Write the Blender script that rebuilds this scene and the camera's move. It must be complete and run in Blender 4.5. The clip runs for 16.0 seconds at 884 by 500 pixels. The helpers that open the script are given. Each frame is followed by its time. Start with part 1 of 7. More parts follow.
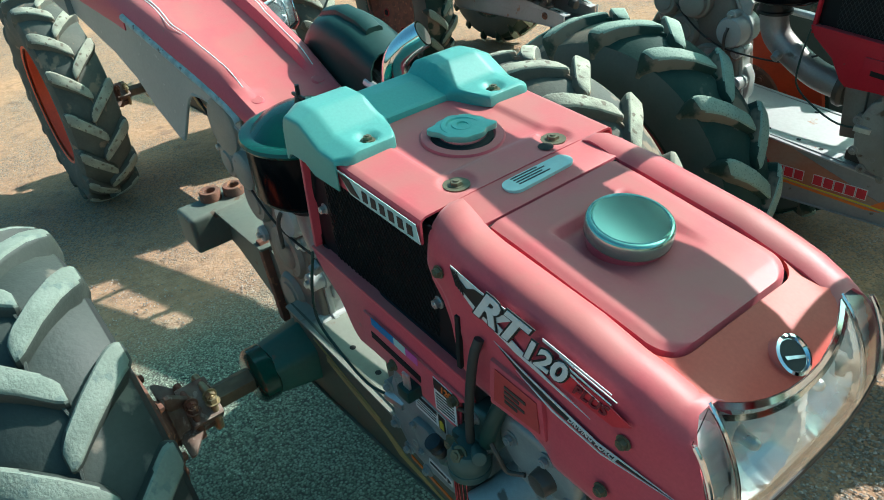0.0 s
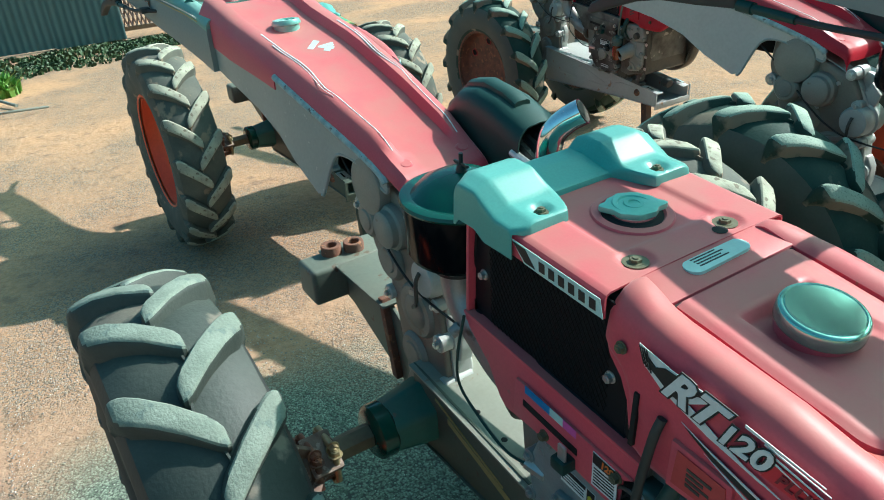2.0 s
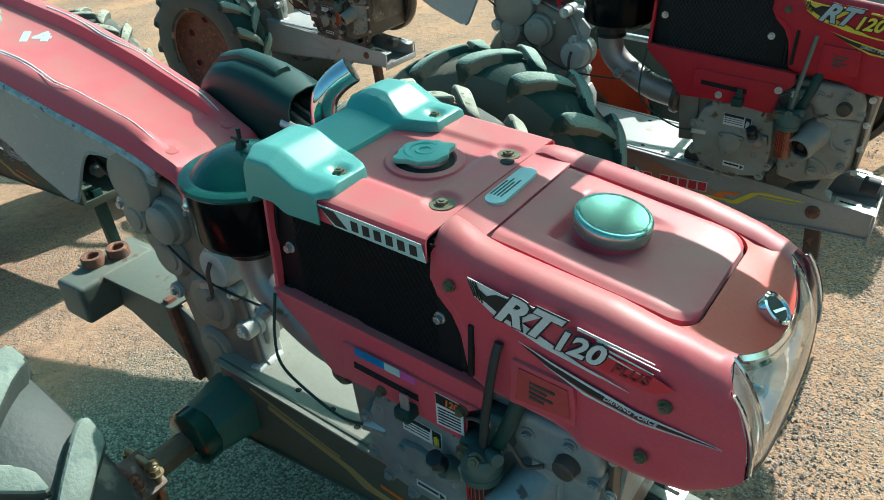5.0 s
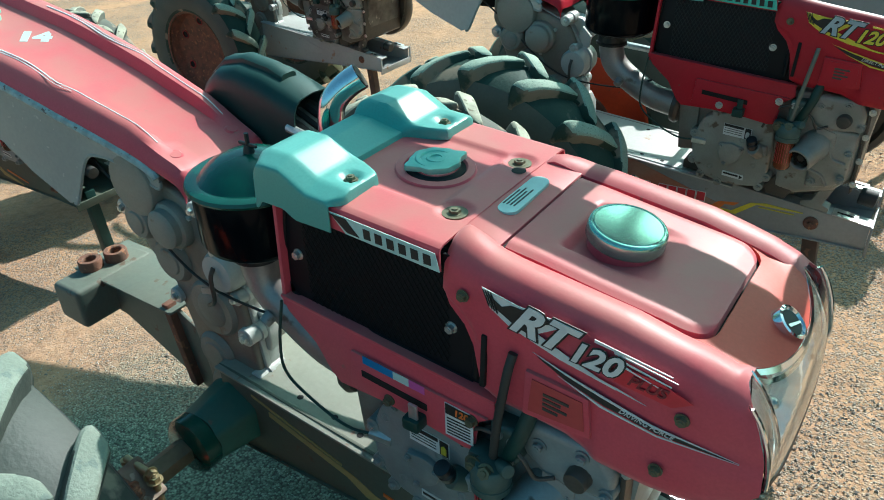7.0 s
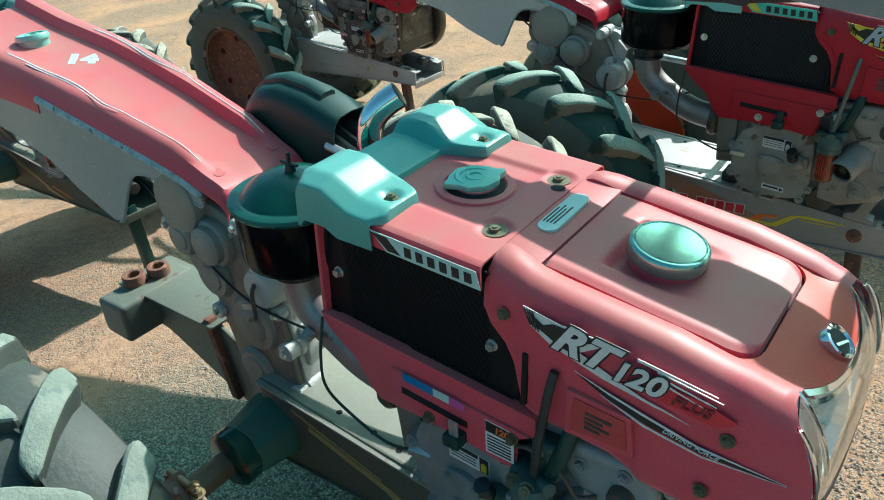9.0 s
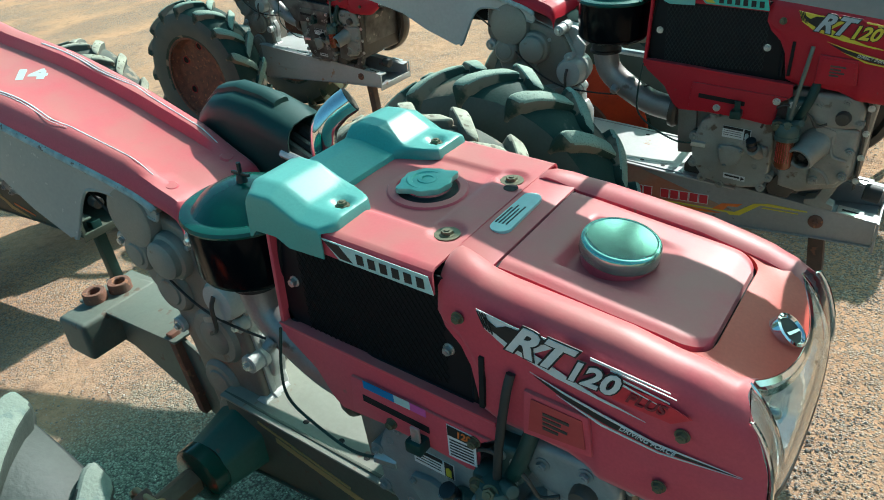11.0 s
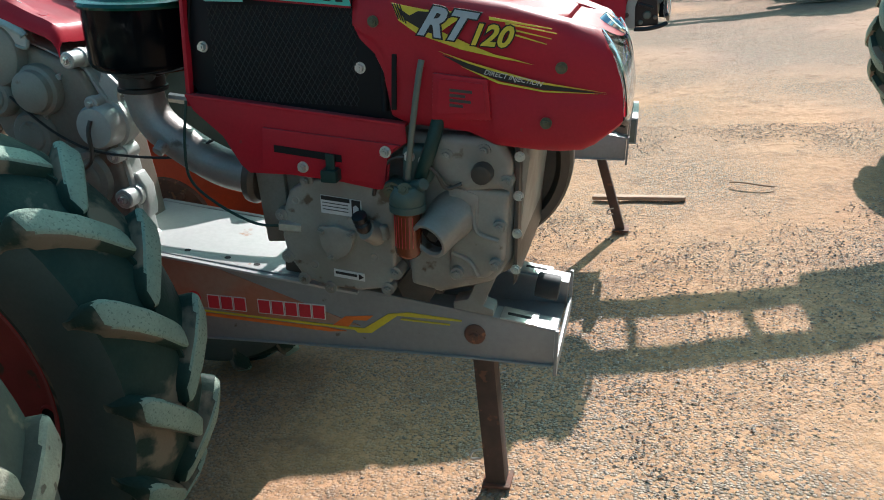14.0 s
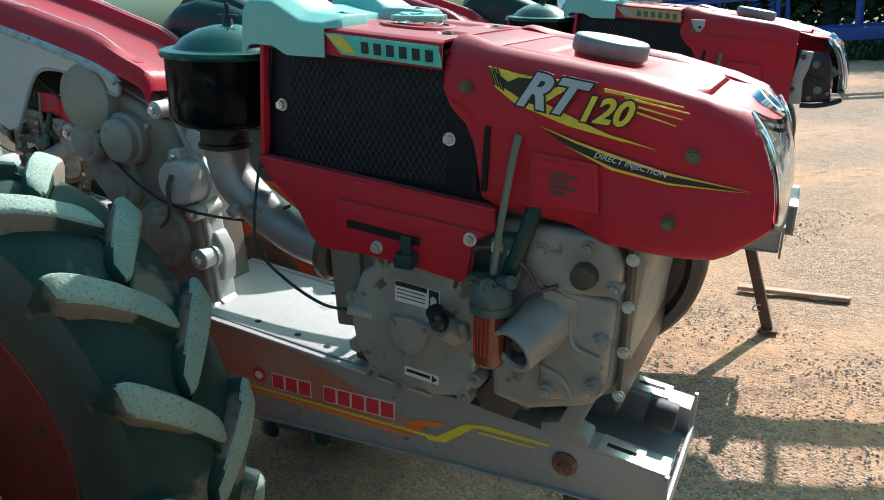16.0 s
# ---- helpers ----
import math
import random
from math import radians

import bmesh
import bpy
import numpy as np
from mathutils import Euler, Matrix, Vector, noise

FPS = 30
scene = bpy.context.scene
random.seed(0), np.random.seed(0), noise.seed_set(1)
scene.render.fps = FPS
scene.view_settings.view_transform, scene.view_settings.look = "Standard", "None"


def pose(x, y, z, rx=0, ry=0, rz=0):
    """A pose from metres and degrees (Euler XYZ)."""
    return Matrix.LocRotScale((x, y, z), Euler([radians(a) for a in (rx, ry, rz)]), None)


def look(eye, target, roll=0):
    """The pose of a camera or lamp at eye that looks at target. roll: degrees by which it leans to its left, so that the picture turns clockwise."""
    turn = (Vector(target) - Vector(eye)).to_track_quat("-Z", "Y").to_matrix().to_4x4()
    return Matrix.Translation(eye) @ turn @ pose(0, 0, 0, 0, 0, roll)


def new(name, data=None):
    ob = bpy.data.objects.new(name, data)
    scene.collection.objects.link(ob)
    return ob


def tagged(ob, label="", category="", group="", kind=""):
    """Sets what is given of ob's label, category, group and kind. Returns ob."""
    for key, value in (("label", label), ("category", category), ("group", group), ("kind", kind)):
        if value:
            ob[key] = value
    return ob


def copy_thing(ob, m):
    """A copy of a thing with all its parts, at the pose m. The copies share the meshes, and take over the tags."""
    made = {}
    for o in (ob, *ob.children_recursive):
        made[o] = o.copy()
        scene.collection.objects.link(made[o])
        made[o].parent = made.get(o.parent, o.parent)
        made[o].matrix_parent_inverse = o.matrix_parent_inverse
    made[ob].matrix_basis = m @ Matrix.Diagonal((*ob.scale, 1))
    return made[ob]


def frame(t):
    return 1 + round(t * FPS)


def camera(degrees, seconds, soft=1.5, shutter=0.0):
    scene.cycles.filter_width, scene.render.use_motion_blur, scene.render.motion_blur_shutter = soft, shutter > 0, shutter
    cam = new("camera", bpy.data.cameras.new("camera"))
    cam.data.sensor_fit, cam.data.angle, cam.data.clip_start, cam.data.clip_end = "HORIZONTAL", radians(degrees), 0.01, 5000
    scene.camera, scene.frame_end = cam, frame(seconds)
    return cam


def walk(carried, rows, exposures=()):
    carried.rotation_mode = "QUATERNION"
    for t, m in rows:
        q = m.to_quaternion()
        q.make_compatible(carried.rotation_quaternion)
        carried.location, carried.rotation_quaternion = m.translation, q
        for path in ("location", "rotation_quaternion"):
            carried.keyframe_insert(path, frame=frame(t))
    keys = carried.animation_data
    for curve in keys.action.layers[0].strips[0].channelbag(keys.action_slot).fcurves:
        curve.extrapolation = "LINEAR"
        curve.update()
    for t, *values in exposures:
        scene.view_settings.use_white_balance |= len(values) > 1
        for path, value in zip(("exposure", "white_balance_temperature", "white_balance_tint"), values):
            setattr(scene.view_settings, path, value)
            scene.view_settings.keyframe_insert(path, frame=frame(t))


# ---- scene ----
cam = camera(60.1, 16.0, 1.0)
PATH = [
    (0, (0.702, -0.521, 1.307), (-0.797, 0.366, 0.323), -9.4),
    (0.5, (0.708, -0.534, 1.331), (-0.854, 0.348, 0.446), -8.1),
    (1, (0.712, -0.549, 1.34), (-0.93, 0.287, 0.562), -6.6),
    (1.5, (0.682, -0.588, 1.339), (-0.994, 0.183, 0.566), -6.2),
    (2, (0.633, -0.653, 1.343), (-0.988, 0.18, 0.518), -6.9),
    (2.5, (0.629, -0.708, 1.334), (-0.882, 0.244, 0.432), -5.7),
    (3, (0.623, -0.715, 1.332), (-0.813, 0.316, 0.397), -5.6),
    (3.5, (0.597, -0.716, 1.325), (-0.75, 0.399, 0.355), -8.3),
    (4, (0.586, -0.722, 1.334), (-0.654, 0.49, 0.338), -9.1),
    (4.2, (0.587, -0.715, 1.331), (-0.636, 0.519, 0.342), -9.1),
    (6.5, (0.571, -0.72, 1.346), (-0.585, 0.605, 0.391), -8.2),
    (7, (0.557, -0.727, 1.341), (-0.605, 0.589, 0.383), -7.7),
    (7.5, (0.551, -0.739, 1.345), (-0.645, 0.55, 0.392), -7.8),
    (8, (0.545, -0.734, 1.348), (-0.674, 0.545, 0.411), -8.4),
    (8.5, (0.548, -0.733, 1.352), (-0.687, 0.541, 0.43), -9.0),
    (11, (0.57, -0.705, 1.349), (-0.621, 0.604, 0.418), -10.7),
    (11.5, (0.588, -0.591, 1.345), (-0.586, 0.73, 0.409), -12.2),
    (12, (0.615, -0.493, 1.332), (-0.587, 0.845, 0.458), -11.7),
    (12.5, (0.652, -0.362, 1.277), (-0.513, 1.048, 0.469), -12.7),
    (13, (0.65, -0.156, 1.148), (-0.242, 1.414, 0.288), -10.9),
    (13.5, (0.586, 0.006, 0.986), (-0.134, 1.669, 0.14), -7.8),
    (14, (0.544, 0.096, 0.97), (-0.164, 1.811, 0.223), -6.6),
    (14.5, (0.536, 0.15, 0.977), (-0.172, 1.886, 0.28), -6.3),
    (15, (0.553, 0.203, 0.96), (-0.194, 1.925, 0.268), -4.9),
    (15.5, (0.545, 0.265, 0.955), (-0.331, 1.941, 0.301), -4.8),
    (16, (0.525, 0.309, 0.957), (-0.515, 1.915, 0.374), -4.7),
]
EXPOSURES = [(0.0, 1.04, 5000, -13.0), (10.8, 0.97, 5000, -13.0), (12.3, 0.98, 5000, -12.0), (13.2, 0.97, 5150, -3.0), (16.0, 1.16, 5120, -3.5)]
walk(cam, [(t, look(eye, target, roll)) for t, eye, target, roll in PATH], EXPOSURES)

# ---- light ----
SUN_EL, SUN_AZ = 40.0, 7.0          # degrees; azimuth is turned from +y towards +x
world = bpy.data.worlds.new("sky")
scene.world = world
world.use_nodes = True
wn = world.node_tree.nodes
wn.clear()
sky = wn.new("ShaderNodeTexSky")
sky.sky_type = "NISHITA"
sky.sun_disc = False
sky.sun_elevation, sky.sun_rotation = radians(SUN_EL), radians(SUN_AZ)
sky.air_density, sky.dust_density = 1.0, 5.0
back = wn.new("ShaderNodeBackground")
back.inputs["Strength"].default_value = 0.085
wout = wn.new("ShaderNodeOutputWorld")
haze = wn.new("ShaderNodeMix")
haze.data_type, haze.blend_type = "RGBA", "MULTIPLY"
haze.inputs[0].default_value = 1.0
haze.inputs[7].default_value = (0.71, 0.97, 0.86, 1)
world.node_tree.links.new(sky.outputs[0], haze.inputs[6])
world.node_tree.links.new(haze.outputs[2], back.inputs[0])
world.node_tree.links.new(back.outputs[0], wout.inputs[0])
sun = new("sun", bpy.data.lights.new("sun", "SUN"))
sun.data.energy, sun.data.angle, sun.data.color = 4.35, radians(0.6), (1.0, 0.75, 0.64)
ce = math.cos(radians(SUN_EL))
sun.matrix_world = look((ce * math.sin(radians(SUN_AZ)) * 30, ce * math.cos(radians(SUN_AZ)) * 30, math.sin(radians(SUN_EL)) * 30), (0, 0, 0))


# ---- materials ----
def mat(name, color, rough=0.5, metal=0.0, second=None, amount=0.5, scale=8.0, grain=120.0, bump=0.05, spots=None, spot_level=0.62,
        spot_scale=14.0, vary=0.0, coat=0.0, contrast=0.12, island=False, dust=0.0, spec=0.5, settled=None):
    """A worn surface: two colours mixed by a broad noise, fine grain in colour and relief, and spots of another colour."""
    m = bpy.data.materials.new(name)
    m.use_nodes = True
    nt = m.node_tree
    n, l = nt.nodes, nt.links
    bsdf = n["Principled BSDF"]
    bsdf.inputs["Roughness"].default_value = rough
    bsdf.inputs["Metallic"].default_value = metal
    bsdf.inputs["Coat Weight"].default_value = coat
    bsdf.inputs["Specular IOR Level"].default_value = spec
    if dust:
        bsdf.inputs["Sheen Weight"].default_value = dust
        bsdf.inputs["Sheen Roughness"].default_value = 0.45
        bsdf.inputs["Sheen Tint"].default_value = (1.0, 0.86, 0.80, 1)
    co = n.new("ShaderNodeTexCoord")

    def noisy(size, detail, lo, hi):
        t = n.new("ShaderNodeTexNoise")
        t.inputs["Scale"].default_value, t.inputs["Detail"].default_value = size, detail
        l.new(co.outputs["Object"], t.inputs["Vector"])
        r = n.new("ShaderNodeMapRange")
        r.inputs[1].default_value, r.inputs[2].default_value = lo, hi
        l.new(t.outputs[0], r.inputs[0])
        return t, r

    def mix(a, b, fac, kind="MIX"):
        x = n.new("ShaderNodeMix")
        x.data_type, x.blend_type = "RGBA", kind
        for sock, v in ((x.inputs[6], a), (x.inputs[7], b), (x.inputs[0], fac)):
            if isinstance(v, (tuple, list)):
                sock.default_value = (*v[:3], 1)
            elif isinstance(v, float):
                sock.default_value = v
            else:
                l.new(v, sock)
        return x.outputs[2]

    broad, broad_r = noisy(scale, 5.0, 0.5 - contrast, 0.5 + contrast)
    fine, fine_r = noisy(grain, 4.0, 0.3, 0.7)
    other = second if second else tuple(c * 0.72 for c in color)
    am = n.new("ShaderNodeMath")
    am.operation = "MULTIPLY"
    am.inputs[1].default_value = amount
    l.new(broad_r.outputs[0], am.inputs[0])
    col = mix(tuple(color), tuple(other), am.outputs[0])
    fm = n.new("ShaderNodeMath")
    fm.operation = "MULTIPLY"
    fm.inputs[1].default_value = 0.22
    l.new(fine_r.outputs[0], fm.inputs[0])
    col = mix(col, tuple(c * 0.55 for c in color), fm.outputs[0])
    if spots:
        sp, sp_r = noisy(spot_scale, 7.0, spot_level, spot_level + 0.05)
        col = mix(col, tuple(spots), sp_r.outputs[0])
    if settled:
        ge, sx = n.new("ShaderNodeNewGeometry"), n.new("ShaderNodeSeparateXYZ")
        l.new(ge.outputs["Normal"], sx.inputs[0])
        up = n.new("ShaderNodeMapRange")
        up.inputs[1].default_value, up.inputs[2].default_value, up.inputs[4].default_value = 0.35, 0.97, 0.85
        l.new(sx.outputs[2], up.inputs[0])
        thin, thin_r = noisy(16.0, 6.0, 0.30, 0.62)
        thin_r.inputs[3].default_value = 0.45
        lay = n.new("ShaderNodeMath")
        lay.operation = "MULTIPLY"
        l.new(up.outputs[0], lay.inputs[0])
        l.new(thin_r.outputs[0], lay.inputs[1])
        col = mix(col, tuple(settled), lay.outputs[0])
    if vary:
        oi = n.new("ShaderNodeNewGeometry" if island else "ShaderNodeObjectInfo")
        vr = n.new("ShaderNodeMapRange")
        vr.inputs[3].default_value, vr.inputs[4].default_value = 1 - vary, 1 + vary
        l.new(oi.outputs["Random Per Island" if island else "Random"], vr.inputs[0])
        col = mix(col, vr.outputs[0], 1.0, "MULTIPLY")
    l.new(col, bsdf.inputs["Base Color"])
    rr = n.new("ShaderNodeMapRange")
    rr.inputs[3].default_value, rr.inputs[4].default_value = max(0.02, rough - 0.1), min(1.0, rough + 0.12)
    l.new(broad.outputs[0], rr.inputs[0])
    l.new(rr.outputs[0], bsdf.inputs["Roughness"])
    if bump:
        b = n.new("ShaderNodeBump")
        b.inputs["Strength"].default_value, b.inputs["Distance"].default_value = bump, 0.004
        l.new(fine.outputs[0], b.inputs["Height"])
        l.new(b.outputs[0], bsdf.inputs["Normal"])
    return m


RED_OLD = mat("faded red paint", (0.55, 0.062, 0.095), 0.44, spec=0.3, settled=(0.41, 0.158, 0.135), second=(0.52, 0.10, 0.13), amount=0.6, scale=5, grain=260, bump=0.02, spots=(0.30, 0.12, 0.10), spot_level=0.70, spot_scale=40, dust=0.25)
RED_NOSE = mat("orange red paint", (0.52, 0.062, 0.04), 0.46, spec=0.3, second=(0.50, 0.10, 0.065), amount=0.7, scale=4, grain=260, bump=0.015, spots=(0.36, 0.15, 0.10), spot_level=0.72, spot_scale=40)
RED = mat("red paint", (0.43, 0.014, 0.032), 0.38, spec=0.24, settled=(0.27, 0.075, 0.08), second=(0.35, 0.025, 0.035), amount=0.7, scale=6, grain=260, bump=0.02, spots=(0.25, 0.05, 0.05), spot_level=0.72, spot_scale=50)
ORANGE = mat("orange red rim paint", (0.80, 0.105, 0.03), 0.5, second=(0.5, 0.06, 0.03), scale=7, spots=(0.28, 0.1, 0.05), spot_level=0.66, spot_scale=25)
DARKRED = mat("dull red rim paint", (0.42, 0.036, 0.038), 0.55, second=(0.15, 0.02, 0.02), scale=7, spots=(0.1, 0.05, 0.035), spot_level=0.62, spot_scale=25)
PALECAST = mat("pale silver casting paint", (0.54, 0.55, 0.52), 0.40, metal=0.1, second=(0.43, 0.45, 0.42), amount=0.7, scale=12, grain=220, bump=0.10, spots=(0.22, 0.17, 0.13), spot_level=0.68, spot_scale=26)
CASTING = mat("dusty grey casting", (0.285, 0.285, 0.245), 0.5, metal=0.1, second=(0.21, 0.20, 0.165), amount=0.7, scale=12, grain=220, bump=0.08, spots=(0.20, 0.15, 0.11), spot_level=0.66, spot_scale=26)
# grime and the soil's brown reflection, both put into the colour
GRIME_GLOW = mat("grimy casting with soil reflection", (0.20, 0.165, 0.13), 0.5, metal=0.1, second=(0.25, 0.25, 0.215), amount=0.9, scale=9, grain=220, bump=0.10, spots=(0.22, 0.10, 0.06), spot_level=0.62, spot_scale=14)
HEADGREEN = mat("dull green filter head", (0.085, 0.135, 0.118), 0.45, metal=0.15, second=(0.06, 0.09, 0.078), scale=20, bump=0.05)
BROWNBOWL = mat("dark brown filter bowl", (0.055, 0.030, 0.020), 0.2, second=(0.08, 0.045, 0.03), scale=14, bump=0.0, coat=0.3)
PALEPANEL = mat("pale silver sheet paint", (0.46, 0.48, 0.46), 0.38, metal=0.15, second=(0.38, 0.40, 0.385), scale=5, bump=0.02, spots=(0.26, 0.22, 0.17), spot_level=0.70, spot_scale=30)
ZINC = mat("matte grey zinc", (0.20, 0.26, 0.245), 0.45, metal=0.3, second=(0.15, 0.20, 0.185), scale=30, bump=0.03)
BELL = mat("dark green cast paint", (0.035, 0.135, 0.10), 0.5, second=(0.08, 0.11, 0.09), scale=9, spots=(0.14, 0.10, 0.07), spot_level=0.68, spot_scale=30)
PLUG = mat("olive zinc bolt", (0.15, 0.15, 0.09), 0.5, metal=0.4, second=(0.10, 0.10, 0.06), scale=60)
PALEFRAME = mat("cream frame paint", (0.30, 0.31, 0.255), 0.55, second=(0.21, 0.225, 0.18), scale=7, spots=(0.22, 0.13, 0.09), spot_level=0.64, spot_scale=22)
TEAL = mat("blue green plastic", (0.135, 0.365, 0.315), 0.36, second=(0.17, 0.39, 0.345), scale=4, bump=0.015, grain=300)
TEAL_PALE = mat("pale green plastic", (0.25, 0.54, 0.47), 0.4, second=(0.25, 0.55, 0.5), scale=4, bump=0.015, grain=300)
GREY = mat("grey paint", (0.33, 0.37, 0.35), 0.42, second=(0.26, 0.29, 0.27), scale=5, bump=0.02, spots=(0.42, 0.44, 0.42), spot_level=0.66, spot_scale=60)
ARMGREY = mat("grey green paint", (0.20, 0.25, 0.24), 0.4, second=(0.23, 0.27, 0.26), scale=4, bump=0.02, spots=(0.16, 0.10, 0.07), spot_level=0.73, spot_scale=30)
WHITE = mat("white paint", (0.47, 0.48, 0.47), 0.45, second=(0.38, 0.385, 0.365), scale=6, spots=(0.34, 0.22, 0.15), spot_level=0.66, spot_scale=22)
SILVER = mat("silver grey frame paint", (0.33, 0.34, 0.34), 0.42, metal=0.25, second=(0.28, 0.29, 0.28), scale=5, spots=(0.14, 0.12, 0.10), spot_level=0.70, spot_scale=40)
BEAMGREEN = mat("dark olive frame paint", (0.085, 0.112, 0.085), 0.55, second=(0.14, 0.14, 0.105), scale=6, spots=(0.11, 0.075, 0.05), spot_level=0.64, spot_scale=30)
FRAMEGREEN = mat("dusty grey green paint", (0.135, 0.165, 0.135), 0.55, second=(0.20, 0.20, 0.155), scale=6, spots=(0.12, 0.09, 0.06), spot_level=0.66, spot_scale=30)
CAST = mat("cast aluminium", (0.38, 0.37, 0.35), 0.42, metal=0.42, second=(0.24, 0.23, 0.21), amount=0.7, scale=12, grain=220, bump=0.12, spots=(0.12, 0.10, 0.08), spot_level=0.66, spot_scale=20)
CASE_DARK = mat("slate engine paint", (0.29, 0.33, 0.33), 0.36, metal=0.12, second=(0.20, 0.225, 0.225), amount=0.9, scale=16, grain=220, bump=0.10, spots=(0.09, 0.085, 0.07), spot_level=0.67, spot_scale=26)
CASE = mat("grey engine paint", (0.335, 0.34, 0.305), 0.38, metal=0.12, second=(0.235, 0.225, 0.19), amount=0.8, scale=14, grain=220, bump=0.08, spots=(0.12, 0.09, 0.06), spot_level=0.64, spot_scale=22)
OIL = mat("oily grime", (0.05, 0.05, 0.045), 0.4, second=(0.12, 0.09, 0.06), scale=20, bump=0.2, grain=90)
RUST = mat("rusty steel", (0.20, 0.09, 0.055), 0.8, second=(0.11, 0.07, 0.05), amount=0.9, scale=30, bump=0.3, spots=(0.3, 0.14, 0.07), spot_level=0.58, spot_scale=60)
LEGBROWN = mat("dark brown rusty steel", (0.095, 0.062, 0.048), 0.7, second=(0.06, 0.045, 0.038), amount=0.9, scale=24, bump=0.2, spots=(0.16, 0.085, 0.05), spot_level=0.62, spot_scale=40)
CLAMPED = mat("pale rusty casting", (0.22, 0.17, 0.13), 0.6, metal=0.2, second=(0.14, 0.085, 0.06), amount=0.9, scale=26, bump=0.25, spots=(0.33, 0.28, 0.23), spot_level=0.60, spot_scale=60)
STEEL = mat("dull zinc steel", (0.66, 0.68, 0.66), 0.3, metal=0.75, second=(0.5, 0.5, 0.46), scale=60)
BRASSY = mat("yellow zinc steel", (0.42, 0.36, 0.2), 0.45, metal=0.6, second=(0.25, 0.2, 0.12), scale=60)
REFLECT = mat("silvered reflector", (0.90, 0.93, 0.93), 0.26, metal=0.5, second=(0.74, 0.79, 0.79), bump=0.0, scale=8)
CHROME = mat("chrome", (0.85, 0.86, 0.87), 0.06, metal=1.0, second=(0.8, 0.82, 0.83), bump=0.0, scale=3)
CAP = mat("zinc cap", (0.40, 0.60, 0.51), 0.16, metal=0.8, second=(0.30, 0.50, 0.42), bump=0.01, scale=9)
BLACK = mat("black gloss paint", (0.003, 0.004, 0.006), 0.14, second=(0.005, 0.007, 0.009), scale=6, bump=0.0, spec=0.08)
DOME = mat("green black paint", (0.010, 0.062, 0.044), 0.22, second=(0.014, 0.072, 0.052), scale=6, bump=0.0, coat=0.15)
DARK = mat("dark plastic", (0.007, 0.011, 0.014), 0.4, second=(0.014, 0.020, 0.023), scale=12, bump=0.03)
GUARD = mat("dark green black plastic", (0.014, 0.045, 0.038), 0.42, second=(0.022, 0.058, 0.050), spec=0.35, scale=9, bump=0.02)
# also laid into holes, seams and hollows in place of their shade
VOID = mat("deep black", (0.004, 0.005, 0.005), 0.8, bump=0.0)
WIRE_DARK = mat("sooty black wire", (0.006, 0.008, 0.009), 0.7, second=(0.009, 0.010, 0.010), scale=30, spec=0.15)
PLATE = mat("black blue plate paint", (0.004, 0.006, 0.009), 0.5, second=(0.007, 0.010, 0.012), spec=0.25, scale=9, bump=0.02)
MESHM = mat("black wire", (0.028, 0.034, 0.033), 0.5, second=(0.034, 0.036, 0.033), scale=30)
RUBBER = mat("black rubber", (0.022, 0.026, 0.026), 0.6, second=(0.04, 0.042, 0.038), scale=15)
TYRE_SIDE = mat("black tyre wall", (0.016, 0.024, 0.024), 0.65, second=(0.034, 0.040, 0.038), amount=0.7, scale=9, grain=160, bump=0.1)
TYRE = mat("weathered tyre rubber", (0.024, 0.034, 0.029), 0.6, second=(0.056, 0.067, 0.056), amount=0.8, scale=9, grain=160, bump=0.2, spots=(0.150, 0.138, 0.108), spot_level=0.575, spot_scale=11)
TYRE_BLACK = mat("dark tyre rubber", (0.018, 0.046, 0.037), 0.6, spec=0.2, second=(0.040, 0.068, 0.054), amount=0.9, scale=8, grain=160, bump=0.2, spots=(0.21, 0.185, 0.135), spot_level=0.57, spot_scale=8)
WALL_BLACK = mat("green black tyre wall", (0.055, 0.082, 0.074), 0.6, second=(0.085, 0.105, 0.094), amount=0.8, scale=9, grain=160, bump=0.1)
LUG_GREEN = mat("worn green black lugs", (0.32, 0.41, 0.32), 0.8, second=(0.21, 0.29, 0.23), amount=0.9, scale=14, grain=240, bump=0.4, spots=(0.16, 0.22, 0.175), spot_level=0.585, spot_scale=230)
TYRE_DRY = mat("dusty tyre rubber", (0.075, 0.085, 0.07), 0.8, second=(0.14, 0.14, 0.11), amount=0.85, scale=9, grain=160, bump=0.2, spots=(0.24, 0.19, 0.13), spot_level=0.61, spot_scale=13)
LUG = mat("dusty lug faces", (0.235, 0.275, 0.225), 0.85, second=(0.18, 0.215, 0.175), amount=0.9, scale=30, grain=240, bump=0.4, spots=(0.15, 0.19, 0.165), spot_level=0.565, spot_scale=34)
LUG_DRY = mat("pale muddy lug faces", (0.43, 0.44, 0.33), 0.9, second=(0.30, 0.30, 0.235), amount=0.9, scale=30, grain=240, bump=0.4, spots=(0.18, 0.16, 0.12), spot_level=0.60, spot_scale=70)
AMBER = mat("amber filter bowl", (0.17, 0.045, 0.014), 0.25, second=(0.11, 0.03, 0.012), scale=14, bump=0.0, coat=0.3)
STICKER = mat("white sticker", (0.72, 0.74, 0.72), 0.4, second=(0.62, 0.64, 0.62), scale=20, bump=0.0)
PALE = mat("pale mint sticker", (0.52, 0.68, 0.64), 0.4, second=(0.45, 0.62, 0.6), scale=20, bump=0.0)
INK = mat("black ink", (0.015, 0.017, 0.017), 0.45, bump=0.0, scale=20)
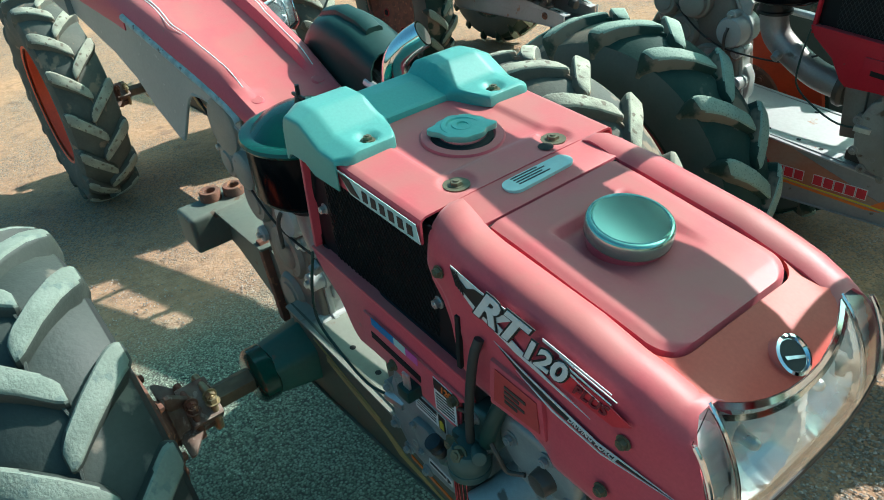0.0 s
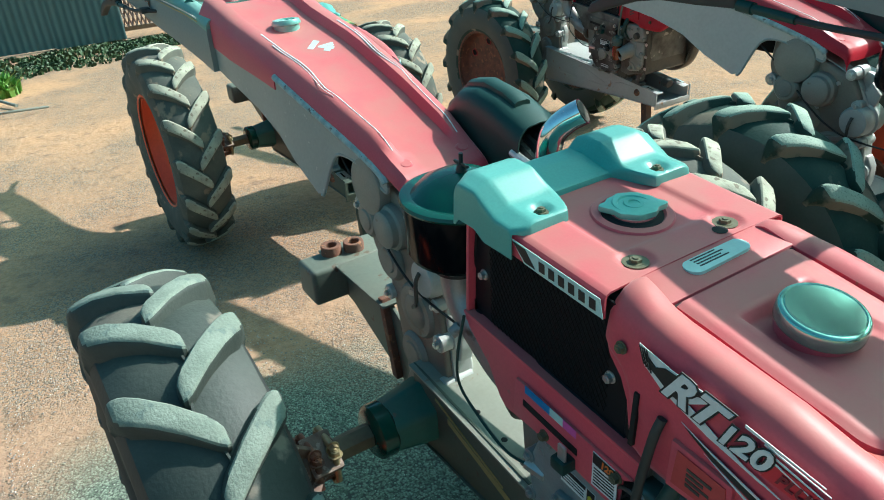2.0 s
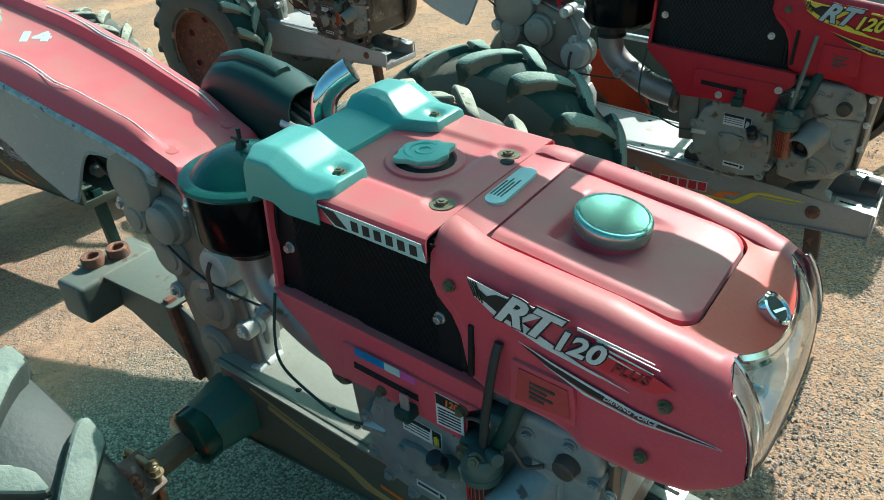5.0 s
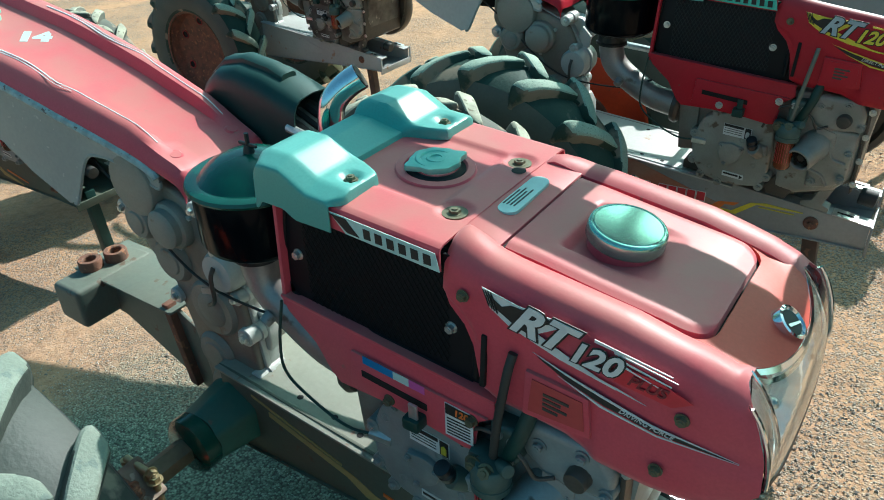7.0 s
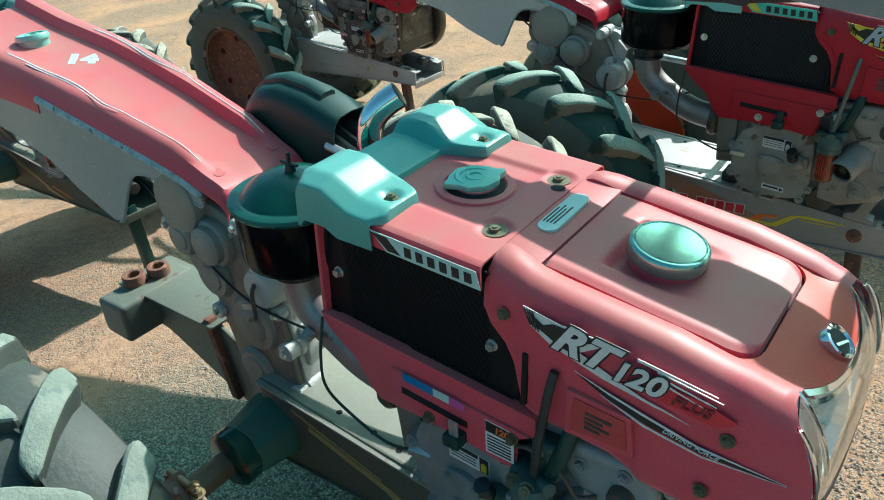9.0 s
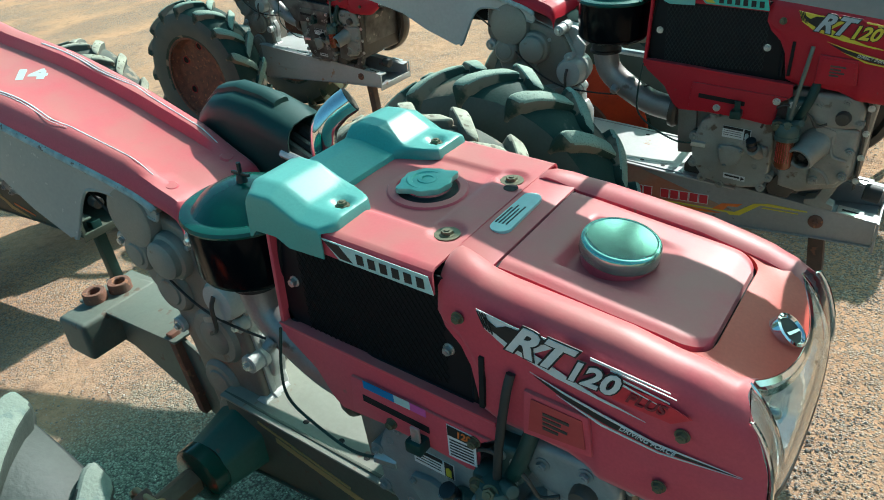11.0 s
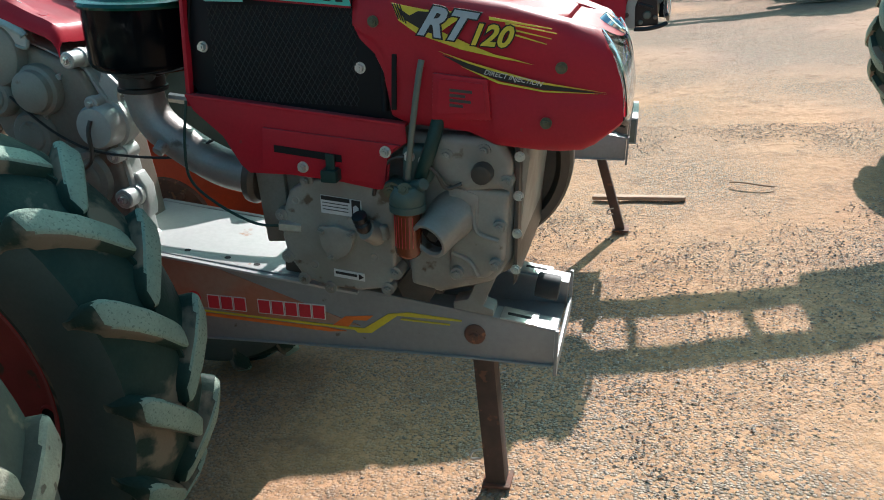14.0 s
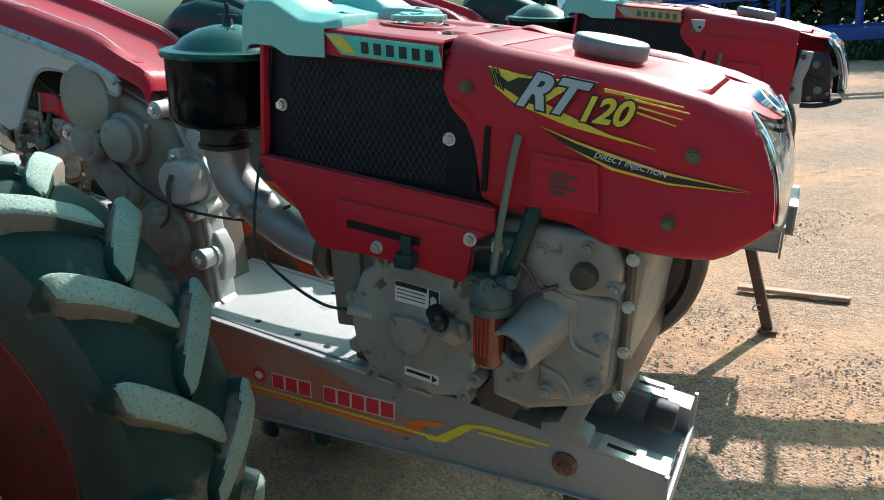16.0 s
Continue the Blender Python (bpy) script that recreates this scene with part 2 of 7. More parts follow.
YELLOW = mat("yellow decal", (0.72, 0.62, 0.04), 0.4, second=(0.62, 0.52, 0.05), bump=0.0, scale=15)
ORANGED = mat("orange decal", (0.75, 0.20, 0.03), 0.4, second=(0.65, 0.15, 0.03), bump=0.0, scale=15)
REDD = mat("red decal", (0.60, 0.03, 0.05), 0.4, second=(0.5, 0.03, 0.04), bump=0.0, scale=15)
BLUED = mat("blue decal", (0.03, 0.22, 0.52), 0.4, bump=0.0, scale=15)
PINKD = mat("violet pink decal", (0.55, 0.10, 0.38), 0.4, bump=0.0, scale=15)
MINTD = mat("mint decal", (0.16, 0.62, 0.50), 0.4, bump=0.0, scale=15)
GOLDD = mat("dull gold stripe", (0.42, 0.34, 0.12), 0.45, second=(0.36, 0.3, 0.14), bump=0.0, scale=15)
BLUEP = mat("blue machine paint", (0.02, 0.07, 0.36), 0.4, second=(0.03, 0.09, 0.40), scale=4)
WOOD = mat("dry wood", (0.30, 0.20, 0.12), 0.85, second=(0.22, 0.14, 0.09), scale=25, bump=0.3)
TIN = mat("painted corrugated tin", (0.11, 0.17, 0.165), 0.5, metal=0.2, second=(0.16, 0.22, 0.21), scale=2, spots=(0.25, 0.17, 0.11), spot_level=0.7, spot_scale=6)
BUSH = mat("bright leaves", (0.16, 0.30, 0.05), 0.55, second=(0.22, 0.36, 0.06), scale=6, bump=0.0)
LEAF = mat("leaves", (0.06, 0.13, 0.025), 0.6, second=(0.10, 0.17, 0.03), scale=3, bump=0.0)
LEAF_DARK = mat("dark leaves", (0.025, 0.055, 0.018), 0.6, second=(0.06, 0.10, 0.02), scale=3, bump=0.0)
BARK = mat("bark", (0.12, 0.09, 0.06), 0.9, second=(0.08, 0.06, 0.045), scale=14, bump=0.4)


def glass_mat():
    m = bpy.data.materials.new("clear lens plastic")
    m.use_nodes = True
    b = m.node_tree.nodes["Principled BSDF"]
    b.inputs["Transmission Weight"].default_value = 1.0
    b.inputs["Roughness"].default_value = 0.03
    b.inputs["IOR"].default_value = 1.5
    b.inputs["Base Color"].default_value = (0.93, 0.98, 0.97, 1)
    return m


def ground_mat():
    """Sandy laterite soil with a thin cover of fine gravel in patches."""
    m = bpy.data.materials.new("gravelly soil")
    m.use_nodes = True
    n, l = m.node_tree.nodes, m.node_tree.links
    b = n["Principled BSDF"]
    b.inputs["Roughness"].default_value = 0.95
    b.inputs["Specular IOR Level"].default_value = 0.15
    co = n.new("ShaderNodeTexCoord")

    def tex(kind, scale, detail=5.0):
        t = n.new(kind)
        t.inputs["Scale"].default_value = scale
        if kind == "ShaderNodeTexNoise":
            t.inputs["Detail"].default_value = detail
        l.new(co.outputs["Object"], t.inputs["Vector"])
        return t

    def ramp(src, lo, hi):
        r = n.new("ShaderNodeMapRange")
        r.inputs[1].default_value, r.inputs[2].default_value = lo, hi
        l.new(src, r.inputs[0])
        return r.outputs[0]

    def mix(a, c, fac, kind="MIX"):
        x = n.new("ShaderNodeMix")
        x.data_type, x.blend_type = "RGBA", kind
        for sock, v in ((x.inputs[6], a), (x.inputs[7], c), (x.inputs[0], fac)):
            if isinstance(v, tuple):
                sock.default_value = (*v, 1)
            elif isinstance(v, float):
                sock.default_value = v
            else:
                l.new(v, sock)
        return x.outputs[2]

    patch = tex("ShaderNodeTexNoise", 0.9, 6.0)
    fine = tex("ShaderNodeTexNoise", 38.0, 8.0)
    soil = mix((0.51, 0.315, 0.180), (0.40, 0.246, 0.134), ramp(fine.outputs[0], 0.35, 0.65))
    far = tex("ShaderNodeTexNoise", 0.12, 4.0)
    sx = n.new("ShaderNodeSeparateXYZ")
    l.new(co.outputs["Object"], sx.inputs[0])
    worn = n.new("ShaderNodeMath")
    worn.operation = "MULTIPLY"
    l.new(ramp(far.outputs[0], 0.42, 0.6), worn.inputs[0])
    l.new(ramp(sx.outputs[0], -2.8, -0.6), worn.inputs[1])
    soil = mix(soil, (0.305, 0.225, 0.187), worn.outputs[0])
    clods = tex("ShaderNodeTexNoise", 9.0, 6.0)
    soil = mix(soil, (0.28, 0.18, 0.115), ramp(clods.outputs[0], 0.56, 0.70))
    stones = tex("ShaderNodeTexVoronoi", 150.0)
    sc = n.new("ShaderNodeSeparateColor")
    l.new(stones.outputs["Color"], sc.inputs[0])
    grit = mix((0.19, 0.16, 0.125), (0.42, 0.35, 0.275), sc.outputs[0])
    grit = mix(grit, (0.24, 0.175, 0.115), ramp(stones.outputs["Distance"], 0.45, 0.75))
    cover = n.new("ShaderNodeMath")
    cover.operation = "MULTIPLY"
    l.new(ramp(patch.outputs[0], 0.36, 0.55), cover.inputs[0])
    l.new(ramp(sc.outputs[1], 0.25, 0.55), cover.inputs[1])
    col = mix(soil, grit, cover.outputs[0])
    # crushed grey stone round the old machine, its colour carrying the green shade
    edge = tex("ShaderNodeTexNoise", 2.2, 5.0)
    off = n.new("ShaderNodeVectorMath")
    off.operation = "MULTIPLY_ADD"
    off.inputs[1].default_value, off.inputs[2].default_value = (0.9, 1.15, 0.0), (0.46, 0.46, 0.0)
    l.new(co.outputs["Object"], off.inputs[0])
    far_off = n.new("ShaderNodeVectorMath")
    far_off.operation = "LENGTH"
    l.new(off.outputs[0], far_off.inputs[0])
    wob = n.new("ShaderNodeMath")
    wob.operation = "MULTIPLY_ADD"
    wob.inputs[1].default_value = 0.8
    l.new(edge.outputs[0], wob.inputs[0])
    l.new(far_off.outputs["Value"], wob.inputs[2])
    grey = mix((0.13, 0.16, 0.115), (0.33, 0.385, 0.29), sc.outputs[0])
    grey = mix(grey, (0.09, 0.095, 0.08), ramp(stones.outputs["Distance"], 0.4, 0.75))
    col = mix(col, grey, ramp(wob.outputs[0], 1.55, 1.15))
    l.new(col, b.inputs["Base Color"])
    h = n.new("ShaderNodeMath")
    h.operation = "SUBTRACT"
    hs = n.new("ShaderNodeMath")
    hs.operation = "MULTIPLY_ADD"
    hs.inputs[1].default_value = 1.6
    l.new(clods.outputs[0], hs.inputs[0])
    l.new(fine.outputs[0], hs.inputs[2])
    l.new(hs.outputs[0], h.inputs[0])
    hd = n.new("ShaderNodeMath")
    hd.operation = "MULTIPLY"
    l.new(stones.outputs["Distance"], hd.inputs[0])
    l.new(cover.outputs[0], hd.inputs[1])
    l.new(hd.outputs[0], h.inputs[1])
    bp = n.new("ShaderNodeBump")
    bp.inputs["Strength"].default_value, bp.inputs["Distance"].default_value = 0.65, 0.010
    l.new(h.outputs[0], bp.inputs["Height"])
    l.new(bp.outputs[0], b.inputs["Normal"])
    return m


LENS = glass_mat()
GROUND = ground_mat()
STONE = mat("gravel stones", (0.42, 0.355, 0.29), 0.9, second=(0.28, 0.245, 0.205), vary=0.38, island=True, amount=0.95, scale=45, bump=0.1, contrast=0.06)

# stones darkened and greened to match the shaded ground beneath the machine
STONE_SHADE = mat("crushed grey stone with shade tint", (0.33, 0.385, 0.29), 0.9, second=(0.20, 0.235, 0.175), vary=0.45, island=True, amount=0.95, scale=45, bump=0.1, contrast=0.06)


# ---- shape helpers ----
def part(name, bm, material, parent=None, label="", m=None, smooth=40):
    """One bmesh as one mesh object under a thing or a part."""
    me = bpy.data.meshes.new(name)
    bmesh.ops.recalc_face_normals(bm, faces=bm.faces)
    bm.to_mesh(me)
    bm.free()
    for x in (material if isinstance(material, (list, tuple)) else [material]):
        me.materials.append(x)
    if smooth:
        for p in me.polygons:
            p.use_smooth = True
        me.set_sharp_from_angle(angle=radians(smooth))
    ob = new(name, me)
    if parent is not None:
        ob.parent = parent
    if m is not None:
        ob.matrix_basis = m
    if label:
        ob["label"] = label
    return ob


def thing(name, m, label, category, group="", kind=""):
    ob = new(name)
    ob.empty_display_size = 0.1
    ob.matrix_basis = m
    return tagged(ob, label, category, group, kind)


def bevelled(bm, size, seg=2, angle=30):
    if size:
        es = [e for e in bm.edges if len(e.link_faces) == 2 and e.calc_face_angle(0) > radians(angle)]
        bmesh.ops.bevel(bm, geom=es, offset=size, segments=seg, profile=0.6, affect="EDGES", clamp_overlap=True)
    return bm


def box(lo, hi, bev=0.0, bm=None, seg=2):
    b = bmesh.new()
    c = [(lo[i] + hi[i]) / 2 for i in range(3)]
    s = [abs(hi[i] - lo[i]) for i in range(3)]
    bmesh.ops.create_cube(b, size=1, matrix=Matrix.LocRotScale(c, None, s))
    bevelled(b, bev, seg)
    return join(bm, b)


def join(bm, b, m=None):
    if m is not None:
        bmesh.ops.transform(b, matrix=m, verts=b.verts)
    if bm is None:
        return b
    me = bpy.data.meshes.new("t")
    b.to_mesh(me)
    b.free()
    bm.from_mesh(me)
    bpy.data.meshes.remove(me)
    return bm


def axis_matrix(p0, p1):
    d = Vector(p1) - Vector(p0)
    return Matrix.Translation(Vector(p0)) @ d.to_track_quat("Z", "Y").to_matrix().to_4x4(), d.length


def cyl(p0, p1, r0, r1=None, n=20, bev=0.0, bm=None):
    b = bmesh.new()
    m, h = axis_matrix(p0, p1)
    bmesh.ops.create_cone(b, cap_ends=True, segments=n, radius1=r0, radius2=r0 if r1 is None else r1, depth=h, matrix=Matrix.Translation((0, 0, h / 2)))
    bevelled(b, bev, 2, 50)
    return join(bm, b, m)


def lathe(profile, p0=(0, 0, 0), p1=(0, 0, 1), n=40, bm=None):
    """Turns (radius, height) pairs round the axis from p0 towards p1."""
    b = bmesh.new()
    rings = []
    for r, h in profile:
        if r < 1e-5:
            rings.append([b.verts.new((0, 0, h))])
        else:
            rings.append([b.verts.new((r * math.cos(2 * math.pi * k / n), r * math.sin(2 * math.pi * k / n), h)) for k in range(n)])
    for a, c in zip(rings, rings[1:]):
        for k in range(n):
            vs = [a[k % len(a)], a[(k + 1) % len(a)], c[(k + 1) % len(c)], c[k % len(c)]]
            vs = list(dict.fromkeys(vs))
            if len(vs) > 2:
                b.faces.new(vs)
    return join(bm, b, axis_matrix(p0, p1)[0])


def prism(poly, a0, a1, plane="xz", bev=0.0, bm=None, seg=2, angle=30):
    """A polygon in a plane, given depth from a0 to a1 along the third axis."""
    b = bmesh.new()
    put = {"xz": lambda u, v, w: (u, w, v), "xy": lambda u, v, w: (u, v, w), "yz": lambda u, v, w: (w, u, v)}[plane]
    lo = [b.verts.new(put(u, v, a0)) for u, v in poly]
    hi = [b.verts.new(put(u, v, a1)) for u, v in poly]
    k = len(poly)
    b.faces.new(lo)
    b.faces.new(hi)
    for i in range(k):
        b.faces.new((lo[i], lo[(i + 1) % k], hi[(i + 1) % k], hi[i]))
    bmesh.ops.recalc_face_normals(b, faces=b.faces)
    bevelled(b, bev, seg, angle)
    bmesh.ops.triangulate(b, faces=[f for f in b.faces if len(f.verts) > 4])
    return join(bm, b)


def smooth_path(pts, k=6):
    """A rounded line through the points."""
    ps = [Vector(p) for p in pts]
    ps = [2 * ps[0] - ps[1]] + ps + [2 * ps[-1] - ps[-2]]
    out = []
    for i in range(1, len(ps) - 2):
        a, b, c, d = ps[i - 1:i + 3]
        for j in range(k):
            t = j / k
            out.append(0.5 * ((2 * b) + (c - a) * t + (2 * a - 5 * b + 4 * c - d) * t * t + (3 * b - a - 3 * c + d) * t ** 3))
    return out + [ps[-2]]


def tube(pts, r, n=10, k=6, bm=None, smooth=True, taper=None, flat=1.0):
    """A round bar along a line; taper: the radius at the end."""
    path = smooth_path(pts, k) if smooth and len(pts) > 2 else [Vector(p) for p in pts]
    b = bmesh.new()
    rings = []
    up = Vector((0, 0, 1)) if abs((path[-1] - path[0]).normalized().z) < 0.9 else Vector((0, 1, 0))
    for i, p in enumerate(path):
        d = (path[min(i + 1, len(path) - 1)] - path[max(i - 1, 0)]).normalized()
        s = d.cross(up)
        s = s.normalized() if s.length > 1e-4 else Vector((1, 0, 0))
        u = s.cross(d).normalized()
        rr = r if taper is None else r + (taper - r) * i / (len(path) - 1)
        rings.append([b.verts.new(p + s * rr * math.cos(2 * math.pi * q / n) + u * rr * flat * math.sin(2 * math.pi * q / n)) for q in range(n)])
    for a, c in zip(rings, rings[1:]):
        for q in range(n):
            b.faces.new((a[q], a[(q + 1) % n], c[(q + 1) % n], c[q]))
    b.faces.new(rings[0])
    b.faces.new(list(reversed(rings[-1])))
    return join(bm, b)


def loft(sections, closed=False, caps=False, bm=None, thick=0.0):
    """A skin over rows of points."""
    b = bmesh.new()
    rows = [[b.verts.new(p) for p in s] for s in sections]
    for a, c in zip(rows, rows[1:]):
        k = len(a)
        for i in range(k if closed else k - 1):
            b.faces.new((a[i], a[(i + 1) % k], c[(i + 1) % k], c[i]))
    if caps:
        b.faces.new(rows[0])
        b.faces.new(list(reversed(rows[-1])))
    bmesh.ops.recalc_face_normals(b, faces=b.faces)
    if thick:
        bmesh.ops.solidify(b, geom=b.faces[:], thickness=thick)
    return join(bm, b)


def smooth(a, b, x):
    """A soft step from 0 at a to 1 at b."""
    k = max(0.0, min(1.0, (x - a) / (b - a)))
    return k * k * (3 - 2 * k)


def ease(x, pts):
    """Linear reading of a table of (x, value)."""
    for (a, u), (b, v) in zip(pts, pts[1:]):
        if x <= b:
            return u + (v - u) * max(0.0, (x - a) / (b - a))
    return pts[-1][1]


def letters(text, size, depth=0.0008, shear=0.0, spacing=1.0, bold=0.0):
    """Raised letters in the xz plane, starting at the origin, facing -y."""
    cu = bpy.data.curves.new("letters", "FONT")
    cu.body, cu.size, cu.extrude, cu.shear, cu.space_character, cu.offset = text, size, depth, shear, spacing, bold
    cu.resolution_u = 3
    ob = new("letters", cu)
    me = bpy.data.meshes.new_from_object(ob.evaluated_get(bpy.context.evaluated_depsgraph_get()))
    bpy.data.objects.remove(ob)
    bpy.data.curves.remove(cu)
    b = bmesh.new()
    b.from_mesh(me)
    bpy.data.meshes.remove(me)
    bmesh.ops.transform(b, matrix=Matrix.Rotation(radians(90), 4, "X"), verts=b.verts)
    return b


def bolt(bm, at, axis, r=0.009, h=0.007, washer=True):
    """A hexagon bolt head on a washer."""
    a = Vector(axis).normalized()
    p = Vector(at)
    if washer:
        bm = cyl(p, p + a * 0.0015, r * 1.32, n=18, bm=bm)
    bm = cyl(p + a * 0.0015, p + a * (h + 0.0015), r, r * 0.94, n=6, bm=bm)
    return cyl(p + a * (h + 0.001), p + a * (h + 0.003), r * 0.55, r * 0.45, n=10, bm=bm)


# ---- walking tractor ----
R = 0.42                               # tyre radius over the lugs
AXLE = 0.44                            # height of the body frame's origin
PITCH = 6.0
BODY = pose(0, 0, AXLE, 0, PITCH, 0)      # body frame: axle at the origin, x ahead
HOOD_TOP = [(0.50, 0.552), (0.535, 0.553), (0.60, 0.549), (0.75, 0.530), (0.83, 0.511), (0.875, 0.492), (0.895, 0.478), (0.915, 0.455)]
HOOD_LOW = [(0.528, 0.490), (0.540, 0.468), (0.556, 0.452), (0.572, 0.438), (0.578, 0.40), (0.584, 0.362), (0.61, 0.352), (0.66, 0.349), (0.70, 0.345), (0.735, 0.331), (0.82, 0.326), (0.86, 0.330), (0.885, 0.338), (0.90, 0.347), (0.915, 0.366)]
HOOD_WIDE = [(0.50, 0.150), (0.54, 0.158), (0.60, 0.165), (0.80, 0.164), (0.86, 0.160), (0.90, 0.154), (0.92, 0.149)]
FRONT_EDGE = [(0.345, 0.898), (0.360, 0.909), (0.378, 0.9135), (0.42, 0.908), (0.455, 0.895), (0.474, 0.884), (0.489, 0.873), (0.52, 0.871)]   # the front edge of the flanks: height, x


LUGS = 16


def wheel_meshes():
    """Tyre, one chevron lug, and a dished rim; axis along y."""
    prof = [(0.225, -0.078), (0.250, -0.090), (0.300, -0.098), (0.342, -0.097), (0.367, -0.088), (0.383, -0.064), (0.393, -0.032), (0.396, 0.0),
            (0.393, 0.032), (0.383, 0.064), (0.367, 0.088), (0.342, 0.097), (0.300, 0.098), (0.250, 0.090), (0.225, 0.078)]
    tyre = lathe(prof, (0, 0, 0), (0, 1, 0), 72)
    rows = []
    steps = [(-0.017, -0.024, -0.010, 0.022), (-0.015, -0.018, -0.004, 0.038), (-0.010, -0.006, -0.001, 0.052), (-0.002, 0.014, 0.0, 0.060), (0.030, 0.095, 0.0, 0.063), (0.060, 0.163, -0.004, 0.065), (0.074, 0.193, -0.009, 0.066),
             (0.081, 0.207, -0.012, 0.064), (0.087, 0.219, -0.016, 0.058), (0.0915, 0.228, -0.021, 0.048), (0.0945, 0.234, -0.028, 0.036), (0.0965, 0.237, -0.040, 0.024), (0.098, 0.239, -0.056, 0.016)]
    for i, (y, a, dr, wide) in enumerate(steps):
        wd = wide / 0.42
        top, bot = R + dr - 0.003, 0.376 + dr * 1.05
        wt = wd * 0.80
        row = [(q * math.cos(a + f), -y, q * math.sin(a + f)) for q, f in ((bot, -wd / 2), (top - 0.009, -wt * 0.545), (top - 0.004, -wt * 0.475), (top - 0.0008, -wt * 0.40), (top, -wt * 0.30), (top, wt * 0.30), (top - 0.0008, wt * 0.40), (top - 0.004, wt * 0.475), (top - 0.009, wt * 0.545), (bot, wd / 2))]
        if i >= 8:
            row = [(x, yy - (0.003 if 1 <= j <= 8 else -0.004), z) for j, (x, yy, z) in enumerate(row)]
        rows.append(row)
    lug = loft(rows, caps=True)
    # low bridge between a lug and the next one of the other side
    lug = loft([[(q * math.cos(a + d), y, q * math.sin(a + d)) for q, d in ((0.384, -0.03), (0.403, -0.022), (0.403, 0.022), (0.384, 0.03))] for y, a in ((0.004, -0.02), (0.010, -0.10))], caps=True, bm=lug)
    rim = lathe([(0.226, -0.081), (0.236, -0.085), (0.240, -0.077), (0.222, -0.070), (0.212, -0.030), (0.204, -0.022), (0.150, -0.012), (0.070, -0.006), (0.0, -0.004), (0.0, 0.004), (0.068, 0.006), (0.150, 0.0),
                 (0.204, -0.008), (0.216, 0.030), (0.222, 0.070), (0.240, 0.077), (0.236, 0.085), (0.226, 0.081)], (0, 0, 0), (0, 1, 0), 56)
    return tyre, lug, rim


TYRE_MESHES = {}


def wheel(parent, y, turn, rim_mat, dry=False, face=1, x=0.0, fat=(1.0, 1.0)):
    """A wheel under a tractor, its hub facing the machine."""
    key = (dry, rim_mat.name)
    m = pose(x, y, R * fat[0]) @ Matrix.Rotation(radians(turn), 4, "Y") @ Matrix.Diagonal((fat[0], face * fat[1], fat[0], 1))
    if not TYRE_MESHES:
        TYRE_MESHES["raw"] = [bmesh_to_mesh(b) for b in wheel_meshes()]
    if key not in TYRE_MESHES:
        made = [me.copy() for me in TYRE_MESHES["raw"]]
        tread, crest, side_wall = {"dry": (TYRE_DRY, LUG_DRY, TYRE_DRY), "black": (TYRE_BLACK, LUG_GREEN, WALL_BLACK)}.get(dry, (TYRE, LUG, TYRE_SIDE))
        for me, mt in zip(made, (tread, crest, rim_mat)):
            me.materials.clear()
            me.materials.append(mt)
        made[0].materials.append(side_wall)
        made[1].materials.append(tread)
        for p in made[1].polygons:
            out = Vector((p.center.x, 0, p.center.z))
            p.material_index = 0 if p.normal.dot(out.normalized()) > 0.5 and out.length > 0.385 and abs(p.center.y) < 0.096 and not (p.center.y > 0.003 and out.length < 0.4045 and p.center.z < 0) else 1
        for p in made[0].polygons:
            p.material_index = 1 if abs(p.center.y) > 0.084 else 0
        TYRE_MESHES[key] = made
    t, l, rm = TYRE_MESHES[key]
    hub = new("wheel")
    hub.empty_display_size = 0.1
    hub.parent, hub.matrix_basis = parent, m
    for nm, me in (("tyre", t), ("rim", rm)):
        o = new(nm, me)
        o.parent = hub
    if "hole" not in TYRE_MESHES:
        hole = lathe([(0, 0.0), (0.0165, 0.0), (0.0175, 0.002)], (0, 0, 0), (0, -1, 0), 20)
        lip = lathe([(0.0175, 0.0), (0.0185, 0.004), (0.021, 0.004), (0.0235, 0.0)], (0, 0, 0), (0, -1, 0), 20)
        TYRE_MESHES["hole"] = [bmesh_to_mesh(hole), bmesh_to_mesh(lip)]
        TYRE_MESHES["hole"][0].materials.append(VOID)
    lip_key = "lip " + rim_mat.name
    if lip_key not in TYRE_MESHES:
        TYRE_MESHES[lip_key] = TYRE_MESHES["hole"][1].copy()
        TYRE_MESHES[lip_key].materials.append(rim_mat)
    for k in range(6):
        at = Matrix.Rotation(2 * math.pi * (k + 0.3) / 6, 4, "Y") @ Matrix.Translation((0.170, -0.0165, 0)) @ Matrix.Rotation(radians(-8), 4, "Z")
        for nm, me in (("rim_hole", TYRE_MESHES["hole"][0]), ("hole_lip", TYRE_MESHES[lip_key])):
            o = new(nm, me)
            o.parent, o.matrix_basis = hub, at
    for k in range(LUGS):
        for side in (1, -1):
            o = new("lug", l)
            o.parent = hub
            o.matrix_basis = Matrix.Rotation(2 * math.pi * (k + (0.5 if side < 0 else 0)) / LUGS, 4, "Y") @ Matrix.Diagonal((1, side, 1, 1))
    return hub


def bmesh_to_mesh(b):
    me = bpy.data.meshes.new("wheel")
    bmesh.ops.recalc_face_normals(b, faces=b.faces)
    b.to_mesh(me)
    b.free()
    for p in me.polygons:
        p.use_smooth = True
    me.set_sharp_from_angle(angle=radians(35))
    return me


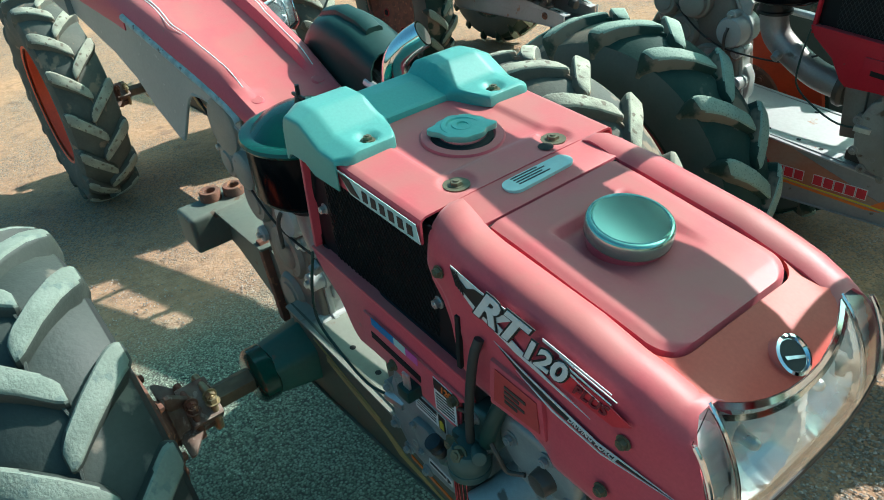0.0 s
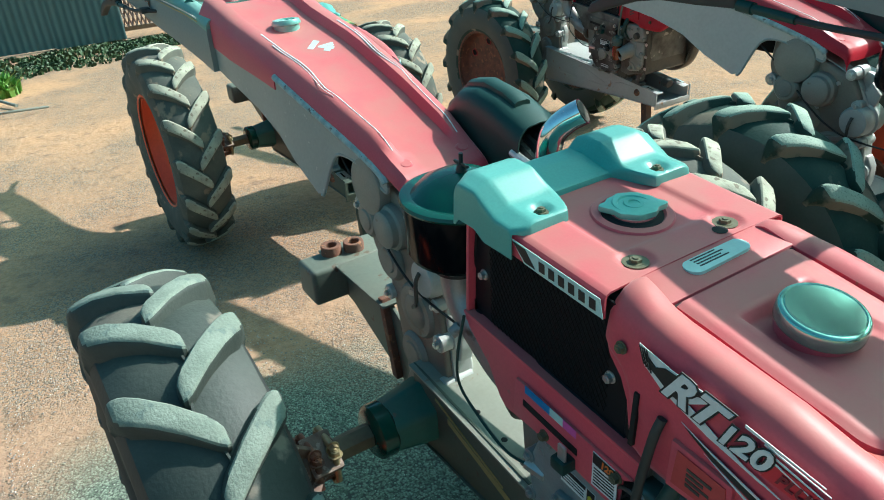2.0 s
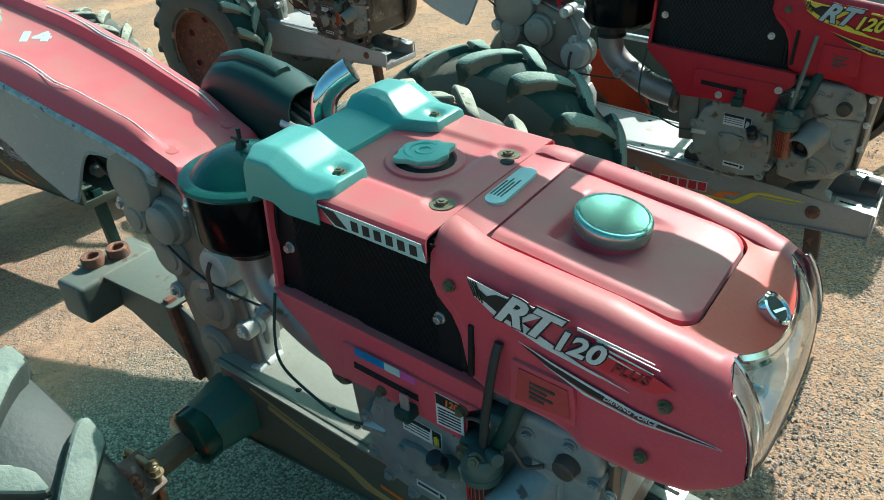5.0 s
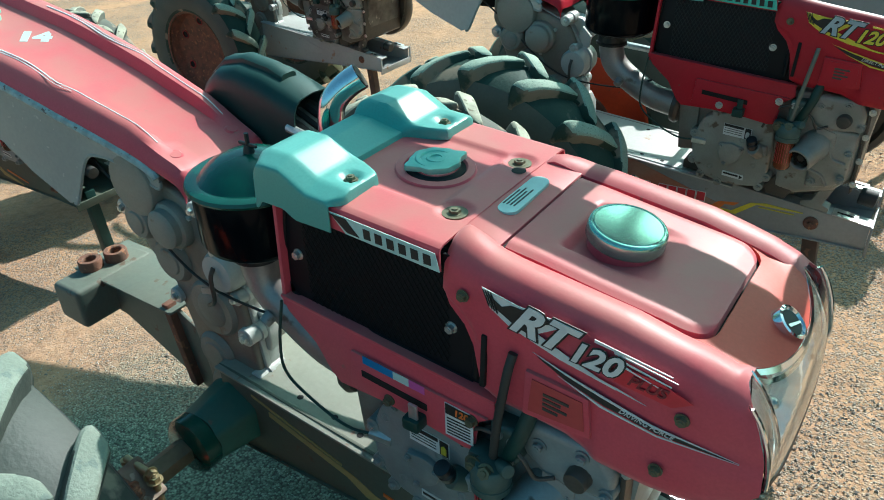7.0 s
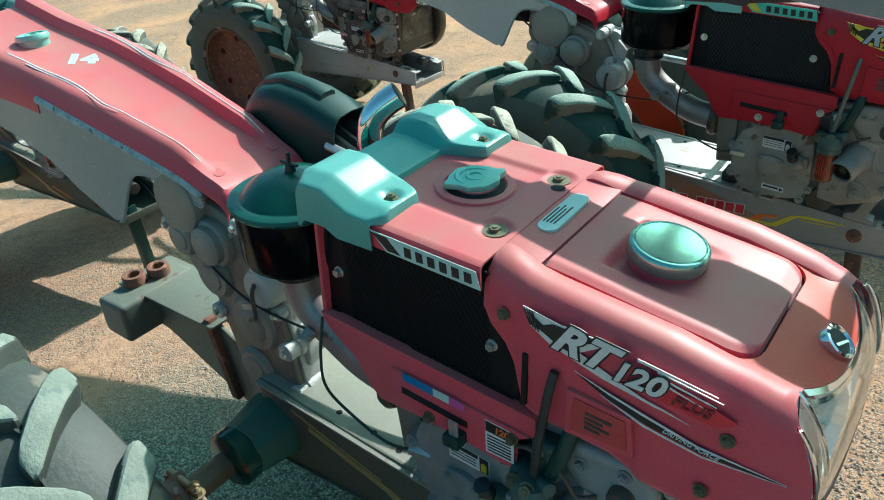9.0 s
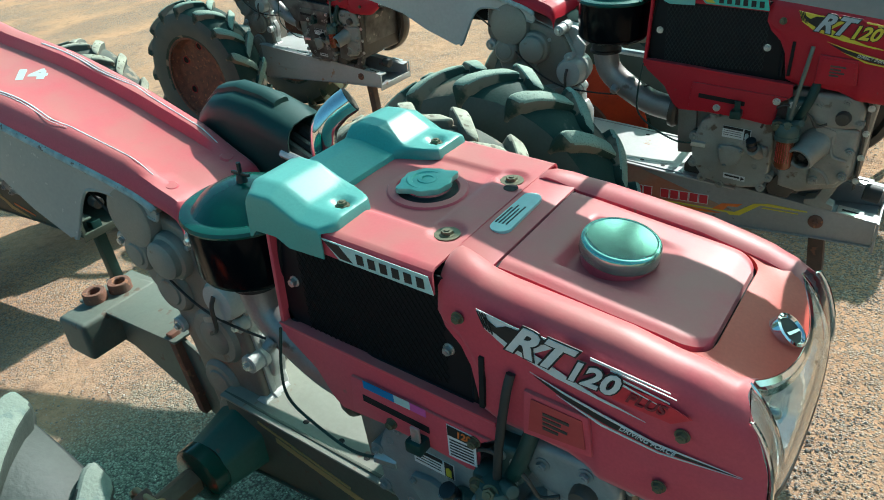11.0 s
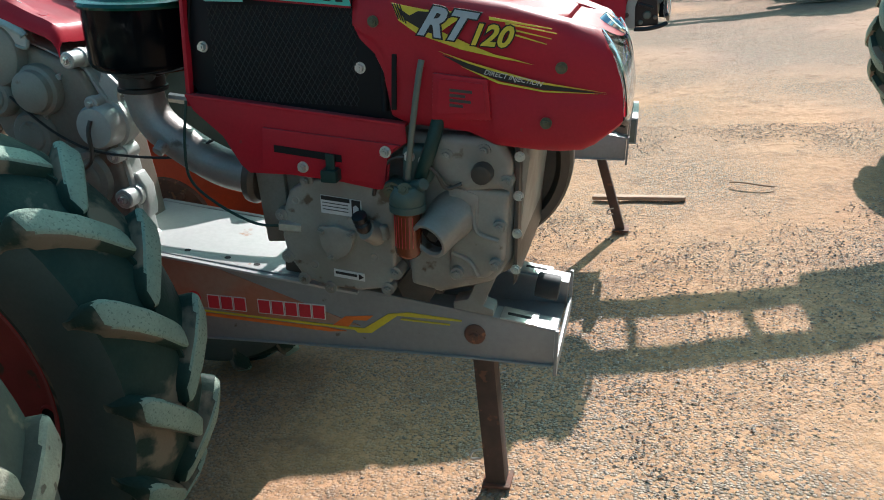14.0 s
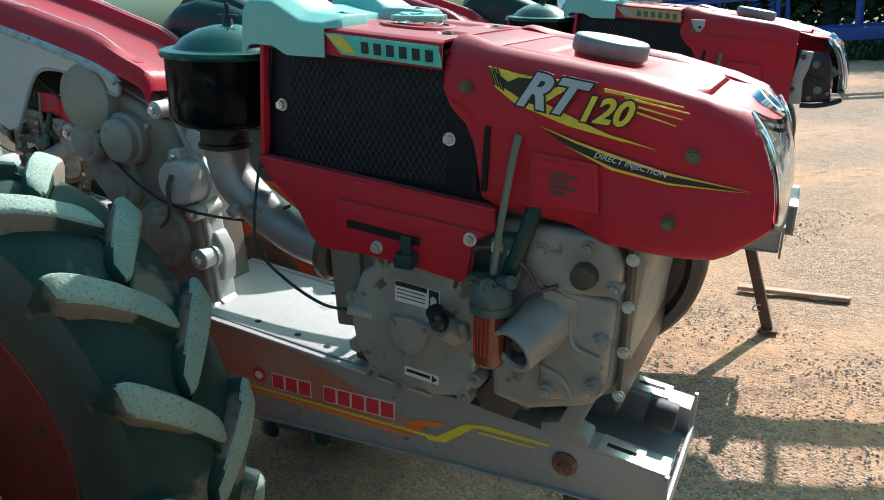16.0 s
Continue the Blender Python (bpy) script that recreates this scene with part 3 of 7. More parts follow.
def bulge(x, z):
    """The lower front corner of the flank stands a little proud."""
    a, b = max(0.0, min(1.0, (x - 0.722) / 0.022)), max(0.0, min(1.0, (0.408 - z) / 0.022))
    return 0.007 * a * a * (3 - 2 * a) * b * b * (3 - 2 * b)


def side_cover(side, end=1.0):
    """The red shell over one flank: rounded shoulder, flat flank, lower edge cut out over the engine, slanting front edge."""
    xs = [0.528, 0.532, 0.540, 0.552, 0.562, 0.575, 0.585, 0.61, 0.63, 0.66, 0.70, 0.72, 0.728, 0.735, 0.742, 0.75, 0.77, 0.80, 0.83, 0.86, 0.872, 0.884, 0.896, 0.906, 0.915]
    rows = []
    for x in xs:
        if x > end and not rows[-1][0][0] < end:
            break
        x = min(x, end)
        zt, zb, w = ease(x if x < 0.86 else 0.86 + (x - 0.86) * 0.25, HOOD_TOP), ease(x, HOOD_LOW), ease(x, HOOD_WIDE)
        tuck = 0.0 if x > 0.535 else (0.535 - x) * 0.5
        zt -= max(0.0, 0.534 - x) * 0.8
        d = 0.0085 * smooth(0.535, 0.60, x) * (1 - 0.5 * smooth(0.81, 0.89, x))
        pts = [(w - 0.0575, zt - d * 1.4 - 0.014), (w - 0.057, zt - d * 1.4 - 0.003), (w - 0.050, zt - d * 1.2 - 0.0005), (w - 0.036, zt - d), (w - 0.023, zt - max(0.005, d + 0.001)), (w - 0.012, zt - 0.015), (w - 0.004, zt - 0.028), (w - 0.001, zt - 0.044)]
        pts += [(w + 0.001, zt - 0.06 - (zt - 0.06 - zb) * f) for f in (0.0, 0.12, 0.24, 0.34, 0.44)] + [(w - 0.001, zt - 0.06 - (zt - 0.06 - zb) * f) for f in (0.54, 0.64, 0.76, 0.88)]
        pts += [(w - 0.005, zb + 0.004), (w - 0.011, zb)]
        k = max(0.0, x - 0.86) / 0.055
        rows.append([(min(x, 0.86) + k * (ease(z, FRONT_EDGE) - 0.86), side * (y - tuck + bulge(x, z)), z) for y, z in pts])
    return loft(rows, thick=0.003)


def on_flank(x, z, off=0.0):
    """A place on the flank of the hood nearer to -y."""
    return (x, -(ease(x, HOOD_WIDE) + 0.003 + off + bulge(x, z)), z)


def decal(poly, off=0.0006, bm=None, thick=0.0008):
    """A thin sticker that follows the flank."""
    b = bmesh.new()
    vs = [b.verts.new(on_flank(u, v, off)) for u, v in poly]
    f = b.faces.new(vs)
    r = bmesh.ops.extrude_face_region(b, geom=[f])
    for v in [g for g in r["geom"] if isinstance(g, bmesh.types.BMVert)]:
        v.co.y -= thick
    bmesh.ops.triangulate(b, faces=[q for q in b.faces if len(q.verts) > 4])
    return join(bm, b)


def bars(x, z, n, w, h, gap, slope=0.0, ratio=(1.0,), off=0.0018):
    """Rows of writing too small to read."""
    bm = None
    for i in range(n):
        k = w * ratio[i % len(ratio)]
        zz = z - i * gap
        bm = decal([(x, zz), (x + k, zz + k * slope), (x + k, zz + k * slope - h), (x, zz - h)], off, bm)
    return bm


def tractor(m, red, teal, plus, label, group="", lean=0.0, hood=True, rims=(DARKRED, DARKRED), dry=(False, False), turns=(0, 8), frame_paint=SILVER,
            cover_red=None, track=(-0.55, 0.55), wheel_x=-0.01, arms=True, detail=True, prop=(0.695, -0.045), stoop=0.0, wide=0.019, cover=True, category="walking tractor", plain=False, fat=(1.0, 1.0), deep=False):
    root = thing("walking_tractor", m, label, category, group)
    nose_red = RED_NOSE if plus else red
    P = BODY

    def add(name, bm, material, lab="", parent=None, smooth=40):
        return part(name, bm, material, parent or root, lab, P if parent is None else None, smooth)

    # --- frame beam: a tapered channel with a floor plate, open at the front
    side = [(-0.02, 0.088), (0.326, 0.064), (0.55, 0.043), (0.835, 0.013), (0.835, -0.052), (0.692, -0.056), (0.50, -0.066), (0.18, -0.088), (-0.02, -0.10)]
    for s, nm in ((-1, "beam_side"), (1, "beam_side")):
        add(nm, prism(side, s * 0.112, s * 0.106, bev=0.0015), frame_paint)
    add("beam_top", prism([(-0.02, 0.088), (0.50, 0.047), (0.50, 0.042), (-0.02, 0.083)], -0.122, 0.122, bev=0.0015), WHITE if frame_paint in (SILVER, WHITE) else PALEFRAME, "pale top plate of the frame beam")
    add("beam_floor", prism([(0.0, -0.098), (0.12, -0.092), (0.50, -0.064), (0.83, -0.051), (0.83, -0.047), (0.50, -0.060), (0.12, -0.088), (0.0, -0.094)], -0.1055, 0.1055), frame_paint)
    for s in (-1, 1):
        add("lower_lip", prism([(0.0, -0.101), (0.18, -0.0895), (0.50, -0.0675), (0.692, -0.0575), (0.833, -0.0535), (0.833, -0.0505), (0.692, -0.0545), (0.50, -0.0645), (0.18, -0.0865), (0.0, -0.098)], s * 0.117, s * 0.100, bev=0.0008), frame_paint)
    for x, y in ((0.16, -0.085), (0.24, -0.085), (0.30, -0.09), (0.20, 0.08)):
        zt = 0.088 - (x + 0.02) * 0.0788
        add("plate_hole", lathe([(0, 0), (0.006, 0), (0, 0.0006)], (x, y, zt + 0.0005), (x + 0.01, y, zt + 0.13), 12), VOID)
    for s in (-1, 1):
        a, b = sorted((s * 0.1125, s * 0.070))
        add("beam_flange", prism([(0.50, 0.0505), (0.70, 0.0295), (0.838, 0.0150), (0.838, 0.0100), (0.70, 0.0245), (0.50, 0.0455)], a, b, bev=0.001), frame_paint)
        a, b = sorted((s * 0.116, s * 0.074))
        add("slotted_plate", prism([(0.745, 0.0285), (0.805, 0.0222), (0.805, 0.0192), (0.745, 0.0255)], a, b, bev=0.001), STEEL)
        add("slot", prism([(0.755, 0.0281), (0.795, 0.0239), (0.795, 0.0231), (0.755, 0.0273)], s * 0.097 - 0.004, s * 0.097 + 0.004), VOID)
    add("end_plate", box((0.836, -0.118, -0.066), (0.842, 0.118, -0.036), 0.002), frame_paint)
    for s in (-1, 1):
        add("end_post", box((0.836, s * 0.118 - 0.004, -0.066), (0.842, s * 0.118 + 0.004, 0.018), 0.001), frame_paint)
    add("frame_bolt", bolt(lathe([(0, 0), (0.018, 0.0), (0.018, 0.004), (0.014, 0.008), (0, 0.008)], (0.703, -0.112, -0.010), (0.703, -0.13, -0.010), 20), (0.703, -0.12, -0.010), (0, -1, 0), 0.008), RUST, "rusty bolt")

    # --- folding prop stand under the nose
    if prop:
        stand = new("prop_stand")
        stand.parent, stand.matrix_basis = root, Matrix.Identity(4)
        foot = Vector((*prop, 0.0))
        part("leg", prism([(foot.x - wide, 0.004), (foot.x + wide, 0.004), (foot.x + wide - stoop, 0.335), (foot.x - wide - stoop, 0.335)], foot.y - wide, foot.y + wide, bev=0.003), LEGBROWN, stand, "dark brown rusty square tube")
        part("foot_plate", box((foot.x - 0.026, foot.y - 0.026, 0.0), (foot.x + 0.028, foot.y + 0.026, 0.006), 0.001), RUST, stand)
        part("pin_ring", tube([(foot.x - 0.02, foot.y - 0.02, 0.085), (foot.x - 0.036, foot.y - 0.024, 0.082), (foot.x - 0.040, foot.y - 0.026, 0.068), (foot.x - 0.022, foot.y - 0.022, 0.066)], 0.0022, 6), STEEL, stand)

    # --- axle, bell housing, couplings and wheels
    ax = -0.018
    wx = wheel_x + 0.01
    for s in (-1, 1):
        fl = abs(track[0 if s < 0 else 1]) - 0.135
        cl = fl - 0.075
        add("axle_housing", cyl((wx, s * 0.05, ax), (wx, s * 0.205, ax), 0.082, 0.056, 6, 0.010), BELL)
        add("axle_seal", lathe([(0, 0), (0.050, 0), (0.056, 0.006), (0.056, 0.034), (0.046, 0.042), (0, 0.042)], (wx, s * 0.190, ax), (wx, s * 0.3, ax), 24), DOME, "black rubber axle seal")
        add("axle_shaft", cyl((wx, s * 0.16, ax), (wx, s * fl, ax), 0.025, n=6, bev=0.002), mat("dull bronze shaft", (0.17, 0.14, 0.09), 0.5, metal=0.4, second=(0.10, 0.08, 0.06), scale=30))
        hubp = new("hub_coupling")
        hubp.parent, hubp.matrix_basis = root, P @ pose(wx, 0, ax)
        for q in (0, 180):
            part("clamp", box((-0.040, s * cl - 0.031, 0.003), (0.040, s * cl + 0.031, 0.037), 0.006), CLAMPED, hubp, "rusty half of a split clamp", pose(0, 0, 0, 0, 35 + q, 0))
        part("hub_neck", lathe([(0.034, 0.0), (0.036, 0.03), (0.041, 0.048), (0.050, 0.056)], (0, s * (cl + 0.002), 0), (0, s * 2.0, 0), 24), CLAMPED, hubp)
        for q in (20, 110, 200, 290):
            part("gusset", prism([(0.030, 0.0), (0.040, 0.0), (0.085, 0.040), (0.085, 0.050), (0.030, 0.050)] if s > 0 else [(0.030, 0.0), (0.040, 0.0), (0.085, -0.040), (0.085, -0.050), (0.030, -0.050)], -0.005, 0.005, "xy", bev=0.002), CLAMPED, hubp, "", pose(0, s * (cl + 0.006), 0, 0, q, 0))
        for dx, dz in ((0.0, 0.042), (0.042, 0.0), (-0.042, 0.0), (0.0, -0.042)):
            for dy in (-0.018, 0.018):
                axis = Vector((dz, 0, dx)).normalized()
                c = Vector((dx, s * cl + dy, dz))
                part("clamp_bolt", bolt(cyl(c - axis * 0.032, c + axis * 0.032, 0.007, n=10), c + axis * 0.032, axis, 0.0105, 0.009), BRASSY if dy * s < 0 else RUST, hubp)
        part("hub_flange", lathe([(0, 0.0), (0.042, 0.0), (0.048, -0.008), (0.060, -0.016), (0.115, -0.020), (0.118, -0.024), (0.118, -0.030), (0, -0.030)], (0, s * (fl - 0.02), 0), (0, s * 0.1, 0), 40), RUST, hubp, "rusty red hub flange")
        for k in range(6):
            a = k * math.pi / 3
            part("wheel_bolt", bolt(None, (0.095 * math.cos(a), s * (fl - 0.002), 0.095 * math.sin(a)), (0, -s, 0), 0.009), RUST, hubp)
    wheel(root, track[0], turns[0], rims[0], dry[0], 1, wheel_x, fat)
    wheel(root, track[1], turns[1], rims[1], dry[1], -1, wheel_x)

    # --- gear case: a stack of round housings that climbs to the rear cover
    body = [(-0.235, 0.45), (-0.240, 0.385), (-0.215, 0.330), (-0.190, 0.268), (-0.135, 0.215), (-0.112, 0.12), (-0.095, 0.02), (-0.085, -0.07), (0.055, -0.07), (0.066, 0.06), (0.056, 0.16), (0.050, 0.20), (0.042, 0.262), (0.030, 0.310), (0.022, 0.350), (0.000, 0.392), (-0.07, 0.420), (-0.15, 0.450), (-0.20, 0.462)]
    gear = add("gear_case", prism(body, -0.062, -0.022, bev=0.008, seg=3), PALECAST, "pale silver cast gear case with a bolted seam")
    part("case_core", prism([(x - 0.045 if x > -0.03 else x, z) for x, z in body], -0.026, 0.07, bev=0.008, seg=3), GRIME_GLOW, gear)
    part("case_half", prism([(x * 0.985 - 0.001, z) for x, z in body], -0.084, -0.066, bev=0.010, seg=3), GRIME_GLOW, gear, "grimy front half of the case, soil reflection in its brown")
    part("seam", prism([(x + (0.004 if x > 0 else -0.004), z + (0.004 if z > 0.3 else 0.0)) for x, z in body], -0.070, -0.059, bev=0.0025), PALECAST, gear)
    # bolted lugs along the seam, their axes across the machine
    for x, z, r, y0, y1 in ((-0.008, 0.410, 0.014, -0.100, -0.035), (0.018, 0.336, 0.0135, -0.094, -0.03), (0.040, 0.243, 0.0135, -0.090, -0.03), (0.050, 0.165, 0.018, -0.094, -0.03), (0.058, 0.070, 0.017, -0.094, -0.03), (-0.128, 0.190, 0.016, -0.094, -0.03), (-0.222, 0.352, 0.016, -0.094, -0.03)):
        lug = part("case_lug", lathe([(0, y1 - y0), (r * 1.04, y1 - y0), (r * 1.04, -0.058 - y0), (r * 1.20, -0.058 - y0), (r * 1.20, -0.068 - y0), (r * 1.02, -0.070 - y0), (r, 0.002), (r - 0.002, 0), (0, 0)], (x, y0, z), (x, 1, z), 24), PALECAST, gear)
        part("lug_bolt", bolt(None, (x, y0, z), (0, -1, 0), r * 0.46, 0.006), STEEL, lug)
    part("lug_web", prism([(0.030, 0.196), (0.056, 0.205), (0.072, 0.178), (0.074, 0.140), (0.070, 0.118), (0.040, 0.118)], -0.058, -0.028, bev=0.005, seg=3), PALECAST, gear)
    part("shaft_end", lathe([(0, 0.078), (0.041, 0.078), (0.041, 0.047), (0.0455, 0.045), (0.0455, 0.036), (0.040, 0.034), (0.0385, 0.008), (0.034, 0.0), (0, -0.001)], (0.022, -0.102, 0.296), (0.022, 1, 0.296), 36), PALECAST, gear, "round cast shaft end")
    part("top_cover", prism([(-0.020, 0.36), (0.048, 0.355), (0.054, 0.380), (0.020, 0.408), (-0.02, 0.416)], -0.050, -0.005, bev=0.006, seg=3), PALECAST, gear)
    part("top_rib", prism([(0.004, 0.34), (0.050, 0.335), (0.056, 0.366), (0.030, 0.392)], -0.064, -0.054, bev=0.003), PALECAST, gear)
    part("bearing_cover", lathe([(0, -0.001), (0.050, 0.0), (0.056, 0.003), (0.059, 0.010), (0.060, 0.05), (0, 0.05)], (-0.158, -0.108, 0.417), (-0.158, 1, 0.417), 44), CASTING, gear, "flat matte bearing cover")
    stack = part("selector_boss", lathe([(0, 0.0), (0.031, 0.0), (0.036, 0.004), (0.037, 0.016), (0.043, 0.019), (0.045, 0.024), (0.045, 0.034), (0.053, 0.038), (0.055, 0.044), (0.055, 0.09), (0, 0.09)], (-0.084, -0.118, 0.356), (-0.084, 1, 0.356), 40), CASTING, gear, "stepped round selector boss")
    for k in range(3):
        q = k * 2.1 + 0.5
        part("boss_bolt", bolt(None, (-0.084 + 0.049 * math.cos(q), -0.082, 0.356 + 0.049 * math.sin(q)), (0, -1, 0), 0.006, 0.005, False), STEEL, stack)
    for x, z, r, y in ((0.0, -0.01, 0.080, 0.098), (-0.05, 0.085, 0.044, 0.094), (-0.030, 0.195, 0.058, 0.092), (-0.170, 0.342, 0.036, 0.106), (-0.115, 0.272, 0.044, 0.096)):
        part("gear_boss", lathe([(0, 0.06), (r * 1.08, 0.06), (r * 1.04, 0.012), (r, 0.006), (r - 0.006, 0.0), (r * 0.62, 0.0), (r * 0.56, -0.003), (r * 0.28, -0.004), (0, -0.004)], (x, -y, z), (x, 1, z), 36), CASTING, gear)
    part("oil_pipe", tube([(-0.02, -0.100, 0.215), (0.015, -0.112, 0.245), (0.018, -0.112, 0.29), (0.020, -0.104, 0.31)], 0.004, 8), OIL, gear)
    part("case_rib", prism([(-0.045, 0.225), (0.030, 0.252), (0.030, 0.262), (-0.045, 0.240)], -0.094, -0.08, bev=0.003), CAST, gear)
    part("case_rib", prism([(-0.180, 0.345), (-0.130, 0.325), (-0.128, 0.335), (-0.178, 0.357)], -0.096, -0.08, bev=0.003), CAST, gear)

    # --- rear hitch: arm plate and pin block
    add("hitch_arm", prism([(-0.08, 0.06), (-0.20, 0.118), (-0.44, 0.114), (-0.44, 0.032), (-0.38, 0.024), (-0.20, -0.055), (-0.12, -0.085), (-0.07, -0.10), (-0.05, -0.04)], -0.062, -0.054, bev=0.002), FRAMEGREEN)
    add("hitch_arm", prism([(-0.08, 0.06), (-0.20, 0.118), (-0.44, 0.114), (-0.44, 0.032), (-0.38, 0.024), (-0.20, -0.055), (-0.12, -0.085), (-0.07, -0.10), (-0.05, -0.04)], 0.044, 0.052, bev=0.002), FRAMEGREEN)
    add("hitch_edge", prism([(-0.196, 0.130), (-0.214, 0.128), (-0.182, -0.062), (-0.160, -0.064)], -0.078, -0.055, bev=0.003), RUST, "rusty edge bar")
    add("hitch_block", prism([(-0.40, 0.122), (-0.40, 0.03), (-0.49, 0.032), (-0.49, 0.118)], -0.146, 0.045, bev=0.012, seg=3), FRAMEGREEN)
    add("hitch_top", prism([(-0.18, 0.122), (-0.50, 0.119), (-0.50, 0.113), (-0.18, 0.116)], -0.085, 0.052, bev=0.002), FRAMEGREEN)
    for x, y in ((-0.466, -0.064), (-0.450, -0.012)):
        add("pin_socket", lathe([(0.013, -0.06), (0.013, 0.020), (0.015, 0.022), (0.023, 0.022), (0.025, 0.019), (0.025, -0.06)], (x, y, 0.12), (x, y, 1), 20), RUST, "rusty tube socket")

    # --- engine block on the beam
    case = CASE_DARK if plus else CASE
    add("mount_foot", prism([(0.40, 0.10), (0.36, 0.085), (0.36, 0.062), (0.44, 0.056), (0.47, 0.10)], -0.10, -0.04, bev=0.004), OIL)
    add("mount_foot", prism([(0.722, 0.13), (0.748, 0.13), (0.718, 0.050), (0.735, 0.044), (0.735, 0.031), (0.668, 0.038), (0.668, 0.051), (0.692, 0.058)], -0.122, -0.085, bev=0.003), case)
    add("crank_case", prism([(0.42, 0.10), (0.47, 0.065), (0.70, 0.075), (0.77, 0.12), (0.785, 0.30), (0.76, 0.345), (0.40, 0.36), (0.37, 0.30), (0.38, 0.13)], -0.115, 0.13, bev=0.012), case)
    gc = [(0.437, 0.250), (0.470, 0.257), (0.520, 0.257), (0.576, 0.250), (0.580, 0.195), (0.580, 0.105), (0.566, 0.076), (0.520, 0.067), (0.466, 0.067), (0.420, 0.078), (0.394, 0.115), (0.387, 0.150), (0.389, 0.188), (0.406, 0.232)]
    cov = add("timing_cover", prism(gc, -0.150, -0.110, bev=0.006, seg=3), case, "grey oily timing cover")
    for x, z in (gc[0], gc[3], gc[5], gc[6], gc[8], gc[9], gc[10], gc[12]):
        part("cover_bolt", bolt(cyl((x, -0.12, z), (x, -0.152, z), 0.011, n=12), (x, -0.152, z), (0, -1, 0), 0.0065, 0.005, False), case, cov)
    lobe = []
    for k in range(36):
        q = 2 * math.pi * k / 36
        rr = 0.027 + 0.010 * max(math.exp(-(((q - c + math.pi) % (2 * math.pi) - math.pi) / 0.30) ** 2) for c in (0.5, 2.5, 4.4))
        lobe.append((0.484 + rr * math.cos(q), 0.153 + rr * math.sin(q)))
    boss = part("cover_boss", prism(lobe, -0.160, -0.148, bev=0.003), case, cov)
    for c in (0.5, 2.5, 4.4):
        x, z = 0.484 + 0.029 * math.cos(c), 0.153 + 0.029 * math.sin(c)
        part("boss_bolt", bolt(None, (x, -0.160, z), (0, -1, 0), 0.0055, 0.005, False), case, boss)
    part("oil_filler", lathe([(0, 0.0), (0.0105, 0.0), (0.0125, 0.004), (0.0125, 0.014), (0.009, 0.018), (0.0125, 0.022), (0.0120, 0.030), (0, 0.032)], (0.538, -0.168, 0.184), (0.534, -0.180, 0.21), 18), DARK, cov, "black oil filler plug")
    part("filler_neck", cyl((0.552, -0.145, 0.168), (0.539, -0.168, 0.184), 0.020, 0.0165, 18, 0.003), HEADGREEN if plus else case, cov)
    part("filler_arm", prism([(0.535, 0.185), (0.570, 0.190), (0.574, 0.165), (0.545, 0.158)], -0.162, -0.148, bev=0.005, seg=3), case, cov)
    for x, z in ((0.415, 0.215), (0.440, 0.105), (0.545, 0.130), (0.508, 0.190)):
        part("cast_mark", lathe([(0.004, 0.0), (0.006, 0.0012), (0.008, 0.0)], (x, -0.1500, z), (x, -0.2, z), 14), case, cov)
    head = add("cylinder_head", prism([(0.598, 0.335), (0.598, 0.080), (0.650, 0.072), (0.735, 0.100), (0.765, 0.140), (0.768, 0.300), (0.745, 0.335)], -0.138, 0.12, bev=0.014, seg=3), case)
    part("rocker_cover", prism([(0.640, 0.338), (0.640, 0.285), (0.665, 0.262), (0.695, 0.255), (0.762, 0.262), (0.764, 0.305), (0.745, 0.338)], -0.157, -0.13, bev=0.014, seg=4), case, head, "rounded rocker cover")
    part("head_plate", prism([(0.668, 0.262), (0.668, 0.100), (0.730, 0.112), (0.757, 0.145), (0.760, 0.256)], -0.149, -0.13, bev=0.010, seg=3), case, head)
    for x, z in ((0.666, 0.309), (0.722, 0.320), (0.747, 0.203), (0.742, 0.140), (0.682, 0.120), (0.756, 0.275)):
        part("head_bolt", bolt(cyl((x, -0.12, z), (x, -0.159, z), 0.0115, 0.010, 14), (x, -0.159, z), (0, -1, 0), 0.0068, 0.005, False), case, head)
    part("head_rib", tube([(0.705, -0.149, 0.235), (0.712, -0.151, 0.190), (0.745, -0.150, 0.178)], 0.0042, 8), case, head)
    part("head_rib", tube([(0.672, -0.149, 0.150), (0.700, -0.151, 0.140), (0.715, -0.150, 0.115)], 0.0042, 8), case, head)
    part("injector", cyl((0.722, -0.140, 0.288), (0.720, -0.172, 0.286), 0.019, 0.015, 14, 0.003), OIL, head, "dark oily injector holder")
    part("pump_body", prism([(0.600, 0.318), (0.600, 0.262), (0.630, 0.252), (0.644, 0.268), (0.642, 0.320)], -0.166, -0.13, bev=0.008, seg=3), HEADGREEN, head)
    for x, z in ((0.612, 0.306), (0.634, 0.300), (0.628, 0.268)):
        part("pump_nut", bolt(None, (x, -0.166, z), (0, -1, 0), 0.0065, 0.006), STEEL, head)
    part("fuel_pipe", tube([(0.634, -0.168, 0.300), (0.655, -0.172, 0.285), (0.668, -0.168, 0.262), (0.690, -0.160, 0.268)], 0.0030, 8), OIL, head)
    part("fuel_pipe", tube([(0.612, -0.168, 0.306), (0.585, -0.166, 0.300), (0.560, -0.158, 0.270), (0.548, -0.150, 0.235)], 0.0030, 8), OIL, head)
    ff = add("fuel_filter", lathe([(0, 0), (0.024, 0.0), (0.027, 0.006), (0.027, 0.022), (0.020, 0.032), (0, 0.034)], (0.612, -0.180, 0.234), (0.612, -0.180, 1), 24), HEADGREEN)
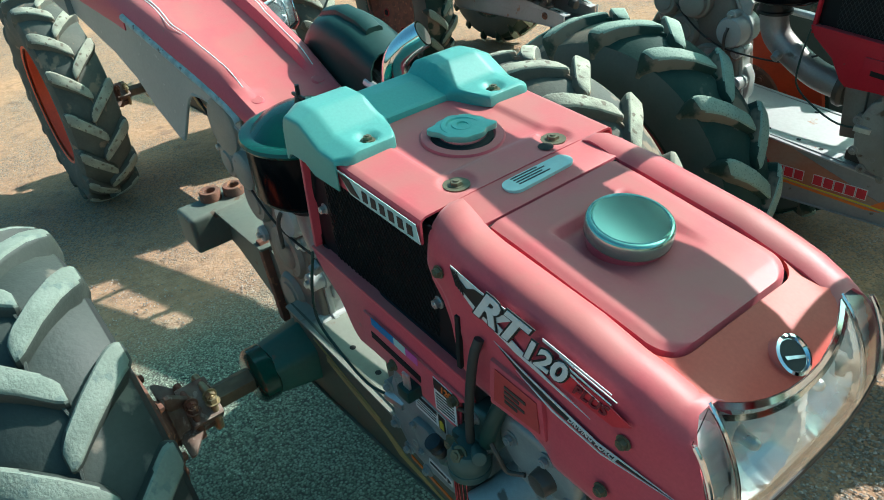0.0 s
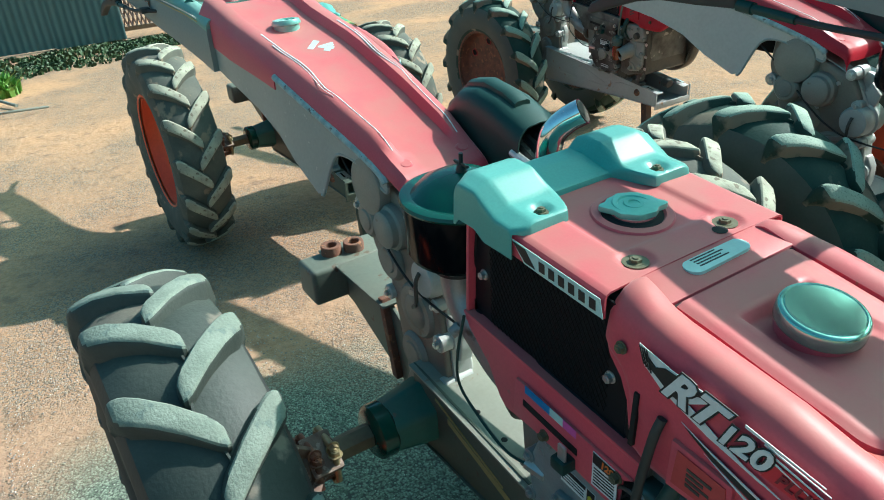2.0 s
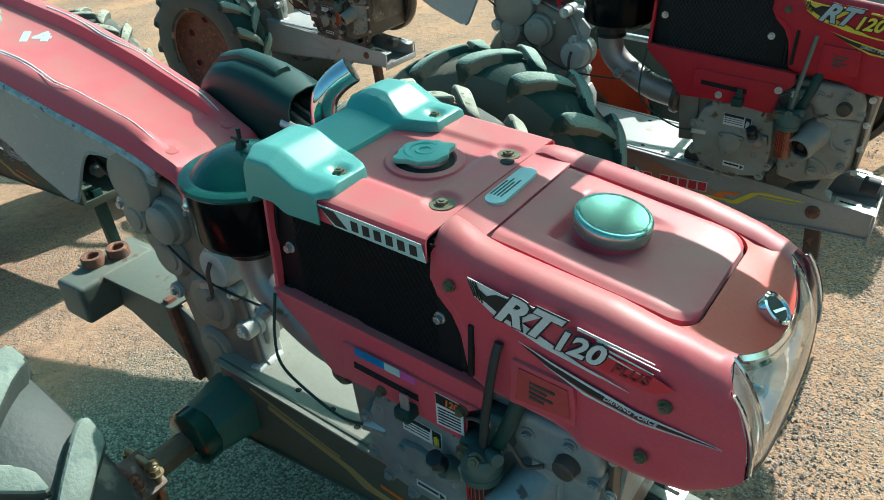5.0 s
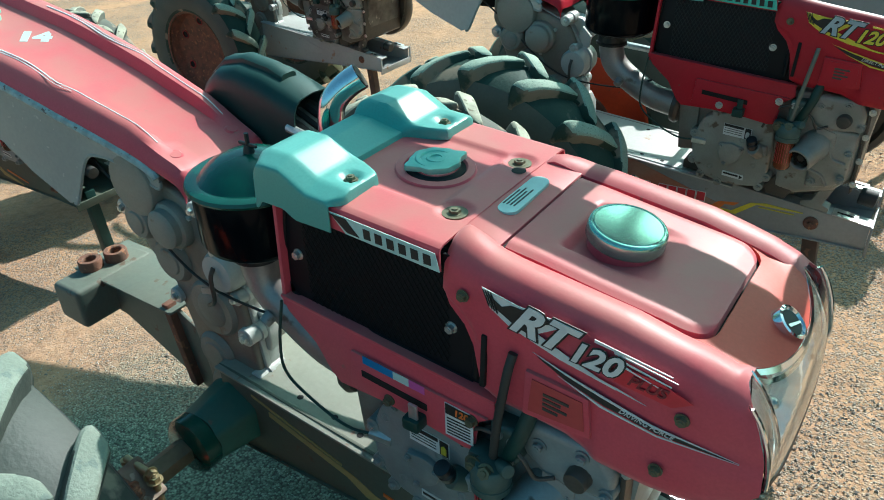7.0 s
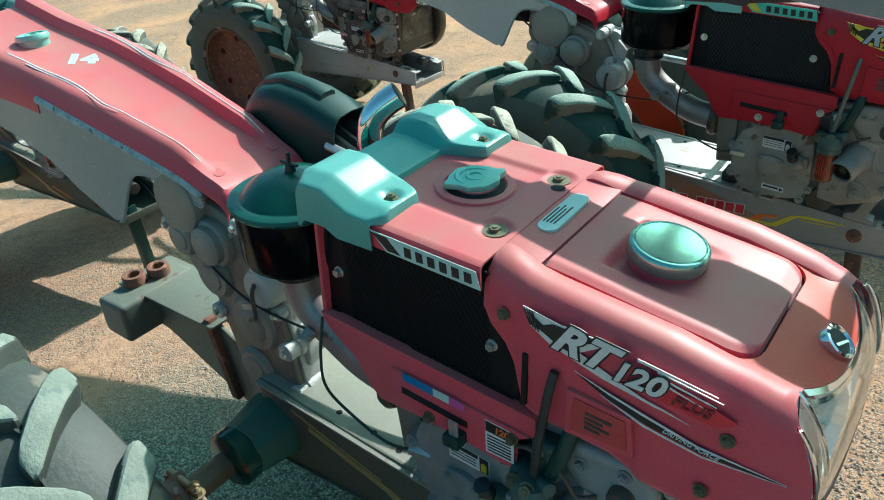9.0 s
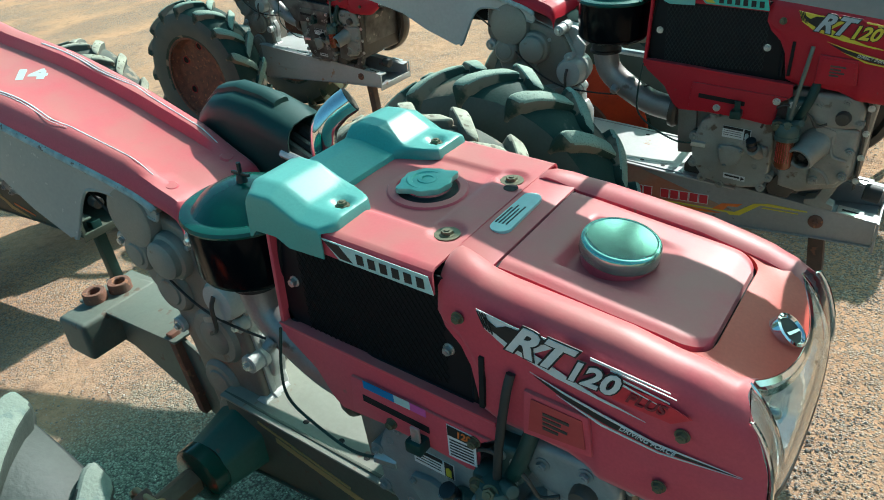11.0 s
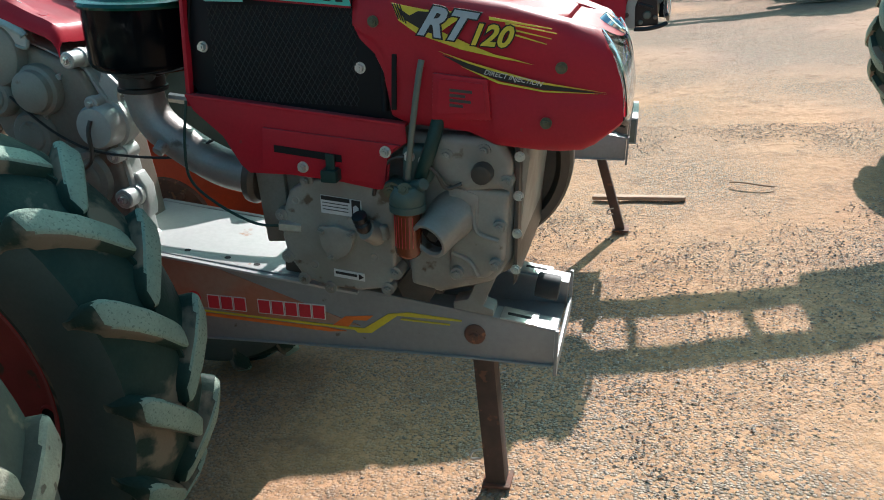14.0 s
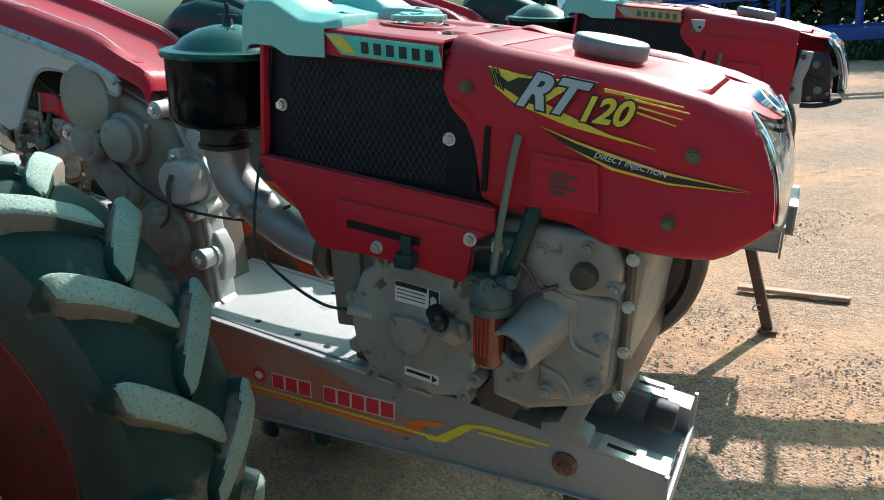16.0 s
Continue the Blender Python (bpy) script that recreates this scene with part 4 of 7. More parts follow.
    bowl = part("filter_bowl", lathe([(0, 0), (0.012, 0.001), (0.0185, 0.006), (0.0205, 0.012), (0.0215, 0.080), (0.0235, 0.084), (0, 0.084)], (0.612, -0.180, 0.150), (0.612, -0.180, 1), 28), BROWNBOWL if plus else AMBER, ff, "dark brown filter bowl" if plus else "brown amber filter bowl")
    for k in range(7):
        q = -2.5 + k * 0.26
        part("bowl_print", tube([(0.612 + 0.0212 * math.cos(q), -0.180 + 0.0212 * math.sin(q), 0.172), (0.612 + 0.0216 * math.cos(q), -0.180 + 0.0216 * math.sin(q), 0.222)], 0.0005, 4), REDD, bowl)
    part("filter_ring", lathe([(0.023, 0), (0.0275, 0.002), (0.0275, 0.012), (0.023, 0.014)], (0.612, -0.180, 0.226), (0.612, -0.180, 1), 24), HEADGREEN, ff)
    part("filter_lug", box((0.574, -0.178, 0.244), (0.600, -0.145, 0.266), 0.006), HEADGREEN, ff)
    part("filter_cock", cyl((0.622, -0.172, 0.262), (0.640, -0.186, 0.272), 0.011, 0.009, 12, 0.002), HEADGREEN, ff)
    part("filter_bolt", bolt(None, (0.590, -0.186, 0.258), (0, -1, 0), 0.010), PLUG, ff)
    part("filter_bolt", bolt(None, (0.612, -0.194, 0.262), (0.1, -1, 0.6), 0.009), PLUG, ff)
    out = add("water_outlet", lathe([(0.0235, 0.098), (0.0255, 0.103), (0.0300, 0.103), (0.0315, 0.097), (0.0325, 0.070), (0.036, 0.045), (0.042, 0.010), (0.045, -0.02), (0.0235, -0.02)], (0.683, -0.108, 0.220), (0.650, -0.193, 0.189), 30), case)
    part("outlet_core", lathe([(0, 0.084), (0.0240, 0.084), (0.0240, 0.072), (0, 0.072)], (0.683, -0.108, 0.220), (0.650, -0.193, 0.189), 20), VOID, out)
    part("outlet_nut", lathe([(0, 0.084), (0.0095, 0.084), (0.0095, 0.092), (0, 0.093)], (0.683, -0.108, 0.220), (0.650, -0.193, 0.189), 6), OIL, out)
    part("outlet_web", prism([(0.665, 0.262), (0.715, 0.250), (0.715, 0.190), (0.672, 0.200)], -0.152, -0.13, bev=0.008), case, out)
    fly = add("flywheel", lathe([(0, 0), (0.05, 0.0), (0.06, 0.010), (0.140, 0.012), (0.150, 0), (0.165, 0.004), (0.170, 0.012), (0.170, 0.046), (0.162, 0.056), (0.13, 0.045), (0, 0.04)], (0.655, 0.135, 0.215), (0.655, 1, 0.215), 52), OIL, "dark grimy flywheel")
    add("front_plate", prism([(0.764, 0.335), (0.772, 0.335), (0.774, 0.11), (0.768, 0.10)], -0.140, 0.14, bev=0.002), OIL, "thin dark edge plate with bolts")
    for z in (0.13, 0.19, 0.25, 0.31):
        add("plate_bolt", bolt(None, (0.772, -0.142, z), (0, -1, 0), 0.006, 0.004), STEEL)
    add("crank_stub", cyl((0.79, -0.02, 0.05), (0.83, -0.02, 0.045), 0.022, n=18, bev=0.004), RUBBER)
    add("pump_foot", box((0.61, -0.12, 0.060), (0.65, -0.07, 0.085), 0.005), OIL)
    add("drain_box", prism([(0.575, 0.075), (0.585, 0.055), (0.63, 0.05), (0.65, 0.09), (0.63, 0.11), (0.60, 0.11)], -0.135, -0.10, bev=0.004), OIL)

    # --- radiator with its screen, and the red panel under it
    add("radiator", box((0.268, -0.140, 0.36), (0.585, 0.140, 0.535), 0.004), VOID)
    sp_ = add("screen_plate", prism([(0.262, 0.535), (0.250, 0.37), (0.60, 0.345), (0.60, 0.52), (0.55, 0.532)], -0.1475, -0.1435, bev=0.001), PLATE, "black radiator side plate")
    part("plate_rim", tube([(0.566, -0.1485, 0.500), (0.572, -0.1495, 0.470), (0.572, -0.1495, 0.368)], 0.0052, 10), PLATE, sp_)
    part("plate_rim", tube([(0.272, -0.1480, 0.525), (0.262, -0.1480, 0.380), (0.42, -0.1480, 0.366), (0.566, -0.1480, 0.354)], 0.0030, 8, 3), PLATE, sp_)
    wires = bmesh.new()
    x0, x1, z0, z1 = (0.298, 0.532, 0.372, 0.512)
    for k in range(44):
        for sl in (-1, 1):
            u = x0 - 0.15 + k * 0.0092
            a = [u, z0 if sl > 0 else z1]
            b = [u + 0.14 * 0.62, z1 if sl > 0 else z0]
            lo, hi = max(x0, min(a[0], b[0])), min(x1, max(a[0], b[0]))
            if hi - lo < 0.004:
                continue
            f = lambda x: a[1] + (b[1] - a[1]) * (x - a[0]) / (b[0] - a[0])
            wires = tube([(lo, -0.1485, f(lo)), (hi, -0.1485, f(hi))], 0.0007, 4, bm=wires, smooth=False)
    add("screen_mesh", wires, WIRE_DARK if plus else MESHM, "black expanded metal screen", smooth=0)
    for x, z in ((0.283, 0.4500), (0.535, 0.4285)):
        add("screen_bolt", bolt(None, (x, -0.147, z), (0, -1, 0), 0.0064), STEEL)
    add("rear_flange", prism([(0.262, 0.548), (0.268, 0.548), (0.256, 0.36), (0.249, 0.36)], -0.160, 0.160, bev=0.001), red)
    lowp = add("lower_panel", prism([(0.250, 0.376), (0.605, 0.350), (0.608, 0.326), (0.582, 0.306), (0.576, 0.252), (0.560, 0.249), (0.500, 0.257), (0.420, 0.262), (0.348, 0.260), (0.334, 0.272), (0.308, 0.316), (0.262, 0.354)], -0.163, -0.160, bev=0.001), red)
    part("panel_lip", prism([(0.250, 0.380), (0.606, 0.353), (0.606, 0.348), (0.250, 0.375)], -0.164, -0.140, bev=0.0015), red, lowp)
    part("panel_pad", prism([(0.378, 0.336), (0.600, 0.322), (0.580, 0.309), (0.573, 0.258), (0.500, 0.264), (0.372, 0.270)], -0.168, -0.162, bev=0.003), red, lowp)
    part("lever_slot", prism([(0.396, 0.310), (0.506, 0.301), (0.506, 0.290), (0.396, 0.299)], -0.1690, -0.160), VOID, lowp, "dark lever slot")
    part("stop_lever", box((0.478, -0.190, 0.262), (0.504, -0.163, 0.282), 0.004), GUARD, lowp, "dark green stop lever")
    part("stop_arm", box((0.486, -0.184, 0.278), (0.500, -0.180, 0.306), 0.001), STEEL if plus else GUARD, lowp)
    for x, z in ((0.442, 0.278), (0.576, 0.311)):
        part("panel_bolt", bolt(None, (x, -0.168, z), (0, -1, 0), 0.0068), PLUG if plus else STEEL, lowp)

    # --- hood: deck, tank cover, nose, flanks
    if hood:
        def deck_top(x, y):
            """The middle of the deck lies a little lower, with round pockets at the two bolts."""
            a = abs(y)
            low = max(smooth(0.092, 0.080, a) * smooth(0.484, 0.468, x), smooth(0.0245, 0.0175, math.hypot(x - 0.498, a - 0.080)))
            return 0.561 - (x - 0.26) * 0.0556 + 0.003 * (1 - (a / 0.150) ** 2) - 0.0048 * low
        dy = [-0.150 + 0.300 * k / 75 for k in range(76)]
        rows = []
        for k in range(60):
            x = 0.262 + 0.266 * k / 59
            e = deck_top(x, 0.150)
            rows.append([(x, -0.158, e - 0.034), (x, -0.158, e - 0.008), (x, -0.156, e - 0.003)] + [(x, y, deck_top(x, y)) for y in dy] + [(x, 0.156, e - 0.003), (x, 0.158, e - 0.008), (x, 0.158, e - 0.034)])
        deck = add("hood_deck", loft(rows, thick=0.003), red)
        part("deck_front", prism([(0.527, 0.5475), (0.5788, 0.5395), (0.5788, 0.534), (0.527, 0.542)], -0.1085, 0.1085, bev=0.001), red, deck)
        cap = part("radiator_cap", lathe([(0, 0.0125), (0.007, 0.0125), (0.008, 0.0150), (0.013, 0.0150), (0.0145, 0.0120), (0.020, 0.0120), (0.0215, 0.0140), (0.027, 0.0140), (0.029, 0.0115), (0.029, 0.004), (0.030, -0.022), (0, -0.022)], (0.414, 0.0, 0.5530), (0.418, 0, 0.6), 36), TEAL_CAP, deck, "ribbed radiator cap with two ears")
        ring = []
        for k in range(56):
            q = 2 * math.pi * k / 56
            ear = max(math.exp(-((q - c) / 0.22) ** 2) for c in (radians(58), radians(238)))
            rr = 0.0345 + 0.0115 * ear + 0.0011 * math.sin(q * 9)
            ring.append((0.414 + rr * math.cos(q), rr * math.sin(q)))
        part("cap_plate", prism(ring, 0.5580, 0.5665, "xy", bev=0.0022), TEAL_CAP, cap, "pale green pressed plate with two ears")
        part("cap_skirt", lathe([(0.0335, 0.0), (0.0345, 0.002), (0.0335, 0.012), (0.030, 0.012), (0.030, 0.0)], (0.414, 0, 0.5475), (0.4165, 0, 0.6), 36), CHROME, cap)
        part("cap_hole", lathe([(0, 0.0), (0.041, 0.0), (0.041, 0.002), (0, 0.002)], (0.414, 0, 0.5508), (0.418, 0, 0.62), 36), VOID, deck)
        part("cap_seat", lathe([(0.041, 0.0), (0.044, 0.004), (0.054, 0.003), (0.056, 0.0)], (0.414, 0, 0.5508), (0.418, 0, 0.62), 36), red, deck)
        for x, y in ((0.498, -0.080), (0.498, 0.080)):
            part("deck_bolt", bolt(lathe([(0, 0), (0.0165, 0), (0.0165, 0.0015), (0, 0.0015)], (x, y, 0.5446), (x, y, 1), 22), (x, y, 0.5450), (0, 0, 1), 0.008, 0.004), PLUG, deck)
        part("deck_hole", lathe([(0, 0), (0.010, 0), (0, 0.0006)], (0.5125, 0.052, 0.5504), (0.5125, 0.052, 1), 20), VOID, deck)
        def cap_top(x, y):
            """Height of the end cover: two raised wings that slope to their bolts, and a lower saddle between them."""
            a = abs(y)
            wing = 0.595 - 0.023 * max(0.0, min(1.0, (x - 0.284) / 0.044)) - max(0.0, x - 0.328) * 0.05 - max(0.0, 0.250 - x) * 0.35
            saddle = 0.5745 - 0.010 * max(0.0, min(1.0, (x - 0.262) / 0.050))
            z = saddle + (wing - saddle) * max(0.0, min(1.0, (a - 0.051) / 0.012))
            z -= 0.011 * max(0.0, min(1.0, (a - 0.136) / 0.026))
            d = math.hypot(x - 0.356, a - 0.1065)
            return z - 0.0065 * (1 - smooth(0.009, 0.0175, d))
        rows = []
        for j in range(65):
            y = -0.1615 + 0.323 * j / 64
            a = abs(y)
            xf = 0.320 + 0.060 * smooth(0.050, 0.083, a) - 0.016 * smooth(0.146, 0.163, a)
            xr = 0.226 + 0.012 * smooth(0.135, 0.163, a)
            low = 0.5535
            row = [(xf + 0.001, y, low), (xf, y, cap_top(xf, y) - 0.005), (xf - 0.0015, y, cap_top(xf, y) - 0.0015)]
            row += [(xf - 0.005 - (xf - xr - 0.012) * k / 26, y, cap_top(xf - 0.005 - (xf - xr - 0.012) * k / 26, y)) for k in range(27)]
            row += [(xr + 0.003, y, cap_top(xr, y) - 0.003), (xr, y, cap_top(xr, y) - 0.011), (xr - 0.004, y, 0.520)]
            rows.append(row)
        for s, k in ((-1, 0), (1, -1)):
            skirt = [[(x, s * (0.1630 + 0.0008 * (d > 0.002)), max(z - d, 0.518)) for x, _, z in rows[k]] for d in (0.0015, 0.006, 0.020, 0.055)]
            rows = skirt[::-1] + rows if s < 0 else rows + skirt
        tl = add("rear_cap_cover", loft(rows, thick=0.002), teal, "blue green plastic end cover")
        for s in (-1, 1):
            part("cover_bolt", bolt(lathe([(0.0, 0), (0.0100, 0), (0.0100, 0.001), (0, 0.001)], (0.356, s * 0.1065, 0.5640), (0.356, s * 0.1065, 0.62), 20), (0.356, s * 0.1065, 0.5648), (0, 0, 1), 0.0065, 0.004), PLUG, tl)
        T = [(0.582, 0.5375), (0.62, 0.533), (0.70, 0.521), (0.78, 0.510), (0.805, 0.5055), (0.824, 0.500)]

        def dish(x, y):
            """A shallow pressed tray round the filler, running out towards the nose."""
            d = min((x - 0.630) / 0.010, (0.062 - abs(y)) / 0.010)
            d = max(0.0, min(1.0, d))
            return 0.0115 * d * d * (3 - 2 * d) * max(0.0, min(1.0, (0.748 - x) / 0.075))
        rows = []
        for x in [0.5825 + (0.794 - 0.5825) * k / 42 for k in range(42)] + [0.794 + 0.030 * math.sin(k * math.pi / 24) for k in range(12)]:
            z = ease(x, T)
            w = 0.1045 if x < 0.794 else 0.0745 + math.sqrt(max(0.0, 0.030 ** 2 - (x - 0.794) ** 2))
            rows.append([(x, -w, z - 0.012), (x, -w + 0.002, z - 0.002), (x, -w + 0.008, z)] + [(x, (w - 0.012) * f, z + 0.0015 - dish(x, (w - 0.012) * f)) for f in [-1 + j / 17 for j in range(35)]] + [(x, w - 0.008, z), (x, w - 0.002, z - 0.002), (x, w, z - 0.012)])
        rows.insert(0, [(0.5822, y, z - 0.012) for _, y, z in rows[0]])
        rows.append([(0.8245, y, z - 0.014) for _, y, z in rows[-1]])
        tank = add("tank_cover", loft(rows), red)
        # black sheet below the tank seams, standing for the shade in the gaps
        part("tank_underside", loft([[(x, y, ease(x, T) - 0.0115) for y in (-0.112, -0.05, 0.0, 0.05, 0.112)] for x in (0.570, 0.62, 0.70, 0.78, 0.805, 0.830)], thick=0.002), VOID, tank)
        fc = part("fuel_cap", lathe([(0, 0.0285), (0.039, 0.0285), (0.0405, 0.0285), (0.0415, 0.0275), (0.0425, 0.0285), (0.045, 0.0283), (0.047, 0.0265), (0.048, 0.023), (0.048, 0.010), (0.0465, 0.008), (0.043, 0.006), (0.043, -0.004), (0, -0.004)], (0.686, 0.0, 0.5190), (0.695, 0, 0.58), 44), CAP if plus else ZINC, tank, "zinc fuel cap with a rolled lip")
        part("filler_neck", cyl((0.686, 0, 0.512), (0.687, 0, 0.528), 0.044, n=32), red, tank)
        nose = []
        fs = (-1, -0.97, -0.94, -0.91, -0.87, -0.82, -0.75, -0.66, -0.5, -0.25, 0, 0.25, 0.5, 0.66, 0.75, 0.82, 0.87, 0.91, 0.94, 0.97, 1)
        bow = [0.0335 - math.sqrt(max(0.0, 0.0335 ** 2 - max(0.0, abs(f) * 0.112 - 0.0745) ** 2)) for f in fs]
        for dz in (-0.012, -0.001, 0.0):
            nose.append([(0.8278 - o + 0.0007 * (dz == 0.0), 0.112 * f, 0.498 + o * 0.22 - 0.003 * abs(f) ** 3 + dz) for f, o in zip(fs, bow)])
        for x, z, w, up in ((0.851, 0.4935, 0.112, 0.0), (0.868, 0.4875, 0.111, 0.004), (0.886, 0.479, 0.109, 0.011)):
            nose.append([(x - 0.024 * (abs(f) ** 2.2), w * f, z + up * abs(f) ** 3) for f in fs])
        nose.append([(*lamp_top(0.107 * f / 0.147),) for f in fs])
        np_ = add("nose_top", loft(nose, thick=0.003), nose_red, "orange red nose panel" if plus else "")
        em = part("emblem", lathe([(0, 0.004), (0.016, 0.004), (0.0175, 0.007), (0.0205, 0.006), (0.0215, -0.006), (0, -0.006)], (0.8825, 0.0, 0.4803), (0.9325, 0, 0.5403), 30), CHROME, np_, "round chrome badge")
        part("badge_field", lathe([(0, 0), (0.0155, 0), (0, 0.0006)], (0.8851, 0.0, 0.4834), (0.9351, 0, 0.5434), 24), DARK, em)
        part("badge_mark", prism([(-0.004, -0.011), (0.006, 0.011), (0.009, 0.011), (0.0, -0.011)], 0.0, 0.0012, "xy"), CHROME, em, "", Matrix.Translation((0.8855, 0.0, 0.4839)) @ Matrix.Rotation(radians(39.8), 4, "Y"))
        for s in (-1, 1):
            cv = add("side_cover", side_cover(s, 0.80 if plain and s < 0 else 1.0), red)
            if s < 0:
                for x, z in ((0.564, 0.498),) if plain else ((0.563, 0.496), (0.827, 0.4430), (0.811, 0.369)):
                    c = on_flank(x, z)
                    part("cover_bolt", bolt(None, (c[0], c[1] + 0.0005, c[2]), (0, -1, 0), 0.0062, 0.005), PLUG, cv)
                part("cover_slot", prism([(0.590, 0.453), (0.597, 0.453), (0.594, 0.374), (0.587, 0.374)], on_flank(0.592, 0)[1] - 0.001, -0.15, bev=0.001), VOID, cv)
                part("pressed_pad", prism([(0.650, 0.430), (0.728, 0.424), (0.734, 0.368), (0.648, 0.364)], on_flank(0.70, 0)[1] - 0.0035, -0.160, bev=0.002), red, cv)
        lamp(root, P, add, plain)
        if plain:
            br = add("lamp_bracket", prism([(0.812, 0.462), (0.838, 0.460), (0.832, 0.420), (0.824, 0.395), (0.828, 0.338), (0.790, 0.338), (0.796, 0.372)], -0.158, -0.154, bev=0.0015), GREY, "bare grey lamp bracket")
            for x, z in ((0.817, 0.448), (0.803, 0.372)):
                part("bracket_bolt", lathe([(0, 0.001), (0.0035, 0.001), (0.0040, 0.003), (0.0065, 0.0025), (0.007, 0)], (x, -0.158, z), (x, -0.2, z), 14), OIL, br)
            hs = add("lamp_housing", prism([(0.80, 0.462), (0.862, 0.458), (0.878, 0.420), (0.892, 0.345), (0.81, 0.336)], -0.140, -0.10, bev=0.008), DARK, "dark open lamp housing")
            for x, z, r in ((0.846, 0.430, 0.010), (0.858, 0.372, 0.012), (0.880, 0.366, 0.006), (0.842, 0.352, 0.007)):
                part("housing_peg", cyl((x, -0.138, z), (x, -0.150, z), r, r * 0.8, 14, 0.002), FRAMEGREEN, hs)
            part("housing_web", prism([(0.832, 0.405), (0.872, 0.395), (0.874, 0.388), (0.832, 0.396)], -0.150, -0.138, bev=0.002), DARK, hs)
            part("housing_lip", tube([(0.826, -0.150, 0.334), (0.860, -0.150, 0.336), (0.896, -0.148, 0.345), (0.912, -0.140, 0.352)], 0.006, 8), DARK, hs)
            cb = add("corner_bracket", prism([(0.554, 0.524), (0.588, 0.523), (0.588, 0.508), (0.580, 0.495), (0.570, 0.495), (0.560, 0.507)], -0.1725, -0.168, bev=0.002), GREY)
            part("bracket_hole", lathe([(0, 0), (0.0035, 0), (0, 0.0006)], (0.577, -0.1726, 0.506), (0.577, -0.2, 0.506), 12), VOID, cb)
            add("hood_crease", tube([on_flank(0.592, 0.489, -0.003), on_flank(0.66, 0.487, -0.003), on_flank(0.74, 0.480, -0.003), on_flank(0.80, 0.473, -0.003)], 0.0042, 8), red)
            bp = add("front_bumper", box((0.842, -0.118, 0.0), (0.862, 0.118, 0.005), 0.001, box((0.857, -0.118, 0.005), (0.862, 0.118, 0.078), 0.001)), GREY, "short grey channel bumper")
            part("bumper_top", box((0.838, -0.118, 0.073), (0.861, 0.118, 0.078), 0.001), WHITE, bp)
            part("bumper_cheek", box((0.842, -0.120, 0.005), (0.857, -0.112, 0.073), 0.001), FRAMEGREEN, bp)
            name_plate(add, plus, True)
        else:
            flank_graphics(add, plus)
        add("drain_hose", tube([(0.634, -0.170, 0.447), (0.631, -0.178, 0.42), (0.620, -0.180, 0.34), (0.612, -0.176, 0.275)], 0.0058 if plus else 0.0046, 10), RUBBER if plus else FRAMEGREEN, "thin hose into the filter")
        add("water_hose", tube([(0.655, -0.155, 0.365), (0.648, -0.168, 0.33), (0.636, -0.168, 0.295), (0.622, -0.158, 0.262)], 0.0105, 12), GUARD, "black rubber hose")

    # --- air cleaner on its bent pipe
    ac = add("air_cleaner", lathe([(0, 0), (0.066, 0.0), (0.080, 0.003), (0.088, 0.009), (0.092, 0.018), (0.092, 0.103), (0.089, 0.106), (0, 0.106)], (0.144, -0.088, 0.402), (0.144, -0.088, 1), 48), BLACK, "glossy black air cleaner can")
    part("lid", lathe([(0.090, 0.0), (0.097, 0.001), (0.099, 0.005), (0.097, 0.010), (0.087, 0.013), (0.080, 0.012), (0.076, 0.015), (0.064, 0.027), (0.043, 0.038), (0.018, 0.044), (0, 0.045)], (0.144, -0.088, 0.502), (0.144, -0.088, 1), 48), DOME, ac, "dark green domed lid")
    part("wing_nut", box((0.128, -0.0905, 0.556), (0.164, -0.0855, 0.561), 0.002, cyl((0.146, -0.088, 0.545), (0.146, -0.088, 0.576), 0.0035, n=8, bm=cyl((0.146, -0.088, 0.545), (0.146, -0.088, 0.558), 0.009, 0.006, 12))), DARK, ac)
    part("neck", lathe([(0.036, 0.0), (0.041, 0.002), (0.041, 0.008), (0.0375, 0.010), (0.0375, 0.026), (0.042, 0.028), (0.042, 0.036), (0.046, 0.042)], (0.124, -0.088, 0.364), (0.124, -0.088, 1), 28), DARK, ac, "dark ribbed neck")
    part("neck_clamp", cyl((0.160, -0.112, 0.396), (0.166, -0.128, 0.396), 0.008, n=10, bev=0.001), DARK, ac)
    add("intake_pipe", tube([(0.124, -0.088, 0.404), (0.124, -0.088, 0.360), (0.140, -0.088, 0.312), (0.190, -0.089, 0.274), (0.255, -0.091, 0.242), (0.322, -0.092, 0.230)], 0.0325, 22), CAST, "grey cast intake pipe")
    add("pipe_boss", cyl((0.168, -0.118, 0.282), (0.164, -0.134, 0.272), 0.012, 0.010, 12, 0.002), CAST)
    add("intake_elbow", lathe([(0, 0), (0.046, 0), (0.048, 0.012), (0.042, 0.02), (0, 0.02)], (0.315, -0.092, 0.233), (0.5, -0.096, 0.215), 24), OIL)
    add("inlet_block", prism([(0.332, 0.275), (0.385, 0.27), (0.39, 0.13), (0.345, 0.125)], -0.125, -0.04, bev=0.006), GRIME_GLOW)
    add("fuel_line", tube([(0.252, -0.165, 0.37), (0.246, -0.176, 0.30), (0.25, -0.178, 0.245), (0.29, -0.172, 0.205), (0.35, -0.165, 0.175), (0.40, -0.150, 0.17)], 0.0024, 8), GUARD, "thin black fuel line")
    add("line_union", cyl((0.385, -0.152, 0.171), (0.42, -0.145, 0.168), 0.010, n=6), STEEL)
    add("governor", box((0.385, -0.148, 0.145), (0.42, -0.115, 0.195), 0.008), OIL)

